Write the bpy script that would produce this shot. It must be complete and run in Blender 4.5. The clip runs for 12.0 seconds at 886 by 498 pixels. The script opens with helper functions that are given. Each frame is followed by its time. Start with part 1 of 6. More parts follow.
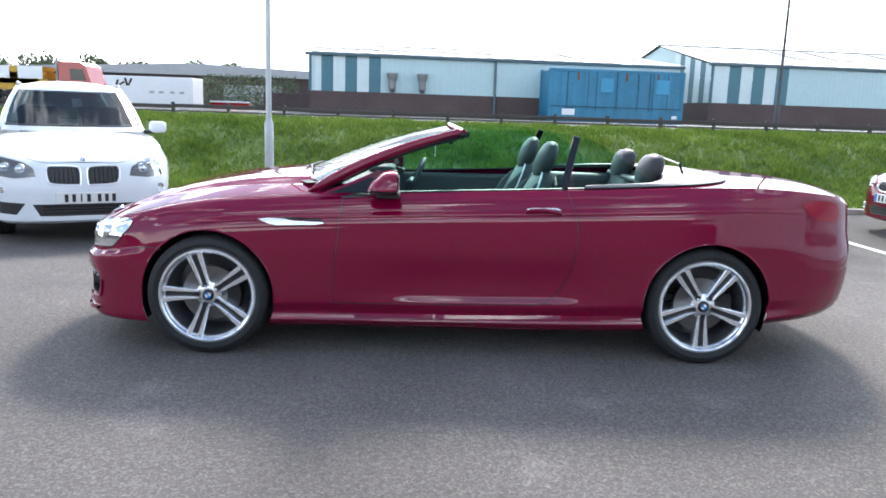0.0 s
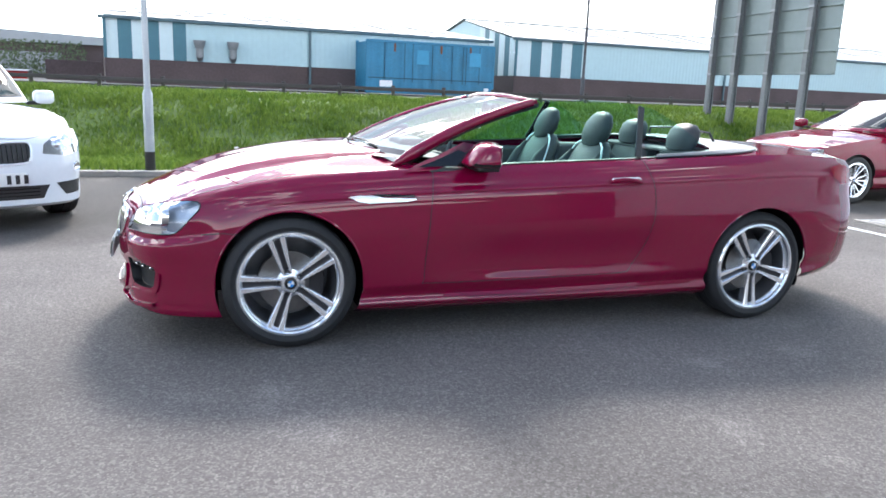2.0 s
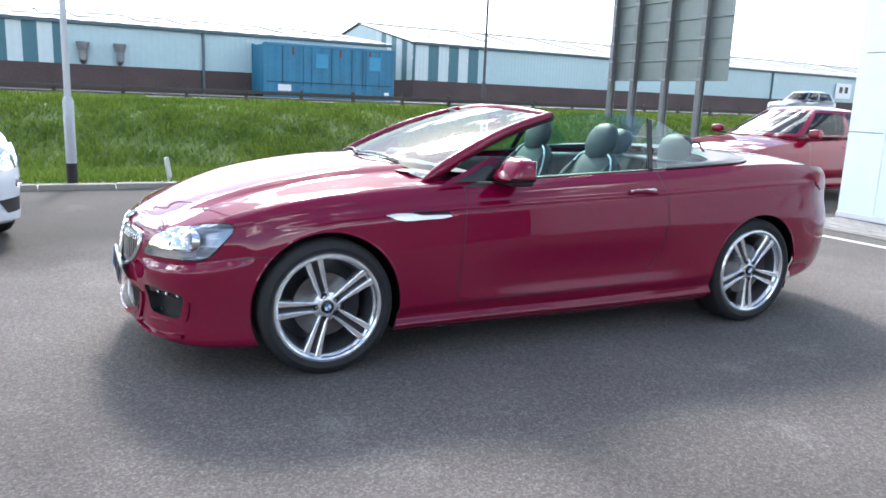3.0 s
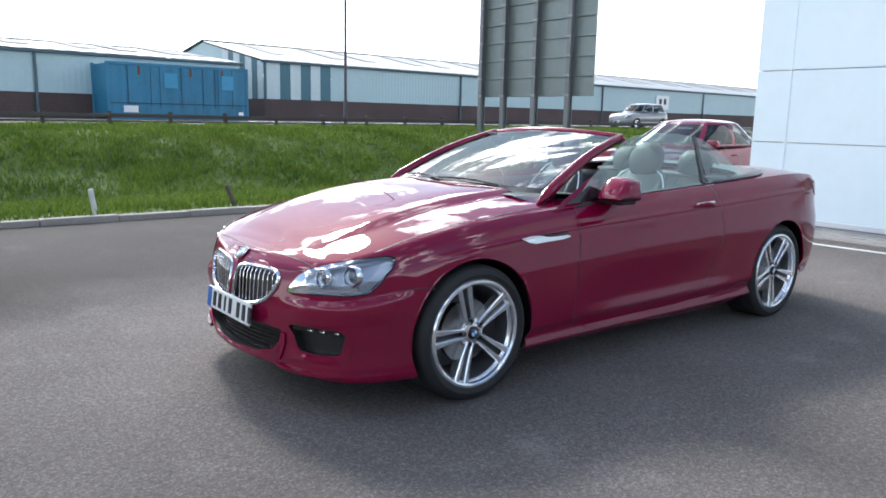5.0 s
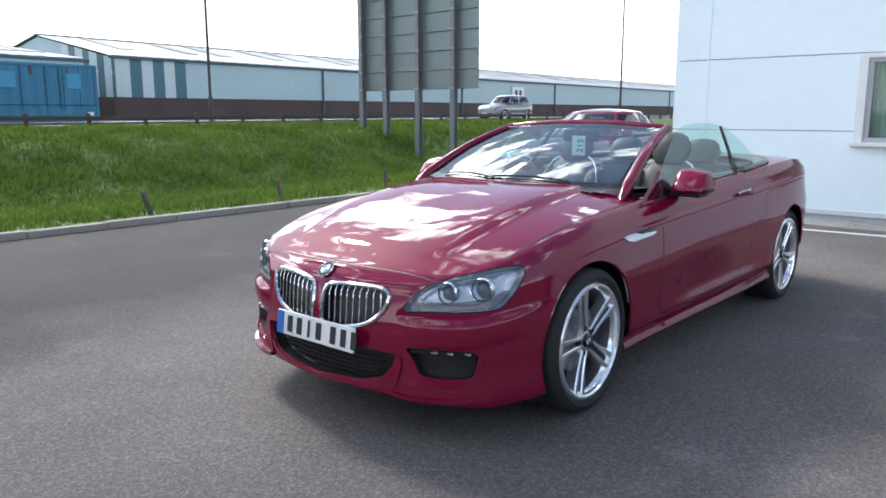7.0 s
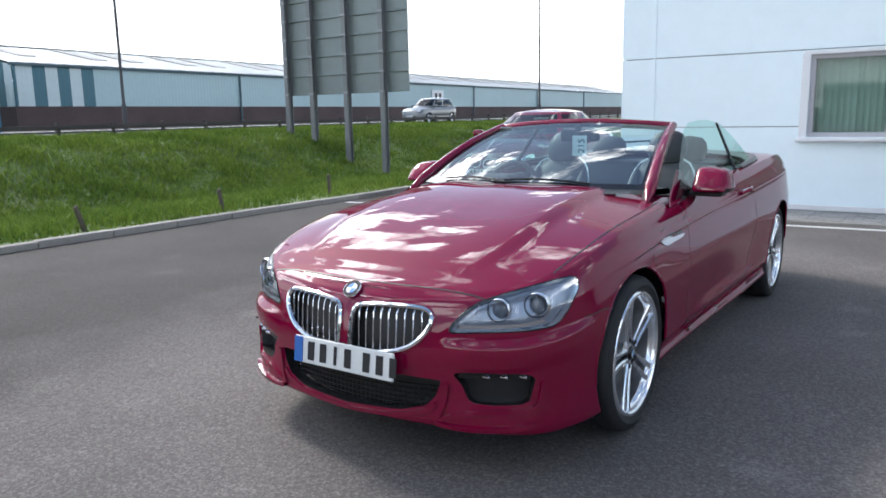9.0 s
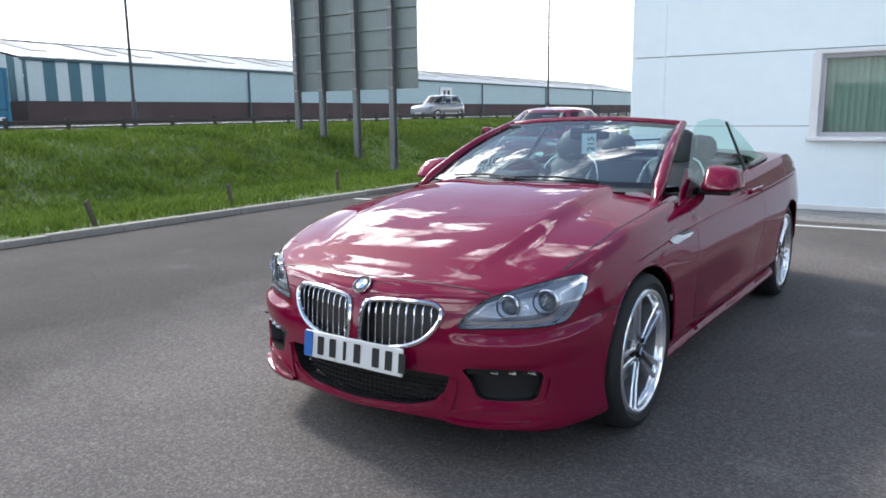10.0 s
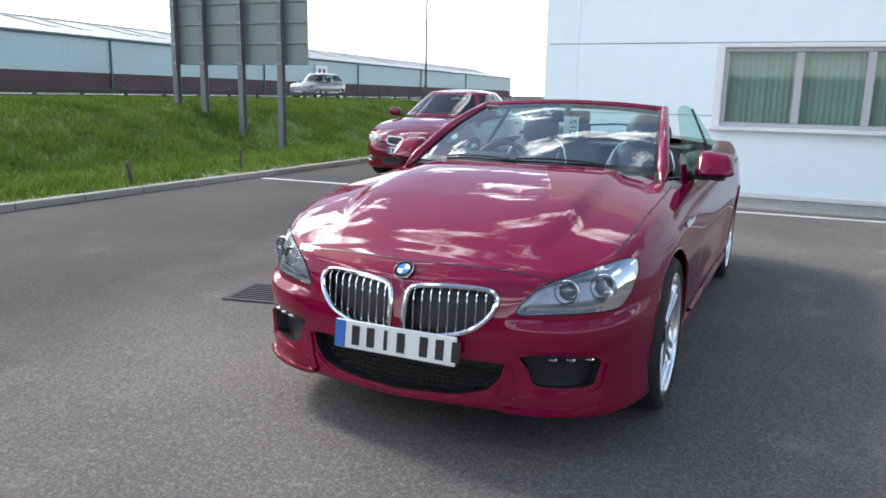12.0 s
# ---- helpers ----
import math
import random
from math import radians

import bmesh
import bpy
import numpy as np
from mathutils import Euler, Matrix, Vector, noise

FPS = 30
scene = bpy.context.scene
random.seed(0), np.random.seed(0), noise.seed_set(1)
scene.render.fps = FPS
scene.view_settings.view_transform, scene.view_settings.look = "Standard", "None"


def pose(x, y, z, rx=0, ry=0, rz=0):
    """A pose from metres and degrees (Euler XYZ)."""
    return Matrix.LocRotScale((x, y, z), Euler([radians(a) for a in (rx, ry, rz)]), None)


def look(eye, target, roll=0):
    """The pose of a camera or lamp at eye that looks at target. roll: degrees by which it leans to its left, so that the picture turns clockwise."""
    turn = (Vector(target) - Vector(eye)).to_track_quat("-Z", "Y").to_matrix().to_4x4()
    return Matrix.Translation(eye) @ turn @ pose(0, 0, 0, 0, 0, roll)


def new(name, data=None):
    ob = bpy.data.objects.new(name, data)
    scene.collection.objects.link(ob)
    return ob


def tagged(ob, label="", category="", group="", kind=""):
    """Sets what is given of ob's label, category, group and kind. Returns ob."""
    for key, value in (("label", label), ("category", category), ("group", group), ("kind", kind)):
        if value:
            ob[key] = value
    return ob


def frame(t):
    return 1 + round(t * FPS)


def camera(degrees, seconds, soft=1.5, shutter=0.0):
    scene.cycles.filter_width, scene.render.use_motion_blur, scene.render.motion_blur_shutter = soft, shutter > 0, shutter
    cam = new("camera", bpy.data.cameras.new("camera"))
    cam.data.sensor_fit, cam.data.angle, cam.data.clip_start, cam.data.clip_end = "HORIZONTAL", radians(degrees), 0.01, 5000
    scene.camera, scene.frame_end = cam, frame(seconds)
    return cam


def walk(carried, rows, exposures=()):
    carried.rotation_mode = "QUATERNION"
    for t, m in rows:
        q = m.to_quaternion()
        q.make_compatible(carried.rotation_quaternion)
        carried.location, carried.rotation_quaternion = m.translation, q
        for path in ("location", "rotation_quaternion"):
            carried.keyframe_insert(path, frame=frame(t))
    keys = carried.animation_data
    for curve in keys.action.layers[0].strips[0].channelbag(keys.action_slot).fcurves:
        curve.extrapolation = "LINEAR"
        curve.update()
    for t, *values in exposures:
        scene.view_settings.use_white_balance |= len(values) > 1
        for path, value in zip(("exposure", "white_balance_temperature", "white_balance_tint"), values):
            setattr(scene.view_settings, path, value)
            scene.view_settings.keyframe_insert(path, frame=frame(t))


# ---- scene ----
cam = camera(61.1, 12.0, soft=1.7)
PATH = [
    (0, (-0.268, -5.062, 1.424), (-0.189, -3.098, 1.058), 1.87),
    (0.5, (-0.578, -4.961, 1.420), (-0.385, -3.012, 1.015), 2.36),
    (1, (-1.030, -4.896, 1.409), (-0.653, -2.974, 1.006), 1.83),
    (1.5, (-1.426, -4.774, 1.362), (-0.950, -2.870, 0.979), 1.47),
    (2, (-1.850, -4.649, 1.352), (-1.242, -2.790, 0.934), 2.29),
    (2.5, (-2.191, -4.478, 1.379), (-1.453, -2.665, 0.966), 2.39),
    (4.5, (-3.495, -3.748, 1.366), (-2.307, -2.181, 1.002), 1.82),
    (5, (-3.791, -3.574, 1.389), (-2.562, -2.034, 1.044), 1.17),
    (5.5, (-3.989, -3.332, 1.397), (-2.691, -1.854, 1.035), 1.19),
    (6, (-4.224, -3.090, 1.394), (-2.856, -1.686, 0.996), 0.73),
    (6.5, (-4.317, -2.788, 1.386), (-2.894, -1.424, 1.048), 0.20),
    (7, (-4.416, -2.537, 1.384), (-2.918, -1.260, 1.027), -0.09),
    (9, (-4.476, -1.968, 1.375), (-2.850, -0.857, 1.025), -1.12),
    (9.5, (-4.497, -1.986, 1.382), (-2.874, -0.873, 1.029), -0.94),
    (10, (-4.495, -1.969, 1.375), (-2.881, -0.843, 1.018), -0.76),
    (10.5, (-4.519, -1.956, 1.376), (-2.903, -0.838, 1.007), -0.28),
    (11, (-4.556, -1.840, 1.363), (-2.904, -0.783, 0.971), 0.36),
    (11.5, (-4.617, -1.608, 1.363), (-2.889, -0.676, 0.980), 0.92),
    (12, (-4.723, -1.308, 1.354), (-2.945, -0.485, 0.951), 1.19),
]
EXPOSURES = [(0, 1.24, 6550, 10), (1.5, 1.4, 6550, 10), (2.7, 1.28, 6550, 10), (4.5, 0.78, 6550, 10), (6, 0.66, 6550, 10), (9.5, 0.56, 6600, 10), (12, 0.62, 6700, 10)]
walk(cam, [(t, look(eye, target, roll)) for t, eye, target, roll in PATH], EXPOSURES)

# ---- light ----
SUN_AZ, SUN_EL = radians(14), radians(40)          # azimuth from +y towards +x
world = bpy.data.worlds.new("sky")
scene.world = world
world.use_nodes = True
wn, wl = world.node_tree.nodes, world.node_tree.links
wn.clear()
w_out = wn.new("ShaderNodeOutputWorld")
w_bg = wn.new("ShaderNodeBackground")
w_sky = wn.new("ShaderNodeTexSky")
w_sky.sky_type = "NISHITA"
w_sky.sun_disc = False
w_sky.sun_elevation, w_sky.sun_rotation = SUN_EL, SUN_AZ
w_sky.dust_density = 0.7
w_co = wn.new("ShaderNodeTexCoord")
w_map = wn.new("ShaderNodeMapping")
w_map.inputs["Scale"].default_value = (1.6, 1.6, 3.2)
w_noise = wn.new("ShaderNodeTexNoise")
w_noise.inputs["Scale"].default_value = 2.3
w_noise.inputs["Detail"].default_value = 8
w_noise.inputs["Roughness"].default_value = 0.62
w_ramp = wn.new("ShaderNodeValToRGB")
w_ramp.color_ramp.elements[0].position, w_ramp.color_ramp.elements[1].position = 0.535, 0.59
w_scale = wn.new("ShaderNodeVectorMath")
w_scale.operation = "SCALE"
w_scale.inputs["Scale"].default_value = 0.15
w_mix = wn.new("ShaderNodeMix")
w_mix.data_type = "RGBA"
wl.new(w_co.outputs["Generated"], w_map.inputs["Vector"])
wl.new(w_map.outputs["Vector"], w_noise.inputs["Vector"])
wl.new(w_noise.outputs["Fac"], w_ramp.inputs["Fac"])
wl.new(w_sky.outputs["Color"], w_scale.inputs[0])
wl.new(w_scale.outputs["Vector"], w_mix.inputs[6])
# cloud thickens to a white haze towards the horizon
w_sep = wn.new("ShaderNodeSeparateXYZ")
wl.new(w_co.outputs["Generated"], w_sep.inputs[0])
w_low = wn.new("ShaderNodeMapRange")
w_low.inputs["From Min"].default_value, w_low.inputs["From Max"].default_value = 0.13, 0.21
w_low.inputs["To Min"].default_value, w_low.inputs["To Max"].default_value = 1.0, 0.0
wl.new(w_sep.outputs["Z"], w_low.inputs["Value"])
# the broken cloud thins out overhead
w_high = wn.new("ShaderNodeMapRange")
w_high.inputs["From Min"].default_value, w_high.inputs["From Max"].default_value = 0.6, 0.85
w_high.inputs["To Min"].default_value, w_high.inputs["To Max"].default_value = 1.0, 0.25
wl.new(w_sep.outputs["Z"], w_high.inputs["Value"])
w_cover = wn.new("ShaderNodeMath")
w_cover.operation = "MULTIPLY"
wl.new(w_ramp.outputs["Color"], w_cover.inputs[0])
wl.new(w_high.outputs["Result"], w_cover.inputs[1])
wl.new(w_cover.outputs[0], w_mix.inputs[0])
# bright and dull folds within the cloud
w_fold = wn.new("ShaderNodeTexNoise")
w_fold.inputs["Scale"].default_value, w_fold.inputs["Detail"].default_value = 5.5, 9
w_fold.inputs["Roughness"].default_value = 0.65
wl.new(w_map.outputs["Vector"], w_fold.inputs["Vector"])
w_tone = wn.new("ShaderNodeMapRange")
w_tone.inputs["From Min"].default_value, w_tone.inputs["From Max"].default_value = 0.42, 0.66
w_tone.inputs["To Min"].default_value, w_tone.inputs["To Max"].default_value = 0.55, 2.3
wl.new(w_fold.outputs["Fac"], w_tone.inputs["Value"])
w_cloud = wn.new("ShaderNodeVectorMath")
w_cloud.operation = "SCALE"
w_cloud.inputs[0].default_value = (1.95, 2.05, 2.15)
wl.new(w_tone.outputs["Result"], w_cloud.inputs["Scale"])
# cloud shines brighter the nearer it lies to the sun
w_dot = wn.new("ShaderNodeVectorMath")
w_dot.operation = "DOT_PRODUCT"
wl.new(w_co.outputs["Generated"], w_dot.inputs[0])
w_dot.inputs[1].default_value = (math.sin(SUN_AZ) * math.cos(SUN_EL), math.cos(SUN_AZ) * math.cos(SUN_EL), math.sin(SUN_EL))
w_glow = wn.new("ShaderNodeMapRange")
w_glow.inputs["From Min"].default_value, w_glow.inputs["From Max"].default_value = 0.5, 1.0
w_glow.inputs["To Min"].default_value, w_glow.inputs["To Max"].default_value = 1.0, 3.4
wl.new(w_dot.outputs["Value"], w_glow.inputs["Value"])
w_lit = wn.new("ShaderNodeVectorMath")
w_lit.operation = "SCALE"
wl.new(w_cloud.outputs["Vector"], w_lit.inputs[0])
wl.new(w_glow.outputs["Result"], w_lit.inputs["Scale"])
wl.new(w_lit.outputs["Vector"], w_mix.inputs[7])
w_haze = wn.new("ShaderNodeMix")
w_haze.data_type = "RGBA"
w_haze.inputs[7].default_value = (1.6, 1.68, 1.74, 1)
wl.new(w_low.outputs["Result"], w_haze.inputs[0])
wl.new(w_mix.outputs[2], w_haze.inputs[6])
wl.new(w_haze.outputs[2], w_bg.inputs["Color"])
w_bg.inputs["Strength"].default_value = 1.0
wl.new(w_bg.outputs["Background"], w_out.inputs["Surface"])

sun_data = bpy.data.lights.new("sun", "SUN")
sun_data.energy, sun_data.angle, sun_data.color = 2.15, radians(11), (1.0, 0.96, 0.91)
sun = new("sun", sun_data)
to_sun = Vector((math.sin(SUN_AZ) * math.cos(SUN_EL), math.cos(SUN_AZ) * math.cos(SUN_EL), math.sin(SUN_EL)))
sun.matrix_world = look(to_sun * 60, (0, 0, 0))


# ---- materials ----
def mat(name, color, rough=0.6, metal=0.0, vary=0.12, grain=40.0, bump=0.0, bump_scale=120.0, coat=0.0, spec=0.5, per_object=0.0, stain=0.0):
    """A surface with two scales of variation and an optional fine relief."""
    m = bpy.data.materials.new(name)
    m.use_nodes = True
    n, k = m.node_tree.nodes, m.node_tree.links
    b = n["Principled BSDF"]
    b.inputs["Roughness"].default_value, b.inputs["Metallic"].default_value = rough, metal
    b.inputs["Specular IOR Level"].default_value = spec
    if coat:
        b.inputs["Coat IOR"].default_value = 1.52
        b.inputs["Coat Weight"].default_value, b.inputs["Coat Roughness"].default_value = coat, 0.008
    co = n.new("ShaderNodeTexCoord")
    fine = n.new("ShaderNodeTexNoise")
    fine.inputs["Scale"].default_value, fine.inputs["Detail"].default_value = grain, 6
    broad = n.new("ShaderNodeTexNoise")
    broad.inputs["Scale"].default_value, broad.inputs["Detail"].default_value = grain / 22, 3
    k.new(co.outputs["Object"], fine.inputs["Vector"])
    k.new(co.outputs["Object"], broad.inputs["Vector"])
    add = n.new("ShaderNodeMath")
    add.operation = "ADD"
    k.new(fine.outputs["Fac"], add.inputs[0])
    k.new(broad.outputs["Fac"], add.inputs[1])
    last = add.outputs[0]
    if per_object:
        info = n.new("ShaderNodeObjectInfo")
        more = n.new("ShaderNodeMath")
        more.operation = "MULTIPLY_ADD"
        more.inputs[1].default_value = per_object
        k.new(info.outputs["Random"], more.inputs[0])
        k.new(last, more.inputs[2])
        last = more.outputs[0]
    rng = n.new("ShaderNodeMapRange")
    rng.inputs["From Min"].default_value, rng.inputs["From Max"].default_value = 0.6, 1.4 + per_object
    rng.inputs["To Min"].default_value, rng.inputs["To Max"].default_value = 1 - vary, 1 + vary
    k.new(last, rng.inputs["Value"])
    mul = n.new("ShaderNodeVectorMath")
    mul.operation = "SCALE"
    mul.inputs[0].default_value = color
    k.new(rng.outputs["Result"], mul.inputs["Scale"])
    col = mul.outputs["Vector"]
    if stain:
        dirt = n.new("ShaderNodeTexNoise")
        dirt.inputs["Scale"].default_value, dirt.inputs["Detail"].default_value = grain / 60, 9
        dirt.inputs["Roughness"].default_value = 0.7
        k.new(co.outputs["Object"], dirt.inputs["Vector"])
        cut = n.new("ShaderNodeMapRange")
        cut.inputs["From Min"].default_value, cut.inputs["From Max"].default_value = 0.5, 0.72
        cut.inputs["To Max"].default_value = stain
        k.new(dirt.outputs["Fac"], cut.inputs["Value"])
        mx = n.new("ShaderNodeMix")
        mx.data_type = "RGBA"
        k.new(cut.outputs["Result"], mx.inputs[0])
        k.new(col, mx.inputs[6])
        mx.inputs[7].default_value = (color[0] * 0.55 + 0.02, color[1] * 0.5 + 0.015, color[2] * 0.45 + 0.01, 1)
        col = mx.outputs[2]
    k.new(col, b.inputs["Base Color"])
    if bump:
        rel = n.new("ShaderNodeTexNoise")
        rel.inputs["Scale"].default_value, rel.inputs["Detail"].default_value = bump_scale, 4
        k.new(co.outputs["Object"], rel.inputs["Vector"])
        bp = n.new("ShaderNodeBump")
        bp.inputs["Strength"].default_value, bp.inputs["Distance"].default_value = bump, 0.01
        k.new(rel.outputs["Fac"], bp.inputs["Height"])
        k.new(bp.outputs["Normal"], b.inputs["Normal"])
    return m


def glass_mat(name, tint, clear=0.85, rough=0.0, ior=1.45, gloss=1.0):
    """Thin glass: tinted see-through with a sharp reflection that grows at grazing angles."""
    m = bpy.data.materials.new(name)
    m.use_nodes = True
    n, k = m.node_tree.nodes, m.node_tree.links
    n.remove(n["Principled BSDF"])
    out = n["Material Output"]
    tr, gl, mx, fr = (n.new("ShaderNode" + s) for s in ("BsdfTransparent", "BsdfGlossy", "MixShader", "Fresnel"))
    tr.inputs["Color"].default_value = (*[c * clear for c in tint], 1)
    gl.inputs["Roughness"].default_value = rough
    fr.inputs["IOR"].default_value = ior
    weaker = n.new("ShaderNodeMath")
    weaker.operation = "MULTIPLY"
    weaker.inputs[1].default_value = gloss
    k.new(fr.outputs[0], weaker.inputs[0])
    k.new(weaker.outputs[0], mx.inputs[0])
    k.new(tr.outputs[0], mx.inputs[1])
    k.new(gl.outputs[0], mx.inputs[2])
    k.new(mx.outputs[0], out.inputs["Surface"])
    return m


def paint_mat(name, color, flake=0.35, rough=0.35):
    m = mat(name, color, rough, flake, vary=0.03, grain=30, coat=1.0, spec=0.0)
    return m


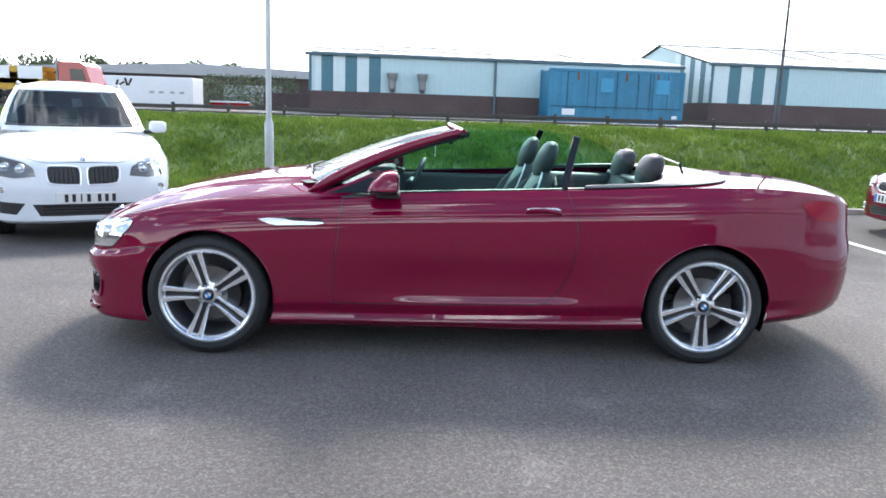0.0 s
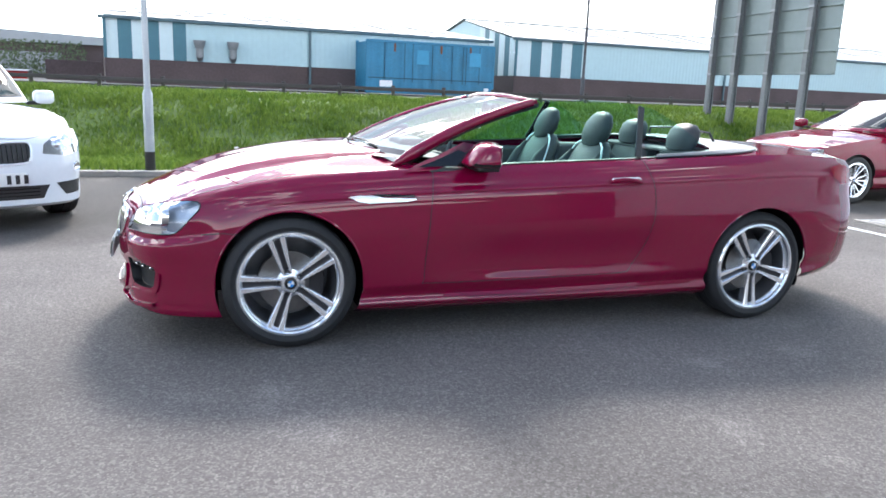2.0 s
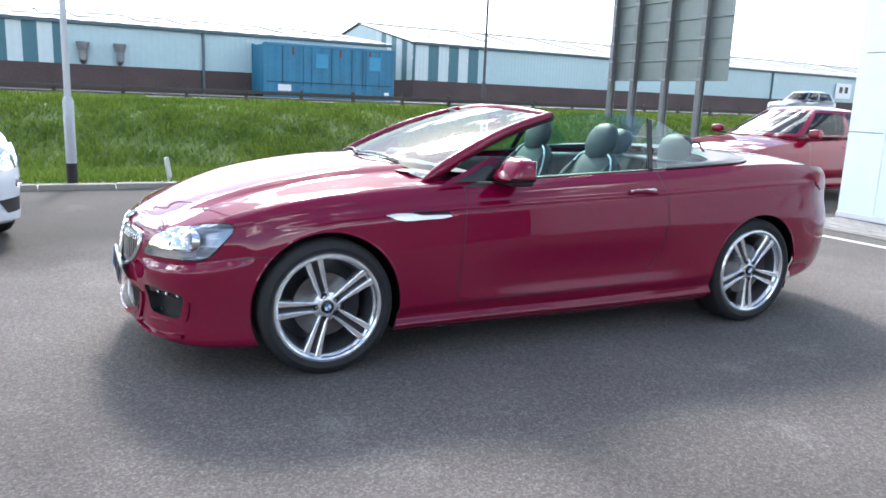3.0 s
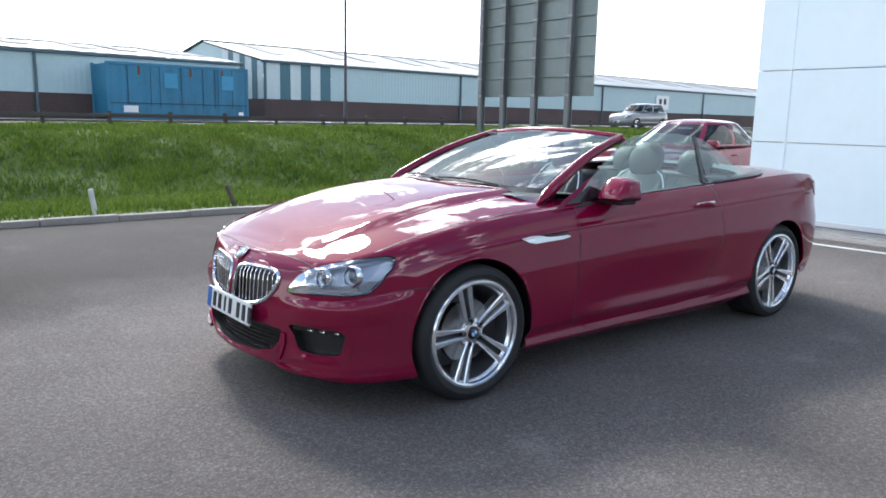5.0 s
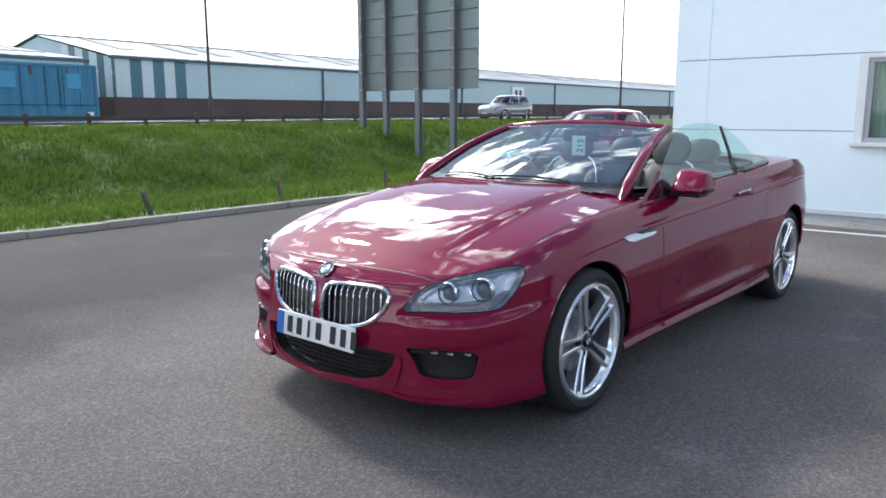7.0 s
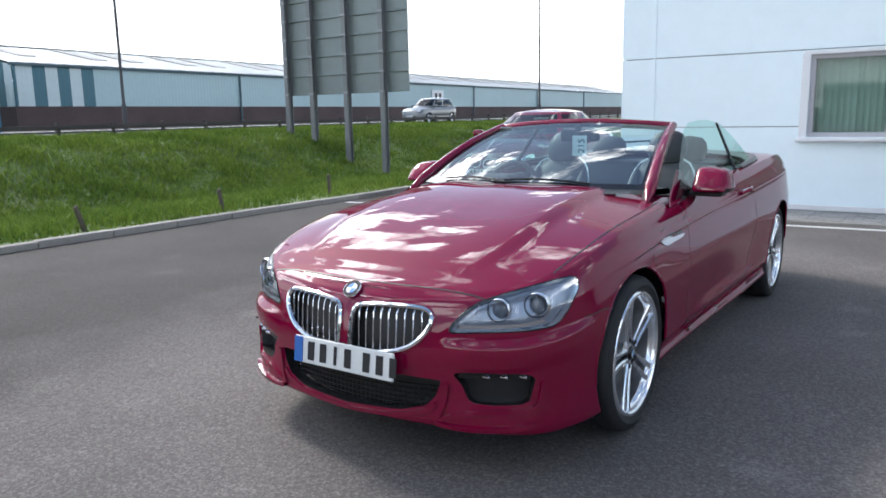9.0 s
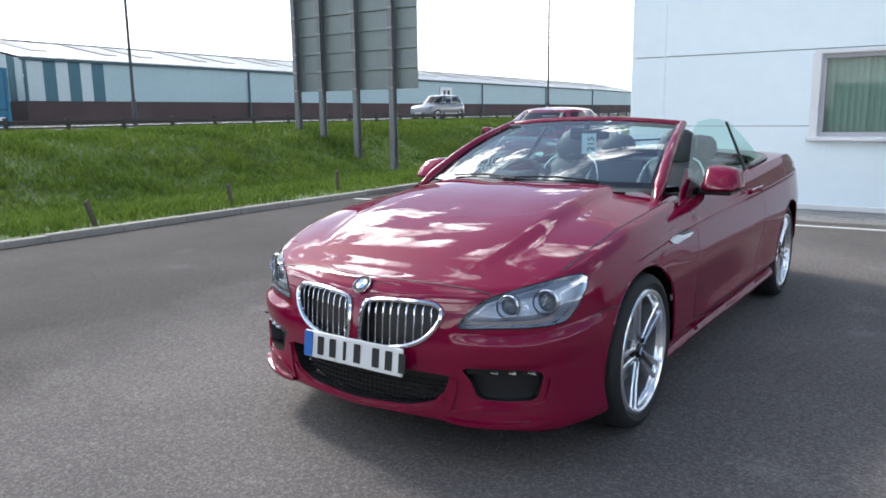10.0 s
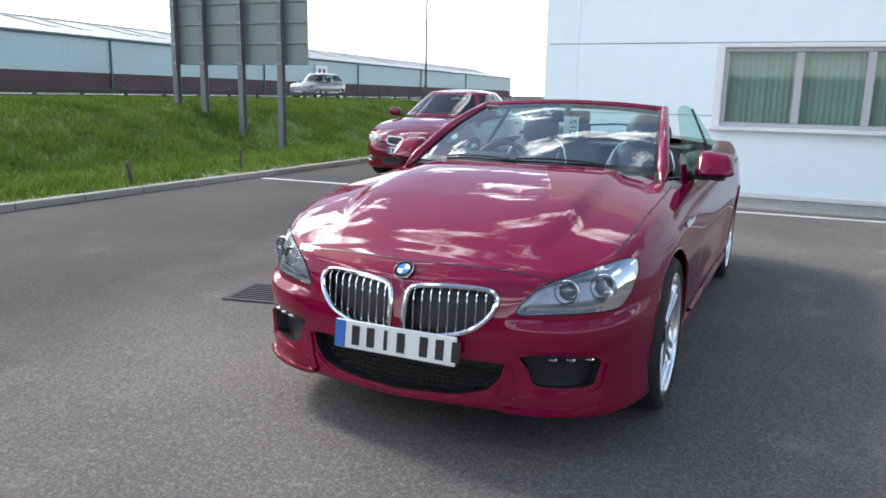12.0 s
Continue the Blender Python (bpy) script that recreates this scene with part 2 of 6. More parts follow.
M = {
    "paint": paint_mat("crimson_paint", (0.19, 0.0013, 0.028), 0.03, 0.5),
    "paint2": paint_mat("red_paint", (0.14, 0.0025, 0.018), 0.05, 0.4),
    "white_paint": paint_mat("white_paint", (0.72, 0.75, 0.78), 0.0, 0.3),
    "car_glass": glass_mat("car_window_glass", (0.4, 0.55, 0.58), 0.38),
    "back_wall": mat("grey_wall", (0.08, 0.08, 0.085), 0.6, vary=0.08, grain=3, stain=0.1),
    "chrome": mat("chrome", (0.82, 0.83, 0.85), 0.1, 1.0, vary=0.03),
    "alloy": mat("silver_alloy", (0.93, 0.94, 0.96), 0.2, 0.88, vary=0.03, coat=0.3),
    "alloy_web": mat("dark_polished_alloy", (0.055, 0.055, 0.06), 0.3, 0.7, vary=0.08),
    "alloy_barrel": mat("grey_wheel_barrel", (0.13, 0.133, 0.14), 0.35, 0.6, vary=0.1),
    "satin": mat("satin_chrome", (0.9, 0.91, 0.93), 0.3, 0.6, vary=0.03),
    "alloy_dark": mat("grey_alloy", (0.04, 0.04, 0.044), 0.35, 0.7, vary=0.1),
    "black": mat("black_plastic", (0.012, 0.012, 0.013), 0.45, vary=0.2, bump=0.1, bump_scale=300),
    "gloss_black": mat("gloss_black", (0.008, 0.008, 0.009), 0.12, vary=0.1),
    "liner": mat("felt_arch_liner", (0.008, 0.008, 0.008), 0.95, vary=0.2, spec=0.03),
    "rubber": mat("tyre_rubber", (0.016, 0.016, 0.017), 0.75, vary=0.25, grain=30, bump=0.2, bump_scale=90),
    "disc": mat("brake_steel", (0.16, 0.155, 0.15), 0.35, 0.9, vary=0.2),
    "leather": mat("grey_leather", (0.045, 0.046, 0.049), 0.5, vary=0.1, bump=0.15, bump_scale=220),
    "leather_dark": mat("black_leather", (0.022, 0.023, 0.026), 0.5, vary=0.15, bump=0.15, bump_scale=220),
    "dash": mat("dark_dash", (0.02, 0.021, 0.024), 0.6, vary=0.15, bump=0.1, bump_scale=200),
    "cover": mat("grey_roof_cover", (0.2, 0.19, 0.19), 0.55, vary=0.1, bump=0.1, bump_scale=250),
    "windscreen": glass_mat("windscreen_glass", (0.66, 0.9, 0.9), 0.9, ior=1.2, gloss=0.24),
    "side_glass": glass_mat("green_side_glass", (0.62, 0.9, 0.83), 0.95, ior=1.4, gloss=0.24),
    "dark_glass": glass_mat("window_glass", (0.85, 0.93, 0.9), 0.9),
    "lens": glass_mat("lamp_lens", (0.95, 0.97, 1.0), 0.92, ior=1.55, gloss=0.9),
    "red_lens": mat("red_lamp_lens", (0.28, 0.002, 0.022), 0.25, vary=0.1, coat=0.3, spec=0.2),
    "lamp_bowl": mat("lamp_reflector", (0.42, 0.46, 0.52), 0.24, 0.6, vary=0.15, grain=60),
    "lamp_glass": mat("projector_lens", (0.1, 0.115, 0.14), 0.05, 0.3, vary=0.1),
    "plate": mat("white_plate", (0.72, 0.72, 0.7), 0.35, vary=0.04),
    "plate_blue": mat("blue_plate_band", (0.03, 0.14, 0.45), 0.35, vary=0.04),
    "ink": mat("black_ink", (0.012, 0.012, 0.014), 0.45, vary=0.1),
    "badge_blue": mat("badge_blue", (0.02, 0.2, 0.55), 0.2, vary=0.05, coat=1.0),
    "badge_white": mat("badge_white", (0.75, 0.76, 0.78), 0.2, vary=0.03, coat=1.0),
    "asphalt_dark": mat("road_asphalt", (0.045, 0.045, 0.047), 0.85, vary=0.3, grain=8, bump=0.3, bump_scale=60),
    "kerb": mat("kerb_concrete", (0.3, 0.28, 0.25), 0.9, vary=0.2, grain=24, bump=0.4, bump_scale=80, per_object=0.25, stain=0.5),
    "drop": mat("pale_concrete", (0.25, 0.235, 0.215), 0.9, vary=0.2, grain=24, bump=0.3, bump_scale=80, stain=0.3),
    "line": mat("white_line_paint", (0.6, 0.6, 0.58), 0.7, vary=0.18, grain=35, bump=0.2, bump_scale=150, stain=0.35),
    "slab": mat("paving_slab", (0.27, 0.26, 0.25), 0.9, vary=0.2, grain=18, bump=0.3, bump_scale=70, per_object=0.6, stain=0.3),
    "wall_panel": mat("white_wall_panel", (0.8, 0.9, 0.94), 0.5, vary=0.03, grain=6, per_object=0.1, stain=0.08),
    "joint": mat("grey_joint", (0.33, 0.34, 0.35), 0.7, vary=0.1),
    "frame_white": mat("white_window_frame", (0.74, 0.74, 0.75), 0.4, vary=0.04),
    "frame_grey": mat("grey_window_frame", (0.44, 0.43, 0.45), 0.45, vary=0.05),
    "blind": mat("green_grey_blind", (0.7, 0.8, 0.76), 0.6, vary=0.1, per_object=1.2),
    # sign post steel, its colour darkened to carry the posts' backlit shade
    "post_steel": mat("shaded_post_steel", (0.17, 0.175, 0.185), 0.55, 0.3, vary=0.18, grain=14),
    "galv": mat("galvanised_steel", (0.26, 0.27, 0.28), 0.5, 0.5, vary=0.18, grain=14),
    "pole_grey": mat("pale_grey_column", (0.4, 0.42, 0.44), 0.5, 0.3, vary=0.1, grain=12),
    "pole_dark": mat("dark_grey_column", (0.06, 0.06, 0.065), 0.6, 0.2, vary=0.15, grain=12),
    "sign_back": mat("grey_green_sign_back", (0.2, 0.235, 0.235), 0.5, 0.3, vary=0.12, grain=5, per_object=0.4, stain=0.25),
    "rail": mat("weathered_rail", (0.06, 0.052, 0.05), 0.8, vary=0.25, grain=10, per_object=0.5),
    "clad": mat("pale_blue_cladding", (0.37, 0.51, 0.54), 0.5, vary=0.06, grain=3, stain=0.12),
    "clad_white": mat("white_cladding", (0.5, 0.6, 0.62), 0.5, vary=0.06, grain=3, stain=0.12),
    "teal": mat("teal_cladding", (0.04, 0.14, 0.18), 0.5, vary=0.08, grain=3),
    "gutter": mat("dark_gutter", (0.06, 0.11, 0.13), 0.5, vary=0.1),
    "brick": mat("brown_brick", (0.085, 0.06, 0.06), 0.9, vary=0.3, grain=9, bump=0.3, bump_scale=14, stain=0.3),
    "roof": mat("pale_sheet_roof", (0.42, 0.45, 0.46), 0.6, vary=0.08, grain=2, stain=0.3),
    "rooflight": mat("grey_rooflight", (0.4, 0.39, 0.37), 0.85, vary=0.2, grain=3, stain=0.4),
    "container": mat("blue_container_paint", (0.018, 0.17, 0.29), 0.55, vary=0.25, grain=14, stain=0.75),
    "container_bright": mat("bright_blue_paint", (0.03, 0.25, 0.42), 0.5, vary=0.12, grain=6, stain=0.3),
    "container_dark": mat("dark_blue_gap", (0.008, 0.05, 0.075), 0.7, vary=0.2),
    "rust": mat("rusty_steel", (0.16, 0.07, 0.035), 0.9, vary=0.35, grain=12),
    "trailer": mat("white_trailer_side", (0.68, 0.7, 0.72), 0.5, vary=0.06, grain=3, stain=0.25),
    "truck_red": paint_mat("truck_red", (0.3, 0.015, 0.015), 0.0, 0.4),
    "skip_yellow": mat("yellow_skip_paint", (0.5, 0.3, 0.03), 0.6, vary=0.2, grain=6, stain=0.5),
    "card": mat("white_printed_board", (0.72, 0.74, 0.76), 0.5, vary=0.05),
    "silver_car": paint_mat("silver_paint", (0.2, 0.21, 0.22), 0.5, 0.3),
    "stub": mat("worn_timber", (0.12, 0.1, 0.085), 0.9, vary=0.3, grain=16),
    "iron": mat("cast_iron", (0.045, 0.045, 0.045), 0.65, 0.5, vary=0.3, grain=20),
    "bark": mat("bark", (0.1, 0.08, 0.06), 0.9, vary=0.3, grain=12),
    "leaf": mat("far_foliage", (0.09, 0.12, 0.06), 0.8, vary=0.35, grain=4),
}


def asphalt():
    """Worn car park asphalt: pale stone chips in dark binder, patches and tyre marks."""
    m = bpy.data.materials.new("car_park_asphalt")
    m.use_nodes = True
    n, k = m.node_tree.nodes, m.node_tree.links
    b = n["Principled BSDF"]
    co = n.new("ShaderNodeTexCoord")

    def tex(kind, scale, detail=4):
        t = n.new("ShaderNodeTex" + kind)
        t.inputs["Scale"].default_value = scale
        if kind == "Noise":
            t.inputs["Detail"].default_value = detail
        k.new(co.outputs["Object"], t.inputs["Vector"])
        return t

    chips, mid, big = tex("Voronoi", 120), tex("Noise", 38, 5), tex("Noise", 0.45, 6)
    r = n.new("ShaderNodeValToRGB")
    e = r.color_ramp.elements
    e[0].position, e[0].color = 0.0, (0.09, 0.081, 0.077, 1)
    e[1].position, e[1].color = 1.0, (0.205, 0.187, 0.177, 1)
    mid_e = e.new(0.55)
    mid_e.color = (0.122, 0.111, 0.105, 1)
    k.new(chips.outputs["Color"], r.inputs["Fac"])
    r2 = n.new("ShaderNodeMapRange")
    r2.inputs["From Min"].default_value, r2.inputs["From Max"].default_value = 0.3, 0.7
    r2.inputs["To Min"].default_value, r2.inputs["To Max"].default_value = 0.82, 1.16
    k.new(mid.outputs["Fac"], r2.inputs["Value"])
    r3 = n.new("ShaderNodeMapRange")
    r3.inputs["From Min"].default_value, r3.inputs["From Max"].default_value = 0.3, 0.7
    r3.inputs["To Min"].default_value, r3.inputs["To Max"].default_value = 0.72, 1.26
    k.new(big.outputs["Fac"], r3.inputs["Value"])
    mu = n.new("ShaderNodeMath")
    mu.operation = "MULTIPLY"
    k.new(r2.outputs[0], mu.inputs[0])
    k.new(r3.outputs[0], mu.inputs[1])
    # a darker strip along the kerb, with a ragged edge
    xyz = n.new("ShaderNodeSeparateXYZ")
    k.new(co.outputs["Object"], xyz.inputs[0])
    rag = n.new("ShaderNodeMath")
    rag.operation = "MULTIPLY_ADD"
    rag.inputs[1].default_value = 3.0
    k.new(tex("Noise", 0.8, 7).outputs["Fac"], rag.inputs[0])
    k.new(xyz.outputs["Y"], rag.inputs[2])
    kerb_tone = n.new("ShaderNodeMapRange")
    kerb_tone.inputs["From Min"].default_value, kerb_tone.inputs["From Max"].default_value = 3.0, 4.6
    kerb_tone.inputs["To Min"].default_value, kerb_tone.inputs["To Max"].default_value = 1.0, 0.46
    k.new(rag.outputs[0], kerb_tone.inputs["Value"])
    # pale scuffs and dried puddle marks
    scuff = n.new("ShaderNodeMapRange")
    scuff.inputs["From Min"].default_value, scuff.inputs["From Max"].default_value = 0.6, 0.7
    scuff.inputs["To Min"].default_value, scuff.inputs["To Max"].default_value = 1.0, 1.28
    k.new(tex("Noise", 1.7, 5).outputs["Fac"], scuff.inputs["Value"])
    both = n.new("ShaderNodeMath")
    both.operation = "MULTIPLY"
    k.new(kerb_tone.outputs[0], both.inputs[0])
    k.new(scuff.outputs[0], both.inputs[1])
    all_ = n.new("ShaderNodeMath")
    all_.operation = "MULTIPLY"
    k.new(mu.outputs[0], all_.inputs[0])
    k.new(both.outputs[0], all_.inputs[1])
    mu = all_
    sc = n.new("ShaderNodeVectorMath")
    sc.operation = "SCALE"
    k.new(r.outputs["Color"], sc.inputs[0])
    k.new(mu.outputs[0], sc.inputs["Scale"])
    k.new(sc.outputs[0], b.inputs["Base Color"])
    b.inputs["Roughness"].default_value = 0.9
    b.inputs["Specular IOR Level"].default_value = 0.25
    bp = n.new("ShaderNodeBump")
    bp.inputs["Strength"].default_value, bp.inputs["Distance"].default_value = 0.35, 0.004
    k.new(chips.outputs["Distance"], bp.inputs["Height"])
    k.new(bp.outputs["Normal"], b.inputs["Normal"])
    return m


def grass_mat(name, dark, light):
    m = bpy.data.materials.new(name)
    m.use_nodes = True
    n, k = m.node_tree.nodes, m.node_tree.links
    b = n["Principled BSDF"]
    geo, co = n.new("ShaderNodeNewGeometry"), n.new("ShaderNodeTexCoord")
    no = n.new("ShaderNodeTexNoise")
    no.inputs["Scale"].default_value, no.inputs["Detail"].default_value = 0.8, 6
    k.new(co.outputs["Object"], no.inputs["Vector"])
    ad = n.new("ShaderNodeMath")
    ad.operation = "MULTIPLY_ADD"
    ad.inputs[1].default_value = 0.45
    k.new(geo.outputs["Random Per Island"], ad.inputs[0])
    k.new(no.outputs["Fac"], ad.inputs[2])
    r = n.new("ShaderNodeValToRGB")
    e = r.color_ramp.elements
    e[0].position, e[0].color = 0.45, (*dark, 1)
    e[1].position, e[1].color = 0.95, (*light, 1)
    k.new(ad.outputs[0], r.inputs["Fac"])
    k.new(r.outputs["Color"], b.inputs["Base Color"])
    b.inputs["Roughness"].default_value = 0.7
    b.inputs["Specular IOR Level"].default_value = 0.1
    tl = n.new("ShaderNodeBsdfTranslucent")
    k.new(r.outputs["Color"], tl.inputs["Color"])
    mx = n.new("ShaderNodeMixShader")
    mx.inputs[0].default_value = 0.28
    k.new(b.outputs[0], mx.inputs[1])
    k.new(tl.outputs[0], mx.inputs[2])
    k.new(mx.outputs[0], n["Material Output"].inputs["Surface"])
    return m


M["asphalt"] = asphalt()
M["grass"] = grass_mat("grass_blades", (0.066, 0.126, 0.019), (0.168, 0.238, 0.042))
M["turf"] = mat("turf_ground", (0.06, 0.105, 0.018), 0.95, vary=0.4, grain=9, bump=0.5, bump_scale=30)


# ---- mesh helpers ----
def mesh_of(name, bm, material, smooth=False):
    me = bpy.data.meshes.new(name)
    bm.to_mesh(me)
    bm.free()
    for one in (material if isinstance(material, (list, tuple)) else [material]):
        me.materials.append(one)
    if smooth:
        me.polygons.foreach_set("use_smooth", [True] * len(me.polygons))
        me.set_sharp_from_angle(angle=radians(smooth if smooth is not True else 40))
    return me


def part(name, bm, material, parent, label="", smooth=False):
    ob = new(name, mesh_of(name, bm, material, smooth))
    ob.parent = parent
    if label:
        tagged(ob, label)
    return ob


def solo(name, bm, material, label, category, group="", kind="", smooth=False):
    return tagged(new(name, mesh_of(name, bm, material, smooth)), label, category, group, kind)


def thing(name, label, category, m=None, group="", kind=""):
    ob = tagged(new(name), label, category, group, kind)
    if m is not None:
        ob.matrix_basis = m
    return ob


def box(size, at=(0, 0, 0), bevel=0.0, turn=None, bm=None, seg=1):
    """A box of that size, centred, with bevelled edges; joins bm if given."""
    b = bmesh.new()
    bmesh.ops.create_cube(b, size=1)
    bmesh.ops.scale(b, vec=size, verts=b.verts)
    if bevel:
        bmesh.ops.bevel(b, geom=b.edges[:], offset=bevel, segments=seg, affect="EDGES", profile=0.5)
    m = Matrix.Translation(at)
    if turn is not None:
        m = m @ turn
    bmesh.ops.transform(b, matrix=m, verts=b.verts)
    return join(bm, b)


def join(bm, b):
    if bm is None:
        return b
    me = bpy.data.meshes.new("tmp")
    b.to_mesh(me)
    b.free()
    bm.from_mesh(me)
    bpy.data.meshes.remove(me)
    return bm


def tube(points, radius, sides=8, closed=False, bm=None, squash=1.0):
    """A round bar along points; radius: one number or one for each point."""
    pts = [Vector(p) for p in points]
    b = bmesh.new() if bm is None else bm
    rings = []
    count = len(pts)
    up0 = None
    for i, p in enumerate(pts):
        a = pts[i - 1] if (i or closed) else p
        c = pts[(i + 1) % count] if (i < count - 1 or closed) else p
        d = (c - a).normalized()
        ref = up0 if up0 is not None else (Vector((0, 0, 1)) if abs(d.z) < 0.9 else Vector((1, 0, 0)))
        side = d.cross(ref).normalized()
        up = side.cross(d).normalized()
        up0 = up
        r = radius[i] if isinstance(radius, (list, tuple)) else radius
        rings.append([b.verts.new(p + r * (math.cos(2 * math.pi * j / sides) * side + squash * math.sin(2 * math.pi * j / sides) * up)) for j in range(sides)])
    for i in range(count if closed else count - 1):
        r0, r1 = rings[i], rings[(i + 1) % count]
        for j in range(sides):
            b.faces.new((r0[j], r0[(j + 1) % sides], r1[(j + 1) % sides], r1[j]))
    if not closed:
        b.faces.new(rings[0][::-1])
        b.faces.new(rings[-1])
    return b


def grid_mesh(rows, close=False, bm=None):
    """Faces between rows of points, all of one length."""
    b = bmesh.new() if bm is None else bm
    vs = [[b.verts.new(p) for p in row] for row in rows]
    for r0, r1 in zip(vs, vs[1:]):
        count = len(r0)
        for j in range(count if close else count - 1):
            b.faces.new((r0[j], r0[(j + 1) % count], r1[(j + 1) % count], r1[j]))
    return b


def lathe(profile, sides=48, bm=None):
    """Turns (radius, offset) pairs round the y axis."""
    rows = [[(r * math.cos(2 * math.pi * j / sides), y, r * math.sin(2 * math.pi * j / sides)) for j in range(sides)] for r, y in profile]
    return grid_mesh(rows, True, bm)


def prism(poly, depth, axis="y", bm=None, at=0.0):
    """A polygon in two coordinates pushed through depth along the third."""
    b = bmesh.new() if bm is None else bm
    put3 = {"y": lambda p, d: (p[0], d, p[1]), "x": lambda p, d: (d, p[0], p[1]), "z": lambda p, d: (p[0], p[1], d)}[axis]
    lo = [b.verts.new(put3(p, at)) for p in poly]
    hi = [b.verts.new(put3(p, at + depth)) for p in poly]
    b.faces.new(lo)
    b.faces.new(hi[::-1])
    for i in range(len(poly)):
        j = (i + 1) % len(poly)
        b.faces.new((lo[i], hi[i], hi[j], lo[j]))
    bmesh.ops.recalc_face_normals(b, faces=b.faces[:])
    return b


def spline(table, at):
    """A smooth curve through rows of (t, value...): its value at t."""
    t = [row[0] for row in table]
    if at <= t[0]:
        return table[0][1]
    if at >= t[-1]:
        return table[-1][1]
    i = max(j for j in range(len(t)) if t[j] <= at)
    p = [table[max(0, min(len(t) - 1, j))] for j in (i - 1, i, i + 1, i + 2)]
    h = p[2][0] - p[1][0]
    s = (at - p[1][0]) / h
    m1 = (p[2][1] - p[0][1]) / max(p[2][0] - p[0][0], 1e-6) * h
    m2 = (p[3][1] - p[1][1]) / max(p[3][0] - p[1][0], 1e-6) * h
    return (2 * s**3 - 3 * s**2 + 1) * p[1][1] + (s**3 - 2 * s**2 + s) * m1 + (3 * s**2 - 2 * s**3) * p[2][1] + (s**3 - s**2) * m2


def smooth01(a, b, x):
    s = min(1.0, max(0.0, (x - a) / (b - a)))
    return s * s * (3 - 2 * s)


def text_mesh(body, height, material, m, name, parent, width=None, label=""):
    """Raised letters of that height, turned into a mesh, centred at m's origin in its xy plane."""
    cu = bpy.data.curves.new(name, "FONT")
    cu.body, cu.size, cu.extrude, cu.align_x, cu.align_y = body, height / 0.7, 0.002, "CENTER", "CENTER"
    tmp = bpy.data.objects.new(name, cu)
    scene.collection.objects.link(tmp)
    me = bpy.data.meshes.new_from_object(tmp.evaluated_get(bpy.context.evaluated_depsgraph_get()))
    bpy.data.objects.remove(tmp)
    me.materials.clear()
    me.materials.append(material)
    ob = new(name, me)
    sx = 1.0
    if width:
        xs = [v.co.x for v in me.vertices]
        sx = width / (max(xs) - min(xs))
    me.transform(m @ Matrix.Diagonal((sx, 1, 1, 1)))
    ob.parent = parent
    if label:
        tagged(ob, label)
    return ob

# ---- the ground and the large structure ----
KERB_Y, WALL_X, WALL_Y = 6.43, 6.58, 2.28
VERGE = [(6.44, 0.07), (8.0, -0.02), (10.0, -0.22), (12.0, -0.46), (13.4, -0.5), (15.0, -0.1), (16.5, 0.52), (17.8, 0.83), (19.0, 0.91), (20.5, 0.93), (21.6, 0.93)]


def verge_z(x, y):
    return spline(VERGE, y) + 0.05 * noise.noise((x * 0.35, y * 0.35, 0)) * smooth01(6.5, 8, y) * (1 - smooth01(19.5, 21, y))


def sheet(name, x0, x1, y0, y1, z, material, label, category, nx=2, ny=2):
    rows = [[(x0 + (x1 - x0) * i / (nx - 1), y0 + (y1 - y0) * j / (ny - 1), z) for i in range(nx)] for j in range(ny)]
    return solo(name, grid_mesh(rows), material, label, category, kind="structure")


sheet("ground", -400, 400, -400, KERB_Y + 0.06, 0.0, M["asphalt"], "worn grey asphalt of the car park", "ground")
ys = [KERB_Y + 0.1 + (21.6 - KERB_Y - 0.1) * j / 60 for j in range(61)]
xs = [-300, -150, -80, -45] + [-30 + 0.5 * i for i in range(161)] + [65, 90, 150, 300]
rows = [[(x, y, verge_z(x, y)) for x in xs] for y in ys]
solo("verge", grid_mesh(rows), M["turf"], "rough grass bank between car park and road", "grass bank", kind="structure", smooth=True)
sheet("road", -400, 400, 21.6, 29.6, 0.93, M["asphalt_dark"], "dark asphalt carriageway behind the bank", "road")
solo("central_reserve", box((800, 1.8, 0.14), (0, 30.5, 0.94), 0.02), M["asphalt_dark"], "raised dark central reserve of the road", "road island", kind="structure")
sheet("road_far_lane", -400, 400, 31.4, 36.4, 0.93, M["asphalt_dark"], "dark asphalt far carriageway", "road")
sheet("yard", -900, 900, 36.4, 1500, 0.96, M["asphalt_dark"], "dark asphalt yard round the warehouses", "ground")

# grass: loose blades in tufts over the bank
rng = np.random.default_rng(3)
count = 300000
gx = rng.uniform(-15, 34, count)
gy = KERB_Y + 0.14 + (21.2 - KERB_Y - 0.14) * rng.random(count) ** 0.85
tuft = np.array([noise.noise((x * 0.9, y * 0.9, 3.3)) + 0.6 * noise.noise((x * 3.1, y * 3.1, 8.1)) for x, y in zip(gx, gy)])
keep = (rng.random(count) < 0.78 + 0.4 * tuft) & (gx < 10 + (gy - 6.4) * 2.2)
gx, gy, tuft = gx[keep], gy[keep], tuft[keep]
gz = np.array([verge_z(x, y) for x, y in zip(gx, gy)])
size = np.clip(0.12 + 0.09 * tuft + rng.normal(0, 0.03, len(gx)), 0.05, 0.36) * (0.55 + 0.45 * np.clip((gy - 6.4) / 1.2, 0, 1))
turn, lean = rng.uniform(0, 2 * np.pi, len(gx)), rng.normal(0, 0.45, (len(gx), 2))
wide = 0.008 + 0.014 * rng.random(len(gx))
base = np.stack([gx, gy, gz - 0.01], 1)
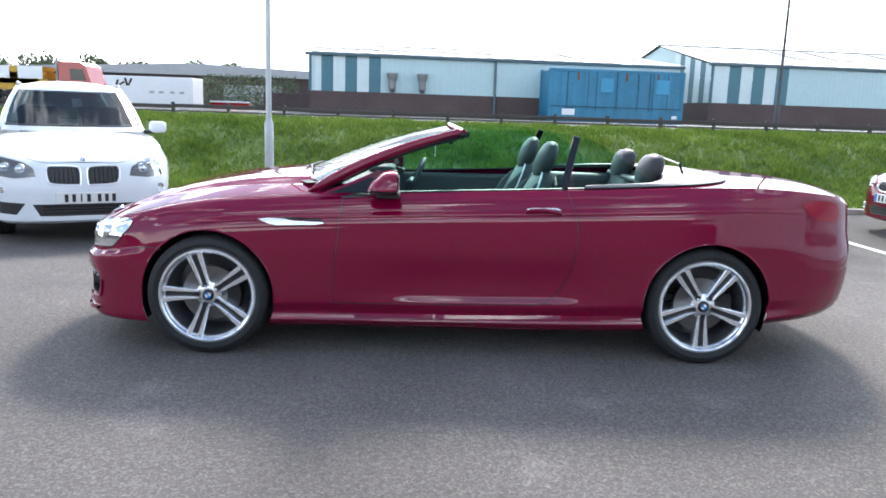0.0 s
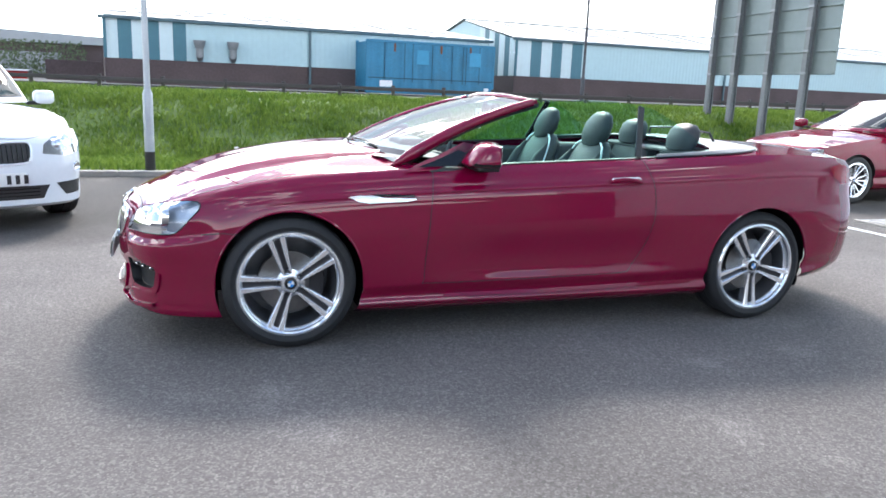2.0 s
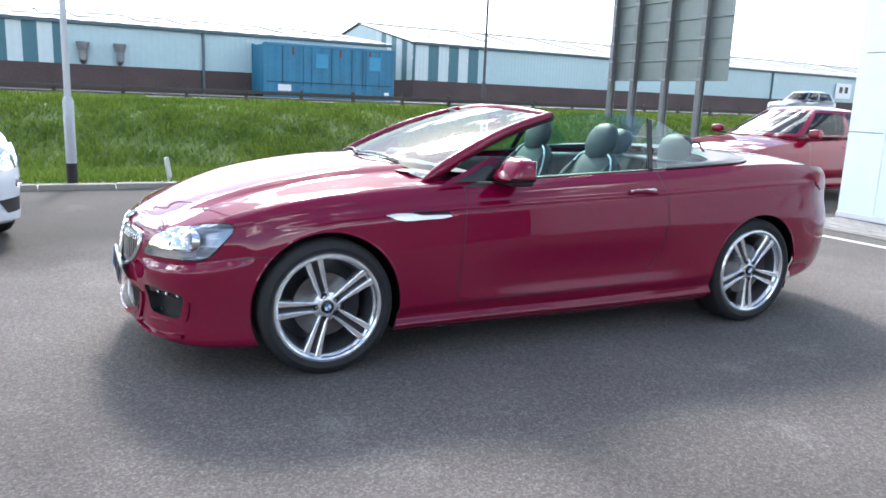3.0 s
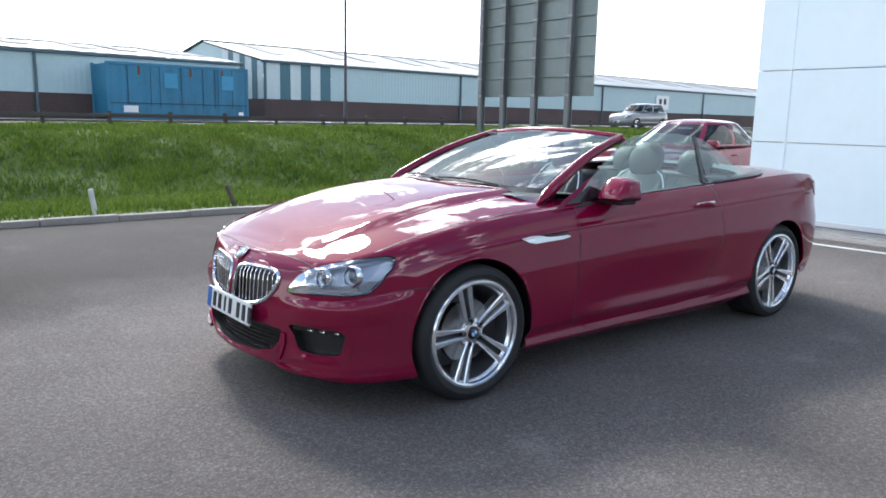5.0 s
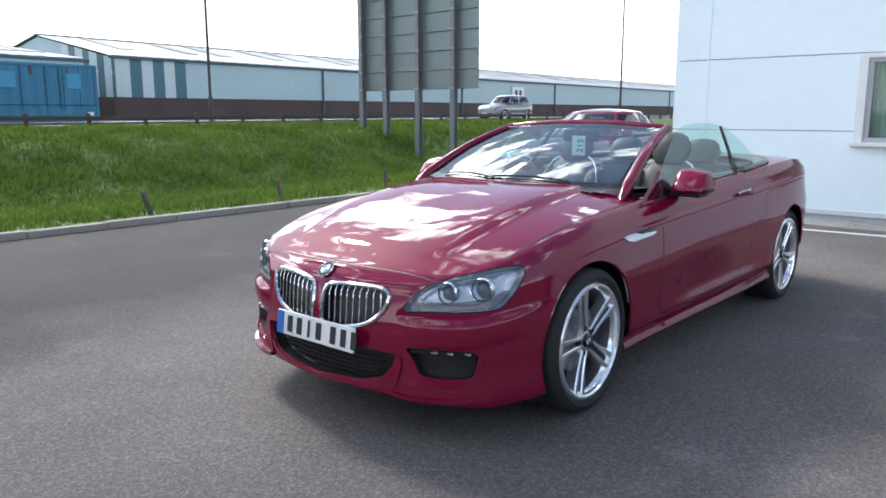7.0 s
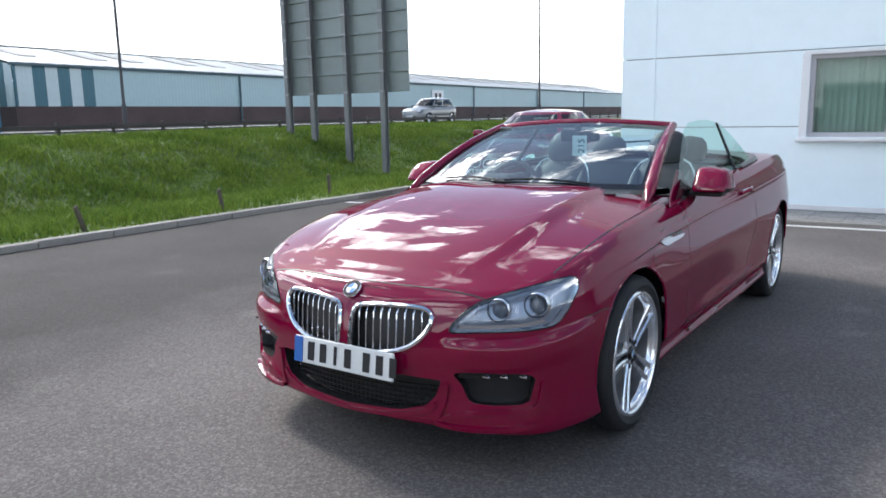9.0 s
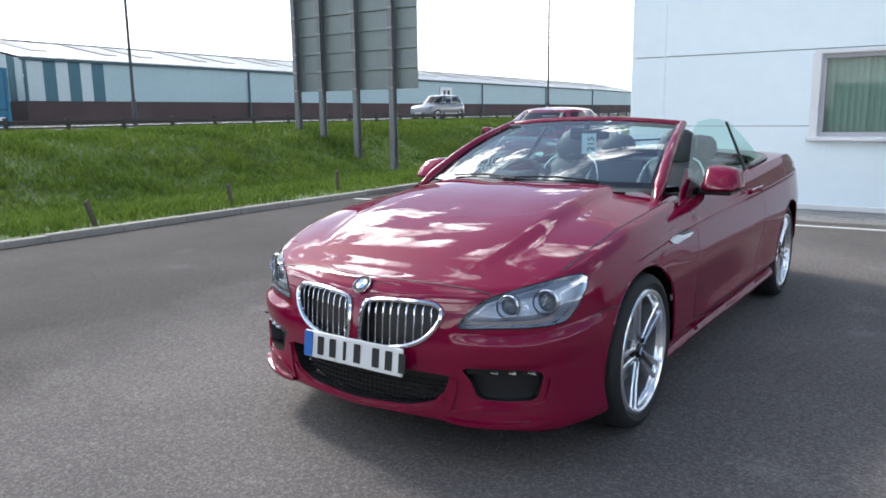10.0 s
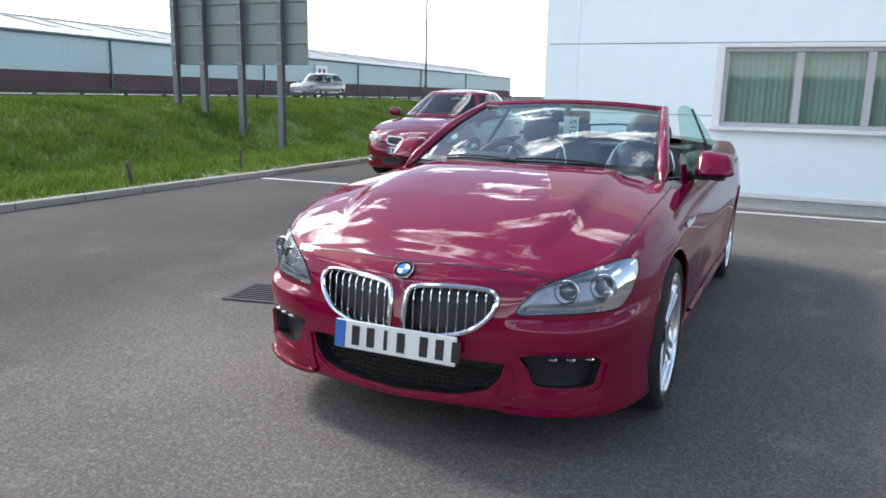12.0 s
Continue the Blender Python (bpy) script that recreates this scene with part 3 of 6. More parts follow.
across = np.stack([np.cos(turn) * wide, np.sin(turn) * wide, 0 * turn], 1)
mid = base + np.stack([lean[:, 0] * size * 0.35, lean[:, 1] * size * 0.35, size * 0.6], 1)
tip = base + np.stack([lean[:, 0] * size, lean[:, 1] * size, size * 0.98], 1)
blades = np.stack([base - across, base + across, mid + across * 0.7, mid - across * 0.7, tip], 1).reshape(-1, 3)
ids = np.arange(len(gx)) * 5
faces = np.concatenate([np.stack([ids, ids + 1, ids + 2, ids + 3], 1)], 0).tolist() + np.stack([ids + 3, ids + 2, ids + 4], 1).tolist()
me = bpy.data.meshes.new("grass")
me.from_pydata(blades.tolist(), [], faces)
me.materials.append(M["grass"])
tagged(new("grass", me), "long uneven bright green grass on the bank", "grass", kind="stuff")

# kerb: one stone after another
kerb = thing("kerb", "weathered concrete kerb along the edge of the car park", "kerb", kind="structure")
bm = box((0.908, 0.14, 0.2), (0, 0, -0.02), 0.016, seg=2)
kerb_me = mesh_of("kerb_stone", bm, M["kerb"], True)
for i in range(34):
    x = -16.2 + 0.915 * i
    if abs(x - 5.4) < 0.46:
        continue
    ob = new("kerb_stone", kerb_me)
    ob.matrix_basis = pose(x, KERB_Y + 0.07 + random.uniform(-0.006, 0.006), random.uniform(-0.006, 0.004), 0, 0, random.uniform(-0.5, 0.5))
    ob.parent = kerb
drop = thing("drop_kerb", "two pale worn concrete blocks set askew in the kerb", "kerb", kind="structure")
for k in range(2):
    part("block", box((0.455, 0.15, 0.2), (5.532 + 0.456 * k, KERB_Y + 0.06, -0.022), 0.014, turn=pose(0, 0, 0, 0, 0, -3 + 4 * k)), M["drop"], drop)

solo("bay_line", box((0.1, 15.2, 0.004), (5.22, -1.3, 0.003), turn=pose(0, 0, 0, 0, 0, 3)), M["line"], "worn white painted bay line", "road marking", kind="structure")

# drain grate
drain = thing("drain_grate", "dark cast iron drain grate set in the asphalt", "drain", pose(-0.74, 1.85, 0, 0, 0, 12) @ Matrix.Diagonal((0.84, 0.84, 1, 1)))
part("grate_rim", box((0.5, 0.045, 0.012), (0, 0.24, 0.004), 0.003, bm=box((0.5, 0.045, 0.012), (0, -0.24, 0.004), 0.003, bm=box((0.045, 0.5, 0.012), (0.24, 0, 0.005), 0.003, bm=box((0.045, 0.5, 0.012), (-0.24, 0, 0.005), 0.003)))), M["iron"], drain)
# flat black sheet paints the shade below the bars; no hole is cut
part("pit_shade", box((0.44, 0.44, 0.003), (0, 0, 0.0025)), M["ink"], drain)
for i in range(8):
    part("bar", box((0.025, 0.44, 0.01), (-0.18 + 0.052 * i, 0, 0.006), 0.002), M["iron"], drain)

# the white building beside the car park
hall = thing("wall_east", "white panelled wall of the showroom building", "wall", kind="structure")
H_WALL, Y_END = 6.4, -16.0
W0, W1, WZ0, WZ1 = -0.3, -2.97, 1.0, 2.07


def wall_block(x0, x1, y0, y1, z0, z1, name, material, bevel=0.0):
    return part(name, box((x1 - x0, y1 - y0, z1 - z0), ((x0 + x1) / 2, (y0 + y1) / 2, (z0 + z1) / 2), bevel), material, hall)


wall_block(WALL_X + 0.06, WALL_X + 0.3, W0, WALL_Y - 0.3, -0.12, H_WALL, "wall_core", M["joint"])
wall_block(WALL_X + 0.06, WALL_X + 0.3, Y_END, W1, -0.12, H_WALL, "wall_core", M["joint"])
wall_block(WALL_X + 0.06, WALL_X + 0.3, W1, W0, -0.12, WZ0, "wall_core", M["joint"])
wall_block(WALL_X + 0.06, WALL_X + 0.3, W1, W0, WZ1, H_WALL, "wall_core", M["joint"])
wall_block(WALL_X + 0.06, 24, WALL_Y - 0.3, WALL_Y - 0.06, -0.12, H_WALL, "wall_core", M["joint"])
JZ = [0.08, 1.14, 2.13, 3.12, 4.11, 5.1, H_WALL]
JY = [WALL_Y, 1.78, -3.7, -9.2, Y_END]
G = 0.006
for y1, y0 in zip(JY, JY[1:]):
    for z0, z1 in zip(JZ, JZ[1:]):
        spans = [(y0, y1, z0, z1)]
        if y0 < W1 < y1 and z0 < WZ0 < z1:
            spans = [(y0, y1, z0, WZ0), (y0, W1, WZ0, z1), (W0, y1, WZ0, z1)]
        elif y0 < W1 < y1 and z0 < WZ1 <= z1:
            spans = [(y0, W1, z0, WZ1), (W0, y1, z0, WZ1), (y0, y1, WZ1, z1)]
        for n_, (a, b, c, d) in enumerate(spans):
            ga = G if a == y0 else 0
            gb = G if b == y1 else 0
            gc = G if c == z0 else 0
            gd = G if d == z1 else 0
            wall_block(WALL_X, WALL_X + 0.06, a + ga, b - gb, c + gc, d - gd, "wall_panel", M["wall_panel"], 0.003 if len(spans) == 1 else 0)
for x0, x1 in ((WALL_X + 0.06, 14.0), (14.0, 19.0), (19.0, 24.0)):
    for z0, z1 in zip(JZ, JZ[1:]):
        wall_block(x0 + G, x1 - G, WALL_Y - 0.06, WALL_Y, z0 + G, z1 - G, "wall_panel", M["wall_panel"])
wall_block(WALL_X - 0.012, WALL_X + 0.05, WALL_Y - 0.513, WALL_Y - 0.49, 0.08, H_WALL, "cover_strip", M["wall_panel"])
wall_block(WALL_X - 0.02, WALL_X + 0.02, Y_END, WALL_Y, 0.03, 0.1, "base_trim", M["frame_white"], 0.004)
wall_block(WALL_X - 0.06, 24, WALL_Y - 0.02, WALL_Y + 0.03, H_WALL, H_WALL + 0.2, "coping", M["frame_white"], 0.01)
wall_block(WALL_X - 0.06, WALL_X + 0.32, Y_END, WALL_Y, H_WALL, H_WALL + 0.2, "coping", M["frame_white"], 0.01)
solo("roof", box((16, 18.2, 0.2), (14.7, -6.9, H_WALL - 0.3)), M["joint"], "flat grey roof of the showroom building", "roof", kind="structure")
solo("floor", box((15.4, 18.1, 0.1), (14.7, -6.9, 0.0)), M["slab"], "plain floor inside the showroom building", "floor", kind="structure")
solo("wall_inner", box((0.1, 18.1, 6), (9.9, -6.9, 3.05)), M["joint"], "plain inner wall behind the window", "wall", kind="structure")

win = thing("window_1", "white framed office window with closed vertical blinds", "window", kind="structure")
fx = WALL_X + 0.07
for y0, y1, z0, z1 in ((W1, W0, WZ1 - 0.06, WZ1), (W1, W0, WZ0, WZ0 + 0.06), (W0 - 0.06, W0, WZ0 + 0.06, WZ1 - 0.06), (W1, W1 + 0.06, WZ0 + 0.06, WZ1 - 0.06)):
    part("window_frame", box((0.08, y1 - y0, z1 - z0), (fx, (y0 + y1) / 2, (z0 + z1) / 2), 0.006), M["frame_grey"], win)
for y in (-1.25, -2.09):
    part("mullion", box((0.07, 0.1, WZ1 - WZ0 - 0.12), (fx, y, (WZ0 + WZ1) / 2), 0.006), M["frame_grey"], win)
for a, b in ((-0.36, -1.2), (-1.3, -2.04), (-2.14, -2.91)):
    pane = part("pane", box((0.008, a - b, WZ1 - WZ0 - 0.12), (fx, (a + b) / 2, (WZ0 + WZ1) / 2)), M["dark_glass"], win)
    pane.visible_shadow = False
part("window_sill", box((0.2, W0 - W1 + 0.24, 0.05), (WALL_X - 0.03, (W0 + W1) / 2, WZ0 - 0.03), 0.012), M["frame_white"], win)
for y in (W0 + 0.05, W1 - 0.05):
    part("surround", box((0.03, 0.1, WZ1 - WZ0 + 0.02), (WALL_X - 0.008, y, (WZ0 + WZ1) / 2), 0.004), M["frame_white"], win)
part("reveal", box((0.03, W0 - W1 + 0.16, 0.05), (WALL_X - 0.006, (W0 + W1) / 2, WZ1 + 0.02), 0.006), M["frame_white"], win)
blind = thing("vertical_blind", "grey green vertical slat blind behind the window", "blind")
slat_me = mesh_of("slat", grid_mesh([[(0.022 * math.cos(1.3 * u), 0.045 * u, z) for z in (-(WZ1 - WZ0 - 0.1) / 2, (WZ1 - WZ0 - 0.1) / 2)] for u in np.linspace(-1, 1, 9)]), M["blind"], True)
for i in range(35):
    ob = new("slat", slat_me)
    ob.matrix_basis = pose(WALL_X + 0.19 + random.uniform(-0.004, 0.004), W0 - 0.06 - 0.075 * i, (WZ0 + WZ1) / 2, 0, 0, 20 + random.uniform(-7, 7))
    ob.parent = blind
part("head_rail", box((0.05, W0 - W1, 0.04), (WALL_X + 0.19, (W0 + W1) / 2, WZ1 - 0.03), 0.005), M["frame_white"], blind)

# paving strip along the wall
paving = thing("pavement", "strip of grey block pavers along the white wall", "pavement", kind="structure")
part("bedding", box((1.0, 16, 0.13), (WALL_X - 0.5, -5.75, -0.05)), M["joint"], paving)
paver_me = mesh_of("paver", box((0.112, 0.194, 0.03), (0, 0, 0), 0.005), M["slab"])
far_pavers = bmesh.new()
for i in range(8):
    for j in range(80):
        at_ = (WALL_X - 0.08 - 0.119 * i, 2.12 - 0.201 * j - 0.1 * (i % 2), 0.012 + random.uniform(-0.003, 0.003))
        if j < 33:
            ob = new("paver", paver_me)
            ob.matrix_basis = pose(*at_)
            ob.parent = paving
        else:
            box((0.112, 0.194, 0.03), at_, bm=far_pavers)
part("far_paver", far_pavers, M["slab"], paving)
part("edging", box((0.05, 16, 0.15), (WALL_X - 1.03, -5.75, -0.05), 0.008), M["kerb"], paving)

# ---- posts, lamps, sign and rail ----
def lamp_column(at, height, material, dark_foot, label, arm, foot_r=0.085, joint=1.2, boot=0.36):
    t = thing("street_lamp", label, "street lamp", pose(*at), group="street lamps")
    part("shaft", tube([(0, 0, joint), (0, 0, height)], [foot_r * 0.64, foot_r * 0.44], 14), material, t, smooth=True)
    part("base_section", tube([(0, 0, boot), (0, 0, joint), (0, 0, joint + 0.06)], [foot_r, foot_r, foot_r * 0.64], 14), material, t, smooth=True)
    part("foot", tube([(0, 0, -0.5), (0, 0, boot)], [foot_r + 0.002, foot_r + 0.002], 14), M["black"] if dark_foot else material, t, smooth=True)
    part("access_door", box((0.07, 0.008, 0.4), (0, -foot_r - 0.001, 0.7), 0.004), material, t)
    if arm:
        part("arm", tube([(0, 0, height), (-0.3, 0, height + 0.25), (-1.1, 0, height + 0.35)], [0.038, 0.035, 0.03], 8), material, t, smooth=True)
        part("lantern", box((0.7, 0.25, 0.12), (-1.4, 0, height + 0.36), 0.04), material, t)
    return t


lamp_column((-2.53, 6.7, verge_z(-2.53, 6.7)), 6.5, M["pole_grey"], True, "pale grey steel lamp column with a black foot behind the kerb", False, 0.068, 1.07, 0.27)
lamp_column((16.77, 30.5, 0.95), 12.0, M["pole_dark"], False, "tall dark lamp column on the central reserve", True, 0.11)
lamp_column((59.4, 30.5, 0.95), 10.6, M["pole_dark"], False, "tall dark lamp column on the central reserve far along the road", True, 0.15)

sign = thing("road_sign", "large road sign seen from its grey ribbed back on four posts", "road sign")
SX, SY0, SY1, SZ0, SZ1 = 15.06, 12.55, 18.06, 2.16, 6.5
plank = 0.62
for i in range(7):
    z0 = SZ0 + plank * i
    part("panel", box((0.05, SY1 - SY0, plank), (SX, (SY0 + SY1) / 2, z0 + plank / 2), 0.006), M["sign_back"], sign)
    part("rib", box((0.06, SY1 - SY0 - 0.02, 0.045), (SX - 0.05, (SY0 + SY1) / 2, z0 + 0.03), 0.006), M["sign_back"], sign)
for f in (0.06, 0.276, 0.557, 0.838):
    y = SY1 - (SY1 - SY0) * f
    tall, mid_z = SZ1 + 0.05 - verge_z(SX, y) + 0.4, (SZ1 + verge_z(SX, y) - 0.35) / 2
    beam = box((0.022, 0.17, tall), (SX - 0.275, y, mid_z), 0.004)
    box((0.2, 0.02, tall - 0.004), (SX - 0.18, y, mid_z), bm=beam)
    post = part("post", box((0.022, 0.17, tall), (SX - 0.085, y, mid_z), 0.004, bm=beam), M["post_steel"], sign)
    for i in range(7):
        part("clamp", box((0.05, 0.21, 0.075), (SX - 0.275, y, SZ0 + 0.03 + plank * i), 0.008), M["galv"], post)

rail = thing("road_rail", "low weathered rail on short posts along the road", "fence")
RAIL_Y = 20.7
post_me = mesh_of("post", box((0.11, 0.11, 0.85), (0, 0, 0.1), 0.012), M["rail"])
for i in range(70):
    x = -34 + 1.83 * i
    ob = new("post", post_me)
    ob.matrix_basis = pose(x, RAIL_Y + random.uniform(-0.02, 0.02), 0.86, random.uniform(-2, 2), random.uniform(-2.5, 2.5), 0)
    ob.parent = rail
beam_me = mesh_of("beam", box((3.65, 0.07, 0.12), (0, 0, 0), 0.012), M["rail"])
for i in range(35):
    ob = new("beam", beam_me)
    ob.matrix_basis = pose(-34 + 1.83 + 3.66 * i, RAIL_Y - 0.09, 1.25 + random.uniform(-0.012, 0.012), 0, random.uniform(-0.25, 0.25), 0)
    ob.parent = rail

# small marker stakes in the verge
def stake(at, height, lean_x, lean_y, material, label):
    bm = box((0.065, 0.045, height), (0, 0, height / 2 - 0.05), 0.01)
    ob = solo("marker_stake", bm, material, label, "stake", group="verge stakes")
    ob.matrix_basis = pose(*at, lean_x, lean_y, 20)


stake((-1.3, 6.78, verge_z(-1.3, 6.78)), 0.4, 0, -9, M["line"], "short pale leaning marker stake in the grass")
stake((0.65, 6.92, verge_z(0.65, 6.92)), 0.44, 8, -30, M["stub"], "short worn timber stake leaning in the grass")
stake((2.8, 6.92, verge_z(2.8, 6.92)), 0.44, 8, -27, M["stub"], "short worn timber stake leaning in the grass")
stake((5.3, 7.1, verge_z(5.3, 7.1)), 0.46, 8, -25, M["stub"], "short worn timber stake leaning in the grass")


# ---- across the road ----
def warehouse(label, x0, y0, yaw, length, depth, base, dado, eave, ridge, stripes, side_stripes, pipes, lights):
    """A sheet-clad hall with a brick dado; its local x runs along the front."""
    w = thing("warehouse", label, "warehouse", pose(x0, y0, 0, 0, 0, yaw), kind="structure")
    th = 0.25
    part("brick_dado", box((length, th, dado - base), (length / 2, th / 2, (dado + base) / 2)), M["brick"], w)
    part("brick_dado", box((th, depth - th, dado - base), (th / 2, depth / 2 + th / 2, (dado + base) / 2)), M["brick"], w)
    # profiled sheet: shallow ribs every 0.3 m
    def sheeting(a, b, material, side):
        n_ = max(2, int((b - a) / 0.15))
        rows = []
        for i in range(n_ + 1):
            s = a + (b - a) * i / n_
            d = -0.03 if i % 2 else -0.042
            top = eave if not side else eave + (ridge - eave) * (1 - abs(s - depth / 2) / (depth / 2))
            rows.append([(s, d, dado), (s, d, top)] if not side else [(d, s, dado), (d, s, top)])
        part("cladding", grid_mesh(rows), material, w)

    def runs(bands, end):
        s, out = 0.0, []
        for width, key in bands:
            out.append((s, s + width, key))
            s += width
        return out + [(s, end, "clad")]

    for a, b, key in runs(stripes, length):
        step = 12.0
        while a < b - 0.01:
            sheeting(a, min(b, a + step), M[key], False)
            a += step
    for a, b, key in runs(side_stripes, depth):
        sheeting(a, b, M[key], True)
    part("corner_trim", box((0.16, 0.1, eave - dado), (0.05, -0.09, (eave + dado) / 2), 0.01), M["teal"], w)
    part("gutter", box((length + 0.5, 0.2, 0.16), (length / 2, -0.14, eave + 0.02), 0.03), M["gutter"], w)
    for s in pipes:
        part("downpipe", box((0.14, 0.14, eave - base), (s, -0.13, (eave + base) / 2), 0.03), M["gutter"], w)
    # two roof slopes with translucent sheets
    lift = 0.12
    for side in (0, 1):
        y_e, y_r = (-0.2, depth / 2) if side == 0 else (depth + 0.2, depth / 2)
        rows = []
        n_ = int(length / 0.5)
        for i in range(n_ + 1):
            x = -0.25 + (length + 0.5) * i / n_
            d = 0.03 if i % 2 else 0.0
            rows.append([(x, y_e, eave + lift + d), (x, y_r, ridge + lift + d)])
        part("roof_slope", grid_mesh(rows), M["roof"], w)
    part("ridge_cap", box((length + 0.5, 0.6, 0.03), (length / 2, depth / 2, ridge + 0.165), 0.01), M["roof"], w)
    pitch = math.degrees(math.atan2(ridge - eave, depth / 2))
    f = 0.62
    for x in lights:
        part("rooflight", box((1.1, depth / 2 * 0.55, 0.05), (x, depth / 2 * f, eave + (ridge - eave) * f + lift + 0.07), turn=pose(0, 0, 0, pitch, 0, 0)), M["rooflight"], w)
    part("back_wall", box((length, th, eave - base), (length / 2, depth - th / 2, (eave + base) / 2)), M["clad"], w)
    part("end_wall", box((th, depth - 2 * th, eave - base), (length - th / 2, depth / 2, (eave + base) / 2)), M["clad"], w)
    return w


warehouse("long pale blue warehouse with teal stripes and a brick base", -6.57, 40.02, 4, 22.4, 18, 0.9, 2.27, 4.34, 5.45,
          [(0.69, "clad_white"), (0.69, "teal"), (0.69, "clad_white"), (0.69, "teal"), (0.69, "clad_white"), (0.69, "teal")], [(0.7, "teal")], [10.95],
          (0.6, 2.3, 3.6, 5.3, 8.6, 11.0, 14.6, 17.0, 20.0, 21.3))
warehouse("very long pale blue warehouse with teal stripes and a brick base", 18.83, 44.45, 4, 126, 17.9, 0.9, 2.4, 4.84, 6.6,
          [(1.2, "clad_white"), (0.83, "teal"), (0.81, "clad_white"), (0.82, "teal"), (0.8, "clad_white"), (0.86, "teal")],
          [(0.8, "clad_white"), (0.8, "teal"), (0.9, "clad_white"), (0.8, "teal"), (0.9, "clad_white"), (0.8, "teal"), (0.9, "clad_white")], [18.2, 38, 58, 78, 98],
          [3.0 + 4.1 * i + 1.1 * (i % 2) for i in range(29)])
for x in (-1.75, 0.02):
    fan = thing("extract_fan", "grey extractor fan hood on the warehouse wall", "fan", pose(x, 40.02 + 0.07 * (x + 6.57) - 0.25, 2.95), group="wall fans")
    part("cowl", tube([(0, -0.15, 0.45), (0, -0.15, 0.25), (0, -0.15, 0.0)], [0.34, 0.3, 0.2], 14), M["galv"], fan, smooth=True)
    part("duct", tube([(0, -0.15, 0.0), (0, -0.12, -0.35), (0, 0.2, -0.5)], [0.2, 0.2, 0.18], 12), M["galv"], fan, smooth=True)
    part("bracket", box((0.5, 0.08, 0.08), (0, 0.12, 0.1), 0.01), M["gutter"], fan)

cont = thing("shipping_container", "faded blue steel container with rust stains", "container", pose(11.15, 39.9, 0.96, 0, 0, 3))
CL, CW, CH = 8.0, 2.4, 2.97
n_ = 46
rows = []
for i in range(n_ + 1):
    x = -CL / 2 + 0.12 + (CL - 0.24) * i / n_
    d = -CW / 2 + (0.04 if (i // 2) % 2 else 0.0)
    rows.append([(x, d, 0.15), (x, d, CH - 0.12)])
part("front_side", grid_mesh(rows), M["container"], cont)
part("shell", box((CL - 0.1, CW - 0.12, CH - 0.2), (0, 0.02, CH / 2)), M["container"], cont)
for sx in (-1, 1):
    for sy in (-1, 1):
        part("corner_post", box((0.16, 0.16, CH), (sx * (CL / 2 - 0.08), sy * (CW / 2 - 0.06), CH / 2), 0.015), M["container"], cont)
for z in (0.09, CH - 0.07):
    part("edge_rail", box((CL - 0.3, 0.12, 0.16), (0, -CW / 2 + 0.03, z), 0.015), M["container"], cont)
for x in (-0.6, 2.7):
    part("hatch", box((0.75, 0.05, 0.8), (x, -CW / 2 - 0.02, 2.1), 0.015), M["container_bright"], cont, "brighter blue hatch")
for x in (-2.9, -1.7, -1.2, 0.0, 1.25, 1.95, 2.15, 3.0):
    part("groove", box((0.035, 0.02, CH - 0.75), (x, -CW / 2 - 0.004, CH / 2 + 0.3), 0.004), M["container_dark"], cont)
part("seam", box((CL - 0.3, 0.03, 0.05), (0, -CW / 2 - 0.006, 0.86), 0.004), M["container_dark"], cont)
for x in (-2.3, 0.55, 2.4):
    part("rust_streak", box((0.12, 0.012, 0.5), (x, -CW / 2 - 0.003, 2.6), 0.003), M["rust"], cont)
part("notice", box((0.75, 0.02, 0.35), (-CL / 2 + 1.2, -CW / 2 - 0.03, 0.55), 0.004), M["card"], cont, "weathered white notice")
part("notice", box((0.3, 0.02, 0.18), (CL / 2 - 0.5, -CW / 2 - 0.03, 0.4), 0.004), M["card"], cont, "small white notice")

board = thing("wall_sign", "small white company board on the warehouse wall", "sign", pose(67.8, 47.72, 3.5, 0, 0, 4))
part("board", box((2.6, 0.06, 1.5), (0, 0, 0), 0.01), M["card"], board)
for x in (-0.45, 0.45):
    part("mark", box((0.5, 0.02, 0.6), (x, -0.045, 0.1)), M["ink"], board)

# left: parked trailer, red bin, low building, brick wall
trailer = thing("box_trailer", "parked white box trailer with worn black marks", "trailer", pose(-17.9, 46.0, 0.46))
part("box_body", box((6.4, 2.4, 2.0), (0, 0, 1.42), 0.03), M["trailer"], trailer)
part("chassis", box((5.8, 0.9, 0.2), (0, 0, 0.35), 0.02), M["black"], trailer)
for x in (1.6, 2.5):
    part("wheel", lathe([(0.02, -1.1), (0.3, -1.1), (0.4, -1.05), (0.4, -0.85), (0.02, -0.85)], 20), M["rubber"], trailer).location = (x, 0, 0.4)
for x, z, s, r in ((-1.6, 1.9, 0.55, 20), (-1.0, 2.05, 0.5, -15)):
    part("mark", box((0.14, 0.01, s), (x, -1.21, z), turn=pose(0, 0, 0, 0, r, 0)), M["ink"], trailer)
    part("mark", box((0.12, 0.01, s), (x + 0.25, -1.21, z), turn=pose(0, 0, 0, 0, r + 40, 0)), M["ink"], trailer)
for x in (0.6, 1.2, 1.9, 2.5):
    part("mark", box((0.3, 0.01, 0.14), (x, -1.21, 1.45)), M["joint"], trailer)
skip = thing("red_bin", "red steel waste bin with a white rail", "bin", pose(-12.65, 46.0, 0.62))
part("tub", prism([(-1.15, 0.0), (1.15, 0.0), (1.25, 0.8), (-1.25, 0.8)], 1.4), M["truck_red"], skip)
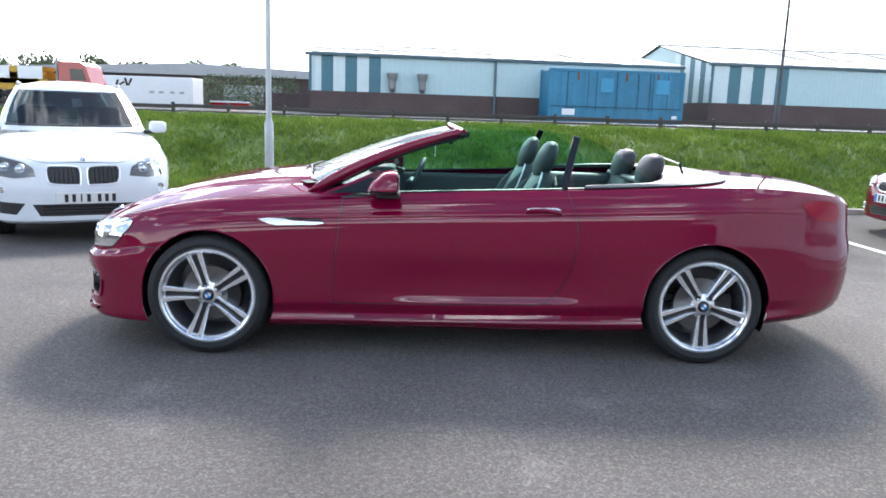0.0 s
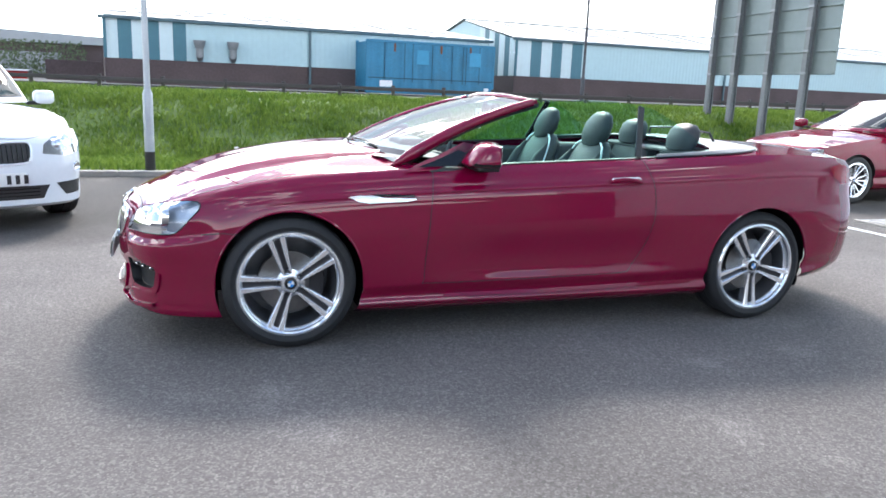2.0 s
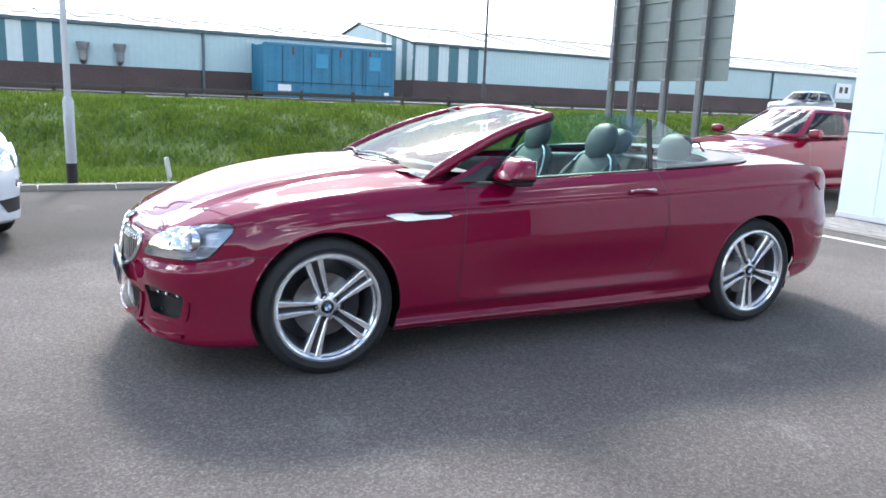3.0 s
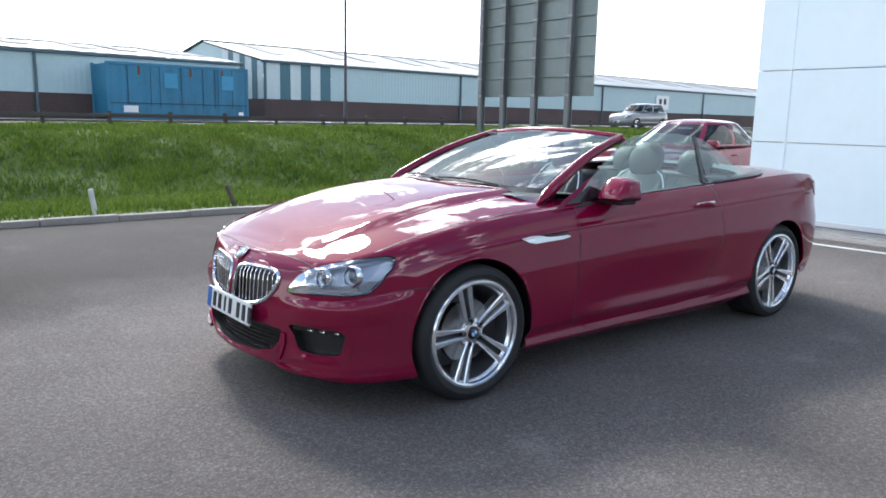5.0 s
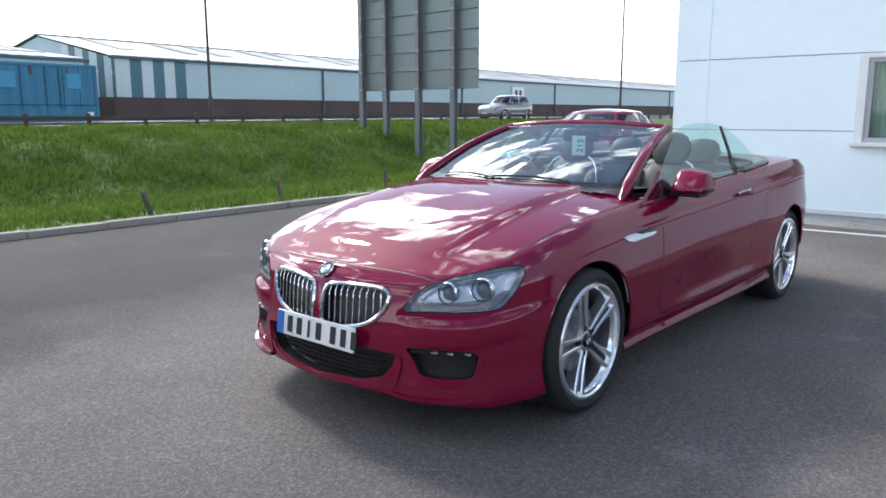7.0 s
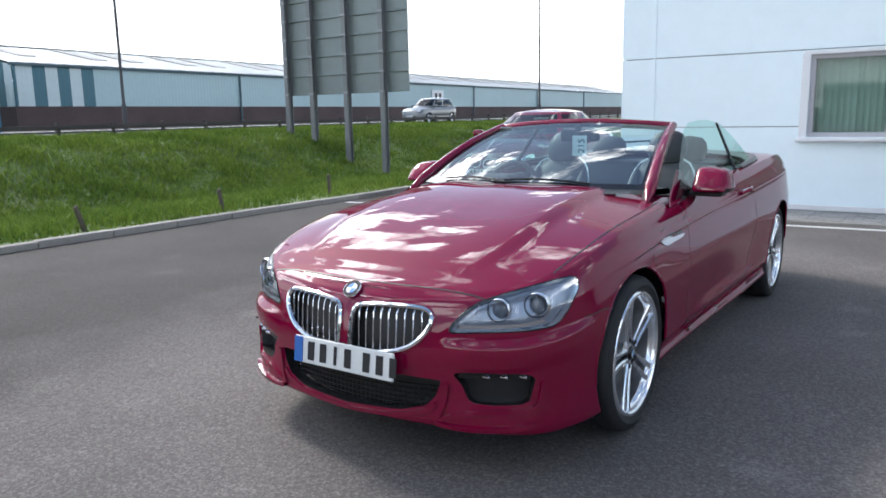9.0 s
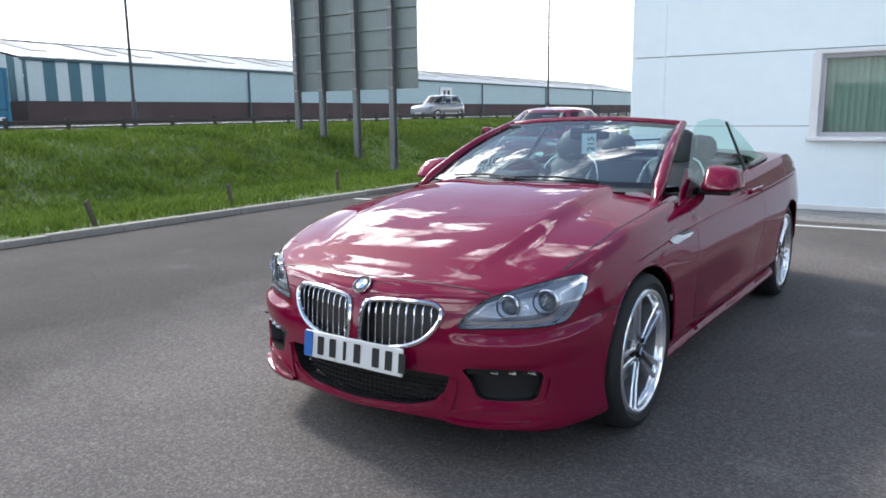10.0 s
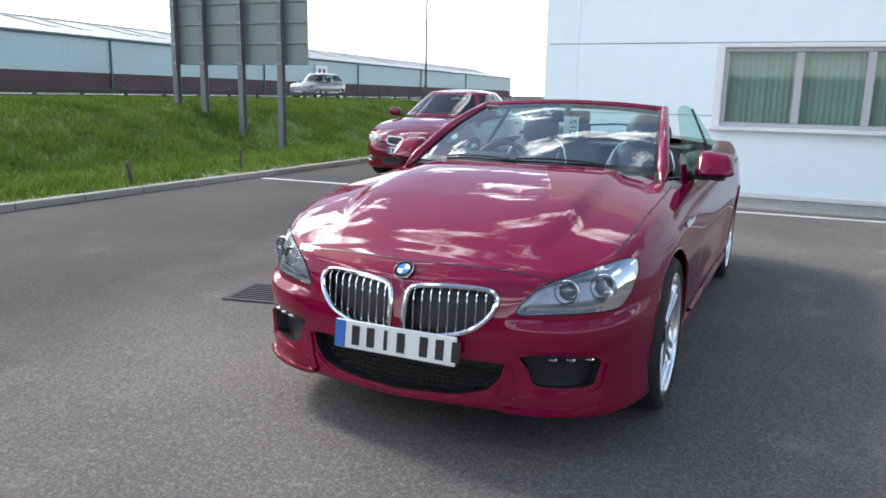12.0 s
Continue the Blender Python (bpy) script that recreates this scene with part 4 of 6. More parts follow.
part("top_rail", box((2.6, 0.1, 0.1), (0, -0.02, 0.82), 0.02), M["card"], skip)
shed = thing("low_shed", "long low dark roofed shed beyond the yard", "shed", pose(-24.5, 62, 0.6), kind="structure")
part("wall", box((31, 10, 3.0), (0, 5, 1.5)), M["brick"], shed)
part("roof", prism([(-16, 3.0), (16, 3.0), (16, 3.6), (5, 4.0), (-6, 3.5), (-16, 3.1)], 11.0, at=-0.5), M["joint"], shed)
part("shutter", box((5, 0.1, 2.2), (10, -0.06, 1.2)), M["galv"], shed)
solo("yard_wall", box((3.2, 0.3, 1.3), (-9.0, 47, 1.5), 0.02), M["brick"], "low brown brick yard wall", "wall", kind="structure")
hedge = bmesh.new()
for i in range(2600):
    p = Vector((random.uniform(-16, -9), 52 + random.uniform(-1, 1), 1.2 + random.random() ** 1.5 * 2.2))
    q = Euler((random.uniform(0, 6), random.uniform(0, 6), 0)).to_matrix()
    s = random.uniform(0.05, 0.13)
    hedge.faces.new([hedge.verts.new(p + q @ Vector(v) * s) for v in ((-1, 0, 0), (0, -0.6, 0), (1, 0, 0), (0, 0.6, 0))])
solo("hedge", hedge, M["leaf"], "ragged green bushes behind the yard wall", "bush", kind="stuff")


def tree(at, height, spread, seed):
    r = random.Random(seed)
    t = thing("tree", "distant tree with a rounded uneven crown", "tree", pose(*at), group="distant trees")
    bm = tube([(0, 0, 0), (0.1, 0, height * 0.4), (0, 0.1, height * 0.7)], [0.3, 0.2, 0.08], 7)
    for i in range(6):
        a = r.uniform(0, 6.28)
        tube([(0, 0, height * r.uniform(0.3, 0.5)), (math.cos(a) * spread * 0.5, math.sin(a) * spread * 0.5, height * r.uniform(0.6, 0.85))], [0.1, 0.03], 5, bm=bm)
    part("trunk", bm, M["bark"], t)
    crown = bmesh.new()
    lumps = [(r.uniform(-0.6, 0.6) * spread, r.uniform(-0.6, 0.6) * spread, height * r.uniform(0.45, 0.9), spread * r.uniform(0.3, 0.55)) for _ in range(11)]
    for lx, ly, lz, lr in lumps:
        for _ in range(130):
            d = Vector((r.gauss(0, 1), r.gauss(0, 1), r.gauss(0, 0.8))).normalized() * lr * r.uniform(0.6, 1.05)
            p = Vector((lx, ly, lz)) + d
            q = Euler((r.uniform(0, 6), r.uniform(0, 6), 0)).to_matrix()
            s = r.uniform(0.15, 0.42)
            crown.faces.new([crown.verts.new(p + q @ Vector(v) * s) for v in ((-1, 0, 0), (0, -0.6, 0), (1, 0, 0), (0, 0.6, 0))])
    part("crown", crown, M["leaf"], t)


for i, (x, y, h, s) in enumerate(((-36, 120, 6.6, 3.0), (-31, 124, 6.3, 2.8), (-74, 130, 7, 4), (-64, 128, 6.6, 4), (-56, 130, 7, 3.5), (-48, 126, 6.5, 3.5), (170, 75, 5, 6), (182, 90, 6, 7), (196, 84, 5.5, 6))):
    tree((x, y, 1.0), h, s, i)

# ---- vehicles: shared shapes ----
from mathutils.bvhtree import BVHTree


def resample(points, count, closed=False):
    """Points at even steps along a smooth curve through points."""
    pts = [Vector(p) for p in points]
    dense = []
    n_ = len(pts)
    for i in range(n_ if closed else n_ - 1):
        p = [pts[(i + j) % n_] if closed else pts[max(0, min(n_ - 1, i + j))] for j in (-1, 0, 1, 2)]
        for s in np.linspace(0, 1, 24, endpoint=False):
            dense.append(0.5 * ((2 * p[1]) + (p[2] - p[0]) * s + (2 * p[0] - 5 * p[1] + 4 * p[2] - p[3]) * s**2 + (3 * p[1] - p[0] - 3 * p[2] + p[3]) * s**3))
    dense.append(pts[0] if closed else pts[-1])
    run = np.r_[0, np.cumsum([(b - a).length for a, b in zip(dense, dense[1:])])]
    arr = np.array([list(p) for p in dense])
    at = np.linspace(0, run[-1], count, endpoint=not closed)
    return [Vector([float(np.interp(a, run, arr[:, c])) for c in range(arr.shape[1])]) for a in at]


def car_shell(outline, z_bot, z_sho, z_mid, side, nose, tail, count, rows, tops, ends, crown=2.2, extra=None, dent=None):
    """A body: walls on a plan outline (half, nose to tail), closed by a crowned top. ends: x where the nose and tail sections take over."""
    half = resample([(x, y, 0) for x, y in outline], count)
    half[0].y = half[-1].y = 0
    grid = []
    for i, p in enumerate(half):
        a, b = half[max(0, i - 1)], half[min(count - 1, i + 1)]
        d = (b - a).normalized()
        out = Vector((-d.y, d.x, 0))
        if i in (0, count - 1):
            out = Vector((-1 if i == 0 else 1, 0, 0))
        wf, wr = 1 - smooth01(ends[0], ends[1], p.x), smooth01(ends[2], ends[3], p.x)
        zb, zs, zc = (sum(spline(z_, p.x + d_) * w_ for d_, w_ in ((-0.16, 0.1), (-0.08, 0.2), (0, 0.4), (0.08, 0.2), (0.16, 0.1))) for z_ in (z_bot, z_sho, z_mid))
        line = []
        for k in range(rows):
            v = k / (rows - 1)
            inset = spline(side, v) * (1 - wf) * (1 - wr) + spline(nose, v) * wf + spline(tail, v) * wr
            if dent:
                inset += dent(p.x, v)
            q = p - out * inset
            q.y = max(0.0, q.y)
            if i in (0, count - 1):
                q.y = 0
            q.z = zb + (zs - zb) * v
            line.append(q)
        edge = line[-1]
        for k in range(1, tops + 1):
            f = 1 - k / tops
            z = edge.z + (zc - edge.z) * (1 - f**crown)
            if extra:
                z += extra(edge.x, f)
            line.append(Vector((edge.x, edge.y * f, z)))
        grid.append(line)
    bm = bmesh.new()
    for s in (1, -1):
        grid_mesh([[(q.x, s * q.y, q.z) for q in line] for line in grid], bm=bm)
    bmesh.ops.remove_doubles(bm, verts=bm.verts[:], dist=0.0012)
    bmesh.ops.dissolve_degenerate(bm, edges=bm.edges[:], dist=0.0008)
    bmesh.ops.recalc_face_normals(bm, faces=bm.faces[:])
    return bm


def inside(p, poly):
    hit, j = False, len(poly) - 1
    for i in range(len(poly)):
        (xi, yi), (xj, yj) = poly[i], poly[j]
        if (yi > p[1]) != (yj > p[1]) and p[0] < (xj - xi) * (p[1] - yi) / (yj - yi) + xi:
            hit = not hit
        j = i
    return hit


def to_edge(p, poly):
    best, at = 9.0, p
    for (ax, ay), (bx, by) in zip(poly, poly[1:] + poly[:1]):
        dx, dy = bx - ax, by - ay
        s = min(1, max(0, ((p[0] - ax) * dx + (p[1] - ay) * dy) / (dx * dx + dy * dy + 1e-12)))
        q = (ax + s * dx, ay + s * dy)
        d = math.hypot(p[0] - q[0], p[1] - q[1])
        if d < best:
            best, at = d, q
    return at


def caster(bm):
    """Finds the surface of a body from the front, the rear, a side or above."""
    tree_ = BVHTree.FromBMesh(bm)

    def cast(view, a, b):
        start, way = {"front": (Vector((-6, a, b)), Vector((1, 0, 0))), "rear": (Vector((6, a, b)), Vector((-1, 0, 0))),
                      "left": (Vector((a, -4, b)), Vector((0, 1, 0))), "right": (Vector((a, 4, b)), Vector((0, -1, 0))),
                      "top": (Vector((a, b, 4)), Vector((0, 0, -1)))}[view]
        at, normal, _, _ = tree_.ray_cast(start, way)
        if at is None:
            at, normal, _, _ = tree_.find_nearest(start + way * (4 if view in ("front", "rear") else 3))
        return at, (normal if normal.dot(way) < 0 else -normal)

    return cast


AXES = {"front": ("y", "z"), "rear": ("y", "z"), "left": ("x", "z"), "right": ("x", "z"), "top": ("x", "y")}


def cut_hole(bm, cast, view, poly, keep):
    """Removes the faces inside a drawn outline and draws the rim tight to it."""
    i, j = ("xyz".index(c) for c in AXES[view])
    gone = []
    for f in bm.faces:
        c = f.calc_center_median()
        if keep(c) and inside((c[i], c[j]), poly):
            gone.append(f)
    gone_set = set(gone)
    rim = {v for f in gone for e in f.edges if any(g not in gone_set for g in e.link_faces) for v in e.verts}
    bmesh.ops.delete(bm, geom=gone, context="FACES")
    for v in rim:
        if v.is_valid:
            q = to_edge((v.co[i], v.co[j]), poly)
            at, _ = cast(view, *q)
            if (at - v.co).length < 0.09:
                v.co = at


def patch(cast, view, poly, offset, rings=6, bm=None):
    """A skin over an outline drawn on the body, held off it by offset."""
    b = bmesh.new() if bm is None else bm
    cx, cy = sum(p[0] for p in poly) / len(poly), sum(p[1] for p in poly) / len(poly)
    dense = []
    for (ax, ay), (bx, by) in zip(poly, poly[1:] + poly[:1]):
        n_ = max(1, int(math.hypot(bx - ax, by - ay) / 0.02))
        dense += [(ax + (bx - ax) * k / n_, ay + (by - ay) * k / n_) for k in range(n_)]
    rows = []
    for r in range(rings):
        f = 1 - r / rings
        row = []
        for x, y in dense:
            at, nor = cast(view, cx + (x - cx) * f, cy + (y - cy) * f)
            row.append(at + nor * offset)
        rows.append(row)
    at, nor = cast(view, cx, cy)
    grid_mesh(rows, True, b)
    b.verts.ensure_lookup_table()
    last = b.verts[-len(dense):]
    mid_v = b.verts.new(at + nor * offset)
    b.verts.ensure_lookup_table()
    last = [b.verts[-1 - len(dense) + k] for k in range(len(dense))]
    for k in range(len(dense)):
        b.faces.new((last[k], last[(k + 1) % len(dense)], mid_v))
    return b


def trim(cast, view, line, width, offset, closed=False, bm=None, steps=60, thick=0.0):
    """A strip of that width that follows a line drawn on the body."""
    pts = resample([(x, y, 0) for x, y in line], steps, closed)
    hits = [cast(view, p.x, p.y) for p in pts]
    b = bmesh.new() if bm is None else bm
    ups, downs = [], []
    for k, (at, nor) in enumerate(hits):
        a = hits[k - 1][0] if (k or closed) else at
        c = hits[(k + 1) % steps][0] if (k < steps - 1 or closed) else at
        side = (c - a).normalized().cross(nor).normalized() * width / 2
        ups.append(at + nor * offset + side)
        downs.append(at + nor * offset - side)
    rows = [ups, downs]
    if thick:
        rows = [[p - h[1] * thick for p, h in zip(ups, hits)], ups, downs, [p - h[1] * thick for p, h in zip(downs, hits)]]
    return grid_mesh(rows, closed, b)


def hoop(cast, view, line, radius, offset, closed=True, steps=60, bm=None, sides=7):
    pts = resample([(x, y, 0) for x, y in line], steps, closed)
    out = []
    for p in pts:
        at, nor = cast(view, p.x, p.y)
        out.append(at + nor * offset)
    return tube(out, radius, sides, closed, bm)


def flip(poly):
    return [(-y, z) for y, z in poly]


def arch(cx, cz, r, low=0.12):
    return [(cx + r * math.cos(a), cz + r * math.sin(a)) for a in np.linspace(-0.5, math.pi + 0.5, 60)]


# ---- wheels ----
def spoke_bm(bm, angle, off0, off1, r0, r1, w0, w1, face0, face1, depth, steps=6):
    rows = []
    for k in range(steps + 1):
        s = k / steps
        r = r0 + (r1 - r0) * s
        o = off0 + (off1 - off0) * s**1.15
        w = w0 + (w1 - w0) * s
        y = face0 + (face1 - face0) * s**1.8
        sec = [(-w / 2, y + depth), (-w / 2, y + 0.006), (-w / 2 + 0.005, y), (w / 2 - 0.005, y), (w / 2, y + 0.006), (w / 2, y + depth)]
        ca, sa = math.cos(angle), math.sin(angle)
        rows.append([(r * ca - (o + t) * sa, yy, r * sa + (o + t) * ca) for t, yy in sec])
    grid_mesh(rows, False, bm)


def wheel_meshes(key, r_tyre, r_rim, width, spokes, material, dark):
    """The shared meshes of one kind of wheel; its outer face looks to -y at y = 0."""
    lip = r_rim
    tyre = lathe([(lip - 0.012, 0.02), (lip, 0.004), (lip + 0.012, -0.006), (lip + 0.4 * (r_tyre - lip), -0.014), (r_tyre - 0.016, -0.004), (r_tyre - 0.004, 0.014), (r_tyre, 0.035),
                  (r_tyre, width * 0.3), (r_tyre - 0.004, width * 0.31), (r_tyre - 0.004, width * 0.33), (r_tyre, width * 0.34), (r_tyre, width * 0.6), (r_tyre - 0.004, width * 0.61), (r_tyre - 0.004, width * 0.63), (r_tyre, width * 0.64),
                  (r_tyre, width - 0.03), (r_tyre - 0.02, width), (lip + 0.02, width + 0.01), (lip - 0.012, width - 0.02)], 64)
    rim = lathe([(lip + 0.004, 0.012), (lip + 0.005, 0.0), (lip - 0.002, -0.008), (lip - 0.012, -0.009), (lip - 0.02, -0.002), (lip - 0.023, 0.012), (lip - 0.03, 0.018), (lip - 0.034, 0.03)], 64)
    spoke = {}
    for s in (1, -1):
        b = bmesh.new()
        if spokes == "twin":
            spoke_bm(b, 0.0, s * 0.019, s * 0.033, 0.05, lip - 0.008, 0.015, 0.034, 0.018, 0.0, 0.055)
        else:
            spoke_bm(b, s * 0.08, s * 0.012, s * 0.045, 0.03, lip - 0.012, 0.022, 0.02, 0.03, 0.0, 0.035)
        spoke[s] = mesh_of(key + "_spoke", b, material, 35)
    if spokes == "twin":
        b = bmesh.new()
        spoke_bm(b, 0.0, 0.0, 0.0, 0.05, lip - 0.012, 0.05, 0.04, 0.042, 0.022, 0.03)
        spoke["web"] = mesh_of(key + "_web", b, M["alloy_web"], 35)
    if spokes == "multi":
        b = bmesh.new()
        spoke_bm(b, math.radians(36), 0.0, 0.0, 0.03, lip - 0.012, 0.022, 0.02, 0.03, 0.0, 0.035)
        spoke[0] = mesh_of(key + "_spoke", b, material, 35)
    lathe([(0.001, 0.024), (0.035, 0.024), (0.05, 0.028), (0.072, 0.036), (0.075, 0.08)], 32, rim)
    cap = lathe([(0.001, 0.013), (0.026, 0.014), (0.031, 0.018), (0.033, 0.026)], 28)
    quarter = []
    for k in range(2):
        b = bmesh.new()
        for a0 in (k * math.pi / 2, k * math.pi / 2 + math.pi):
            b.faces.new([b.verts.new(p) for p in [(0, 0.0125, 0)] + [(0.017 * math.cos(a), 0.0125, 0.017 * math.sin(a)) for a in np.linspace(a0, a0 + math.pi / 2, 7)]])
        quarter.append(mesh_of(key + "_badge", b, M["badge_blue"] if k else M["badge_white"]))
    bolt = lathe([(0.001, 0.03), (0.009, 0.03), (0.0095, 0.022), (0.014, 0.02), (0.015, 0.05)], 12)
    disc = lathe([(0.06, 0.075), (0.16, 0.075), (0.162, 0.08), (0.162, 0.1), (0.06, 0.1)], 48)
    barrel = lathe([(lip - 0.033, 0.029), (lip - 0.04, 0.06), (lip - 0.05, 0.11), (lip - 0.054, width - 0.03), (0.05, width - 0.03)], 40)
    caliper = bmesh.new()
    rows = [[(r * math.cos(a), y, r * math.sin(a)) for r, y in ((0.1, 0.06), (0.175, 0.055), (0.185, 0.075), (0.185, 0.11), (0.1, 0.11))] for a in np.linspace(-0.45, 0.45, 8)]
    grid_mesh(rows, False, caliper)
    return {"rim": mesh_of(key + "_rim", rim, material, 35), "tyre": mesh_of(key + "_tyre", tyre, M["rubber"], True), "centre_cap": mesh_of(key + "_cap", cap, M["gloss_black"], True),
            "bolt": mesh_of(key + "_bolt", bolt, M["alloy_dark"]), "spokes": spoke, "brake_disc": mesh_of(key + "_disc", disc, M["disc"], True), "caliper": mesh_of(key + "_caliper", caliper, M["alloy_dark"]),
            "barrel": mesh_of(key + "_barrel", barrel, dark, True), "badge": quarter}


def put_wheel(meshes, parent, x, y, z, spin=0.0):
    """A wheel with its face at that place; left ones face -y."""
    left = y < 0
    turn = pose(x, y, z, 0, 0, 0 if left else 180) @ pose(0, 0, 0, 0, -spin, 0)
    hub = new("wheel", meshes["rim"])
    hub.matrix_basis, hub.parent = turn, parent
    for k in range(5):
        for kind_, one in meshes["spokes"].items():
            ob = new("spoke_web" if kind_ == "web" else "spoke", one)
            ob.matrix_basis, ob.parent = pose(0, 0, 0, 0, -(270 + 72 * k), 0), hub
        a = math.radians(270 + 72 * k)
        ob = new("bolt", meshes["bolt"])
        ob.matrix_basis, ob.parent = pose(0.06 * math.cos(a), 0, 0.06 * math.sin(a)), hub
    for one in meshes["badge"]:
        new("cap_badge", one).parent = hub
    for name in ("tyre", "centre_cap", "brake_disc", "caliper", "barrel"):
        ob = new(name, meshes[name])
        ob.parent = hub
        if name == "caliper":
            ob.matrix_basis = pose(0, 0, 0, 0, spin, 0)


def plate_on(parent, x, z, tilt, y=0.0, sign=-1, bars=7, band=True):
    """A number plate with plain bars where its characters stand."""
    m = pose(x, y, z, 0, -tilt * sign, 0)
    pl = part("number_plate", box((0.012, 0.52, 0.111), (0, 0, 0), 0.004), M["plate"], parent, "white number plate with dark bars")
    pl.matrix_basis = m
    if band:
        part("country_band", box((0.004, 0.045, 0.105), (sign * 0.0075, 0.235, 0)), M["plate_blue"], pl)
    for k in range(bars):
        yy = 0.165 - 0.066 * k - (0.03 if k > 3 else 0)
        part("bar", box((0.004, 0.033 if k != 2 else 0.014, 0.076), (sign * 0.0075, yy, 0)), M["ink"], pl)
    return pl


def roundel(parent, at, normal, r):
    q = Vector(normal).to_track_quat("-Y", "Z").to_matrix().to_4x4()
    m = Matrix.Translation(at) @ q
    ring = lathe([(0.001, -0.004), (r * 0.62, -0.004), (r * 0.66, -0.006), (r * 0.95, -0.006), (r, 0.0)], 32)
    bmesh.ops.transform(ring, matrix=m, verts=ring.verts)
    b = part("badge", ring, M["gloss_black"], parent, smooth=True)
    edge = lathe([(r * 0.93, -0.005), (r * 0.97, -0.008), (r * 1.02, -0.004), (r * 1.02, 0.002)], 32)
    bmesh.ops.transform(edge, matrix=m, verts=edge.verts)
    part("badge_ring", edge, M["chrome"], b, smooth=True)
    for k in range(4):
        pts = [(0, -0.0065, 0)] + [(r * 0.62 * math.cos(a), -0.0065, r * 0.62 * math.sin(a)) for a in np.linspace(k * math.pi / 2, (k + 1) * math.pi / 2, 9)]
        bm = bmesh.new()
        bm.faces.new([bm.verts.new(m @ Vector(p)) for p in pts])
        part("badge_quarter", bm, M["badge_blue"] if k % 2 else M["badge_white"], b)


def rounded(size, at, bevel, turn=None, seg=4, bm=None):
    return box(size, at, bevel, turn, bm, seg)


def loft(sections, bm=None, sides=20, power=2.6):
    """A closed padded form from (x, y, z, half depth, half width) sections with rounded-off corners."""
    rows = []
    for x, y, z, d, w in sections:
        row = []
        for k in range(sides):
            a = 2 * math.pi * k / sides
            ca, sa = math.cos(a), math.sin(a)
            row.append((x + d * math.copysign(abs(ca) ** (2 / power), ca), y + w * math.copysign(abs(sa) ** (2 / power), sa), z))
        rows.append(row)
    b = grid_mesh(rows, True, bm)
    return b


# ---- the convertible ----
car = thing("convertible_car", "crimson two-door convertible with its roof folded down", "car")
OUT = [(-2.31, 0), (-2.296, 0.2), (-2.252, 0.4), (-2.2, 0.575), (-2.108, 0.722), (-1.98, 0.81), (-1.805, 0.867), (-1.6, 0.897), (-1.43, 0.912), (-1.2, 0.912), (-0.9, 0.905), (-0.5, 0.908), (0, 0.918),
       (0.5, 0.93), (1.0, 0.942), (1.43, 0.947), (1.75, 0.93), (1.98, 0.885), (2.15, 0.82), (2.3, 0.73), (2.42, 0.6), (2.5, 0.42), (2.545, 0.22), (2.56, 0)]
Z_BOT = [(-2.5, 0.21), (-2.31, 0.202), (-2.26, 0.19), (-2.16, 0.165), (-1.9, 0.165), (-1.0, 0.165), (1.0, 0.178), (1.8, 0.235), (2.3, 0.265), (2.6, 0.28)]
Z_SHO = [(-2.31, 0.70), (-2.2, 0.715), (-2.05, 0.745), (-1.86, 0.792), (-1.6, 0.85), (-1.43, 0.876), (-1.0, 0.91), (-0.7, 0.928), (0, 0.962), (0.6, 0.99), (1.3, 1.025), (1.7, 1.035), (2.1, 1.01), (2.4, 0.97), (2.6, 0.94)]
Z_MID = [(-2.31, 0.70), (-2.22, 0.745), (-2.1, 0.785), (-1.96, 0.834), (-1.57, 0.928), (-1.19, 0.988), (-0.95, 1.003), (-0.7, 1.01), (1.2, 1.04), (1.6, 1.055), (2.07, 1.052), (2.35, 1.03), (2.5, 0.985), (2.6, 0.94)]
SIDE = [(0, 0.085), (0.03, 0.05), (0.055, 0.03), (0.07, 0.026), (0.11, 0.04), (0.14, 0.036), (0.19, 0.014), (0.21, 0.011), (0.3, 0.009), (0.46, 0.004), (0.56, 0.0), (0.61, 0.001), (0.64, 0.004), (0.7, 0.011), (0.78, 0.02), (0.825, 0.0255), (0.838, 0.03), (0.85, 0.0275), (0.874, 0.041), (0.9, 0.048), (0.95, 0.067), (1, 0.104)]
NOSE = [(0, 0.05), (0.02, 0.012), (0.06, 0.0), (0.115, 0.0), (0.135, 0.0), (0.27, 0.004), (0.42, 0.002), (0.52, 0.0), (0.6, 0.003), (0.7, 0.012), (0.8, 0.024), (0.87, 0.036), (0.95, 0.055), (1, 0.085)]
TAIL = [(0, 0.08), (0.06, 0.04), (0.15, 0.018), (0.3, 0.004), (0.45, 0.0), (0.58, 0.006), (0.7, 0.024), (0.85, 0.036), (0.95, 0.046), (1, 0.07)]


def hood_lines(x, f):
    """Raised fender crests and the two ribs of the bonnet; a lip at the tail."""
    if x < -0.6:
        return 0.02 * smooth01(-2.15, -1.6, x) * (smooth01(0.68, 0.61, f) - 0.5 * smooth01(0.58, 0.15, f))
    return 0.0


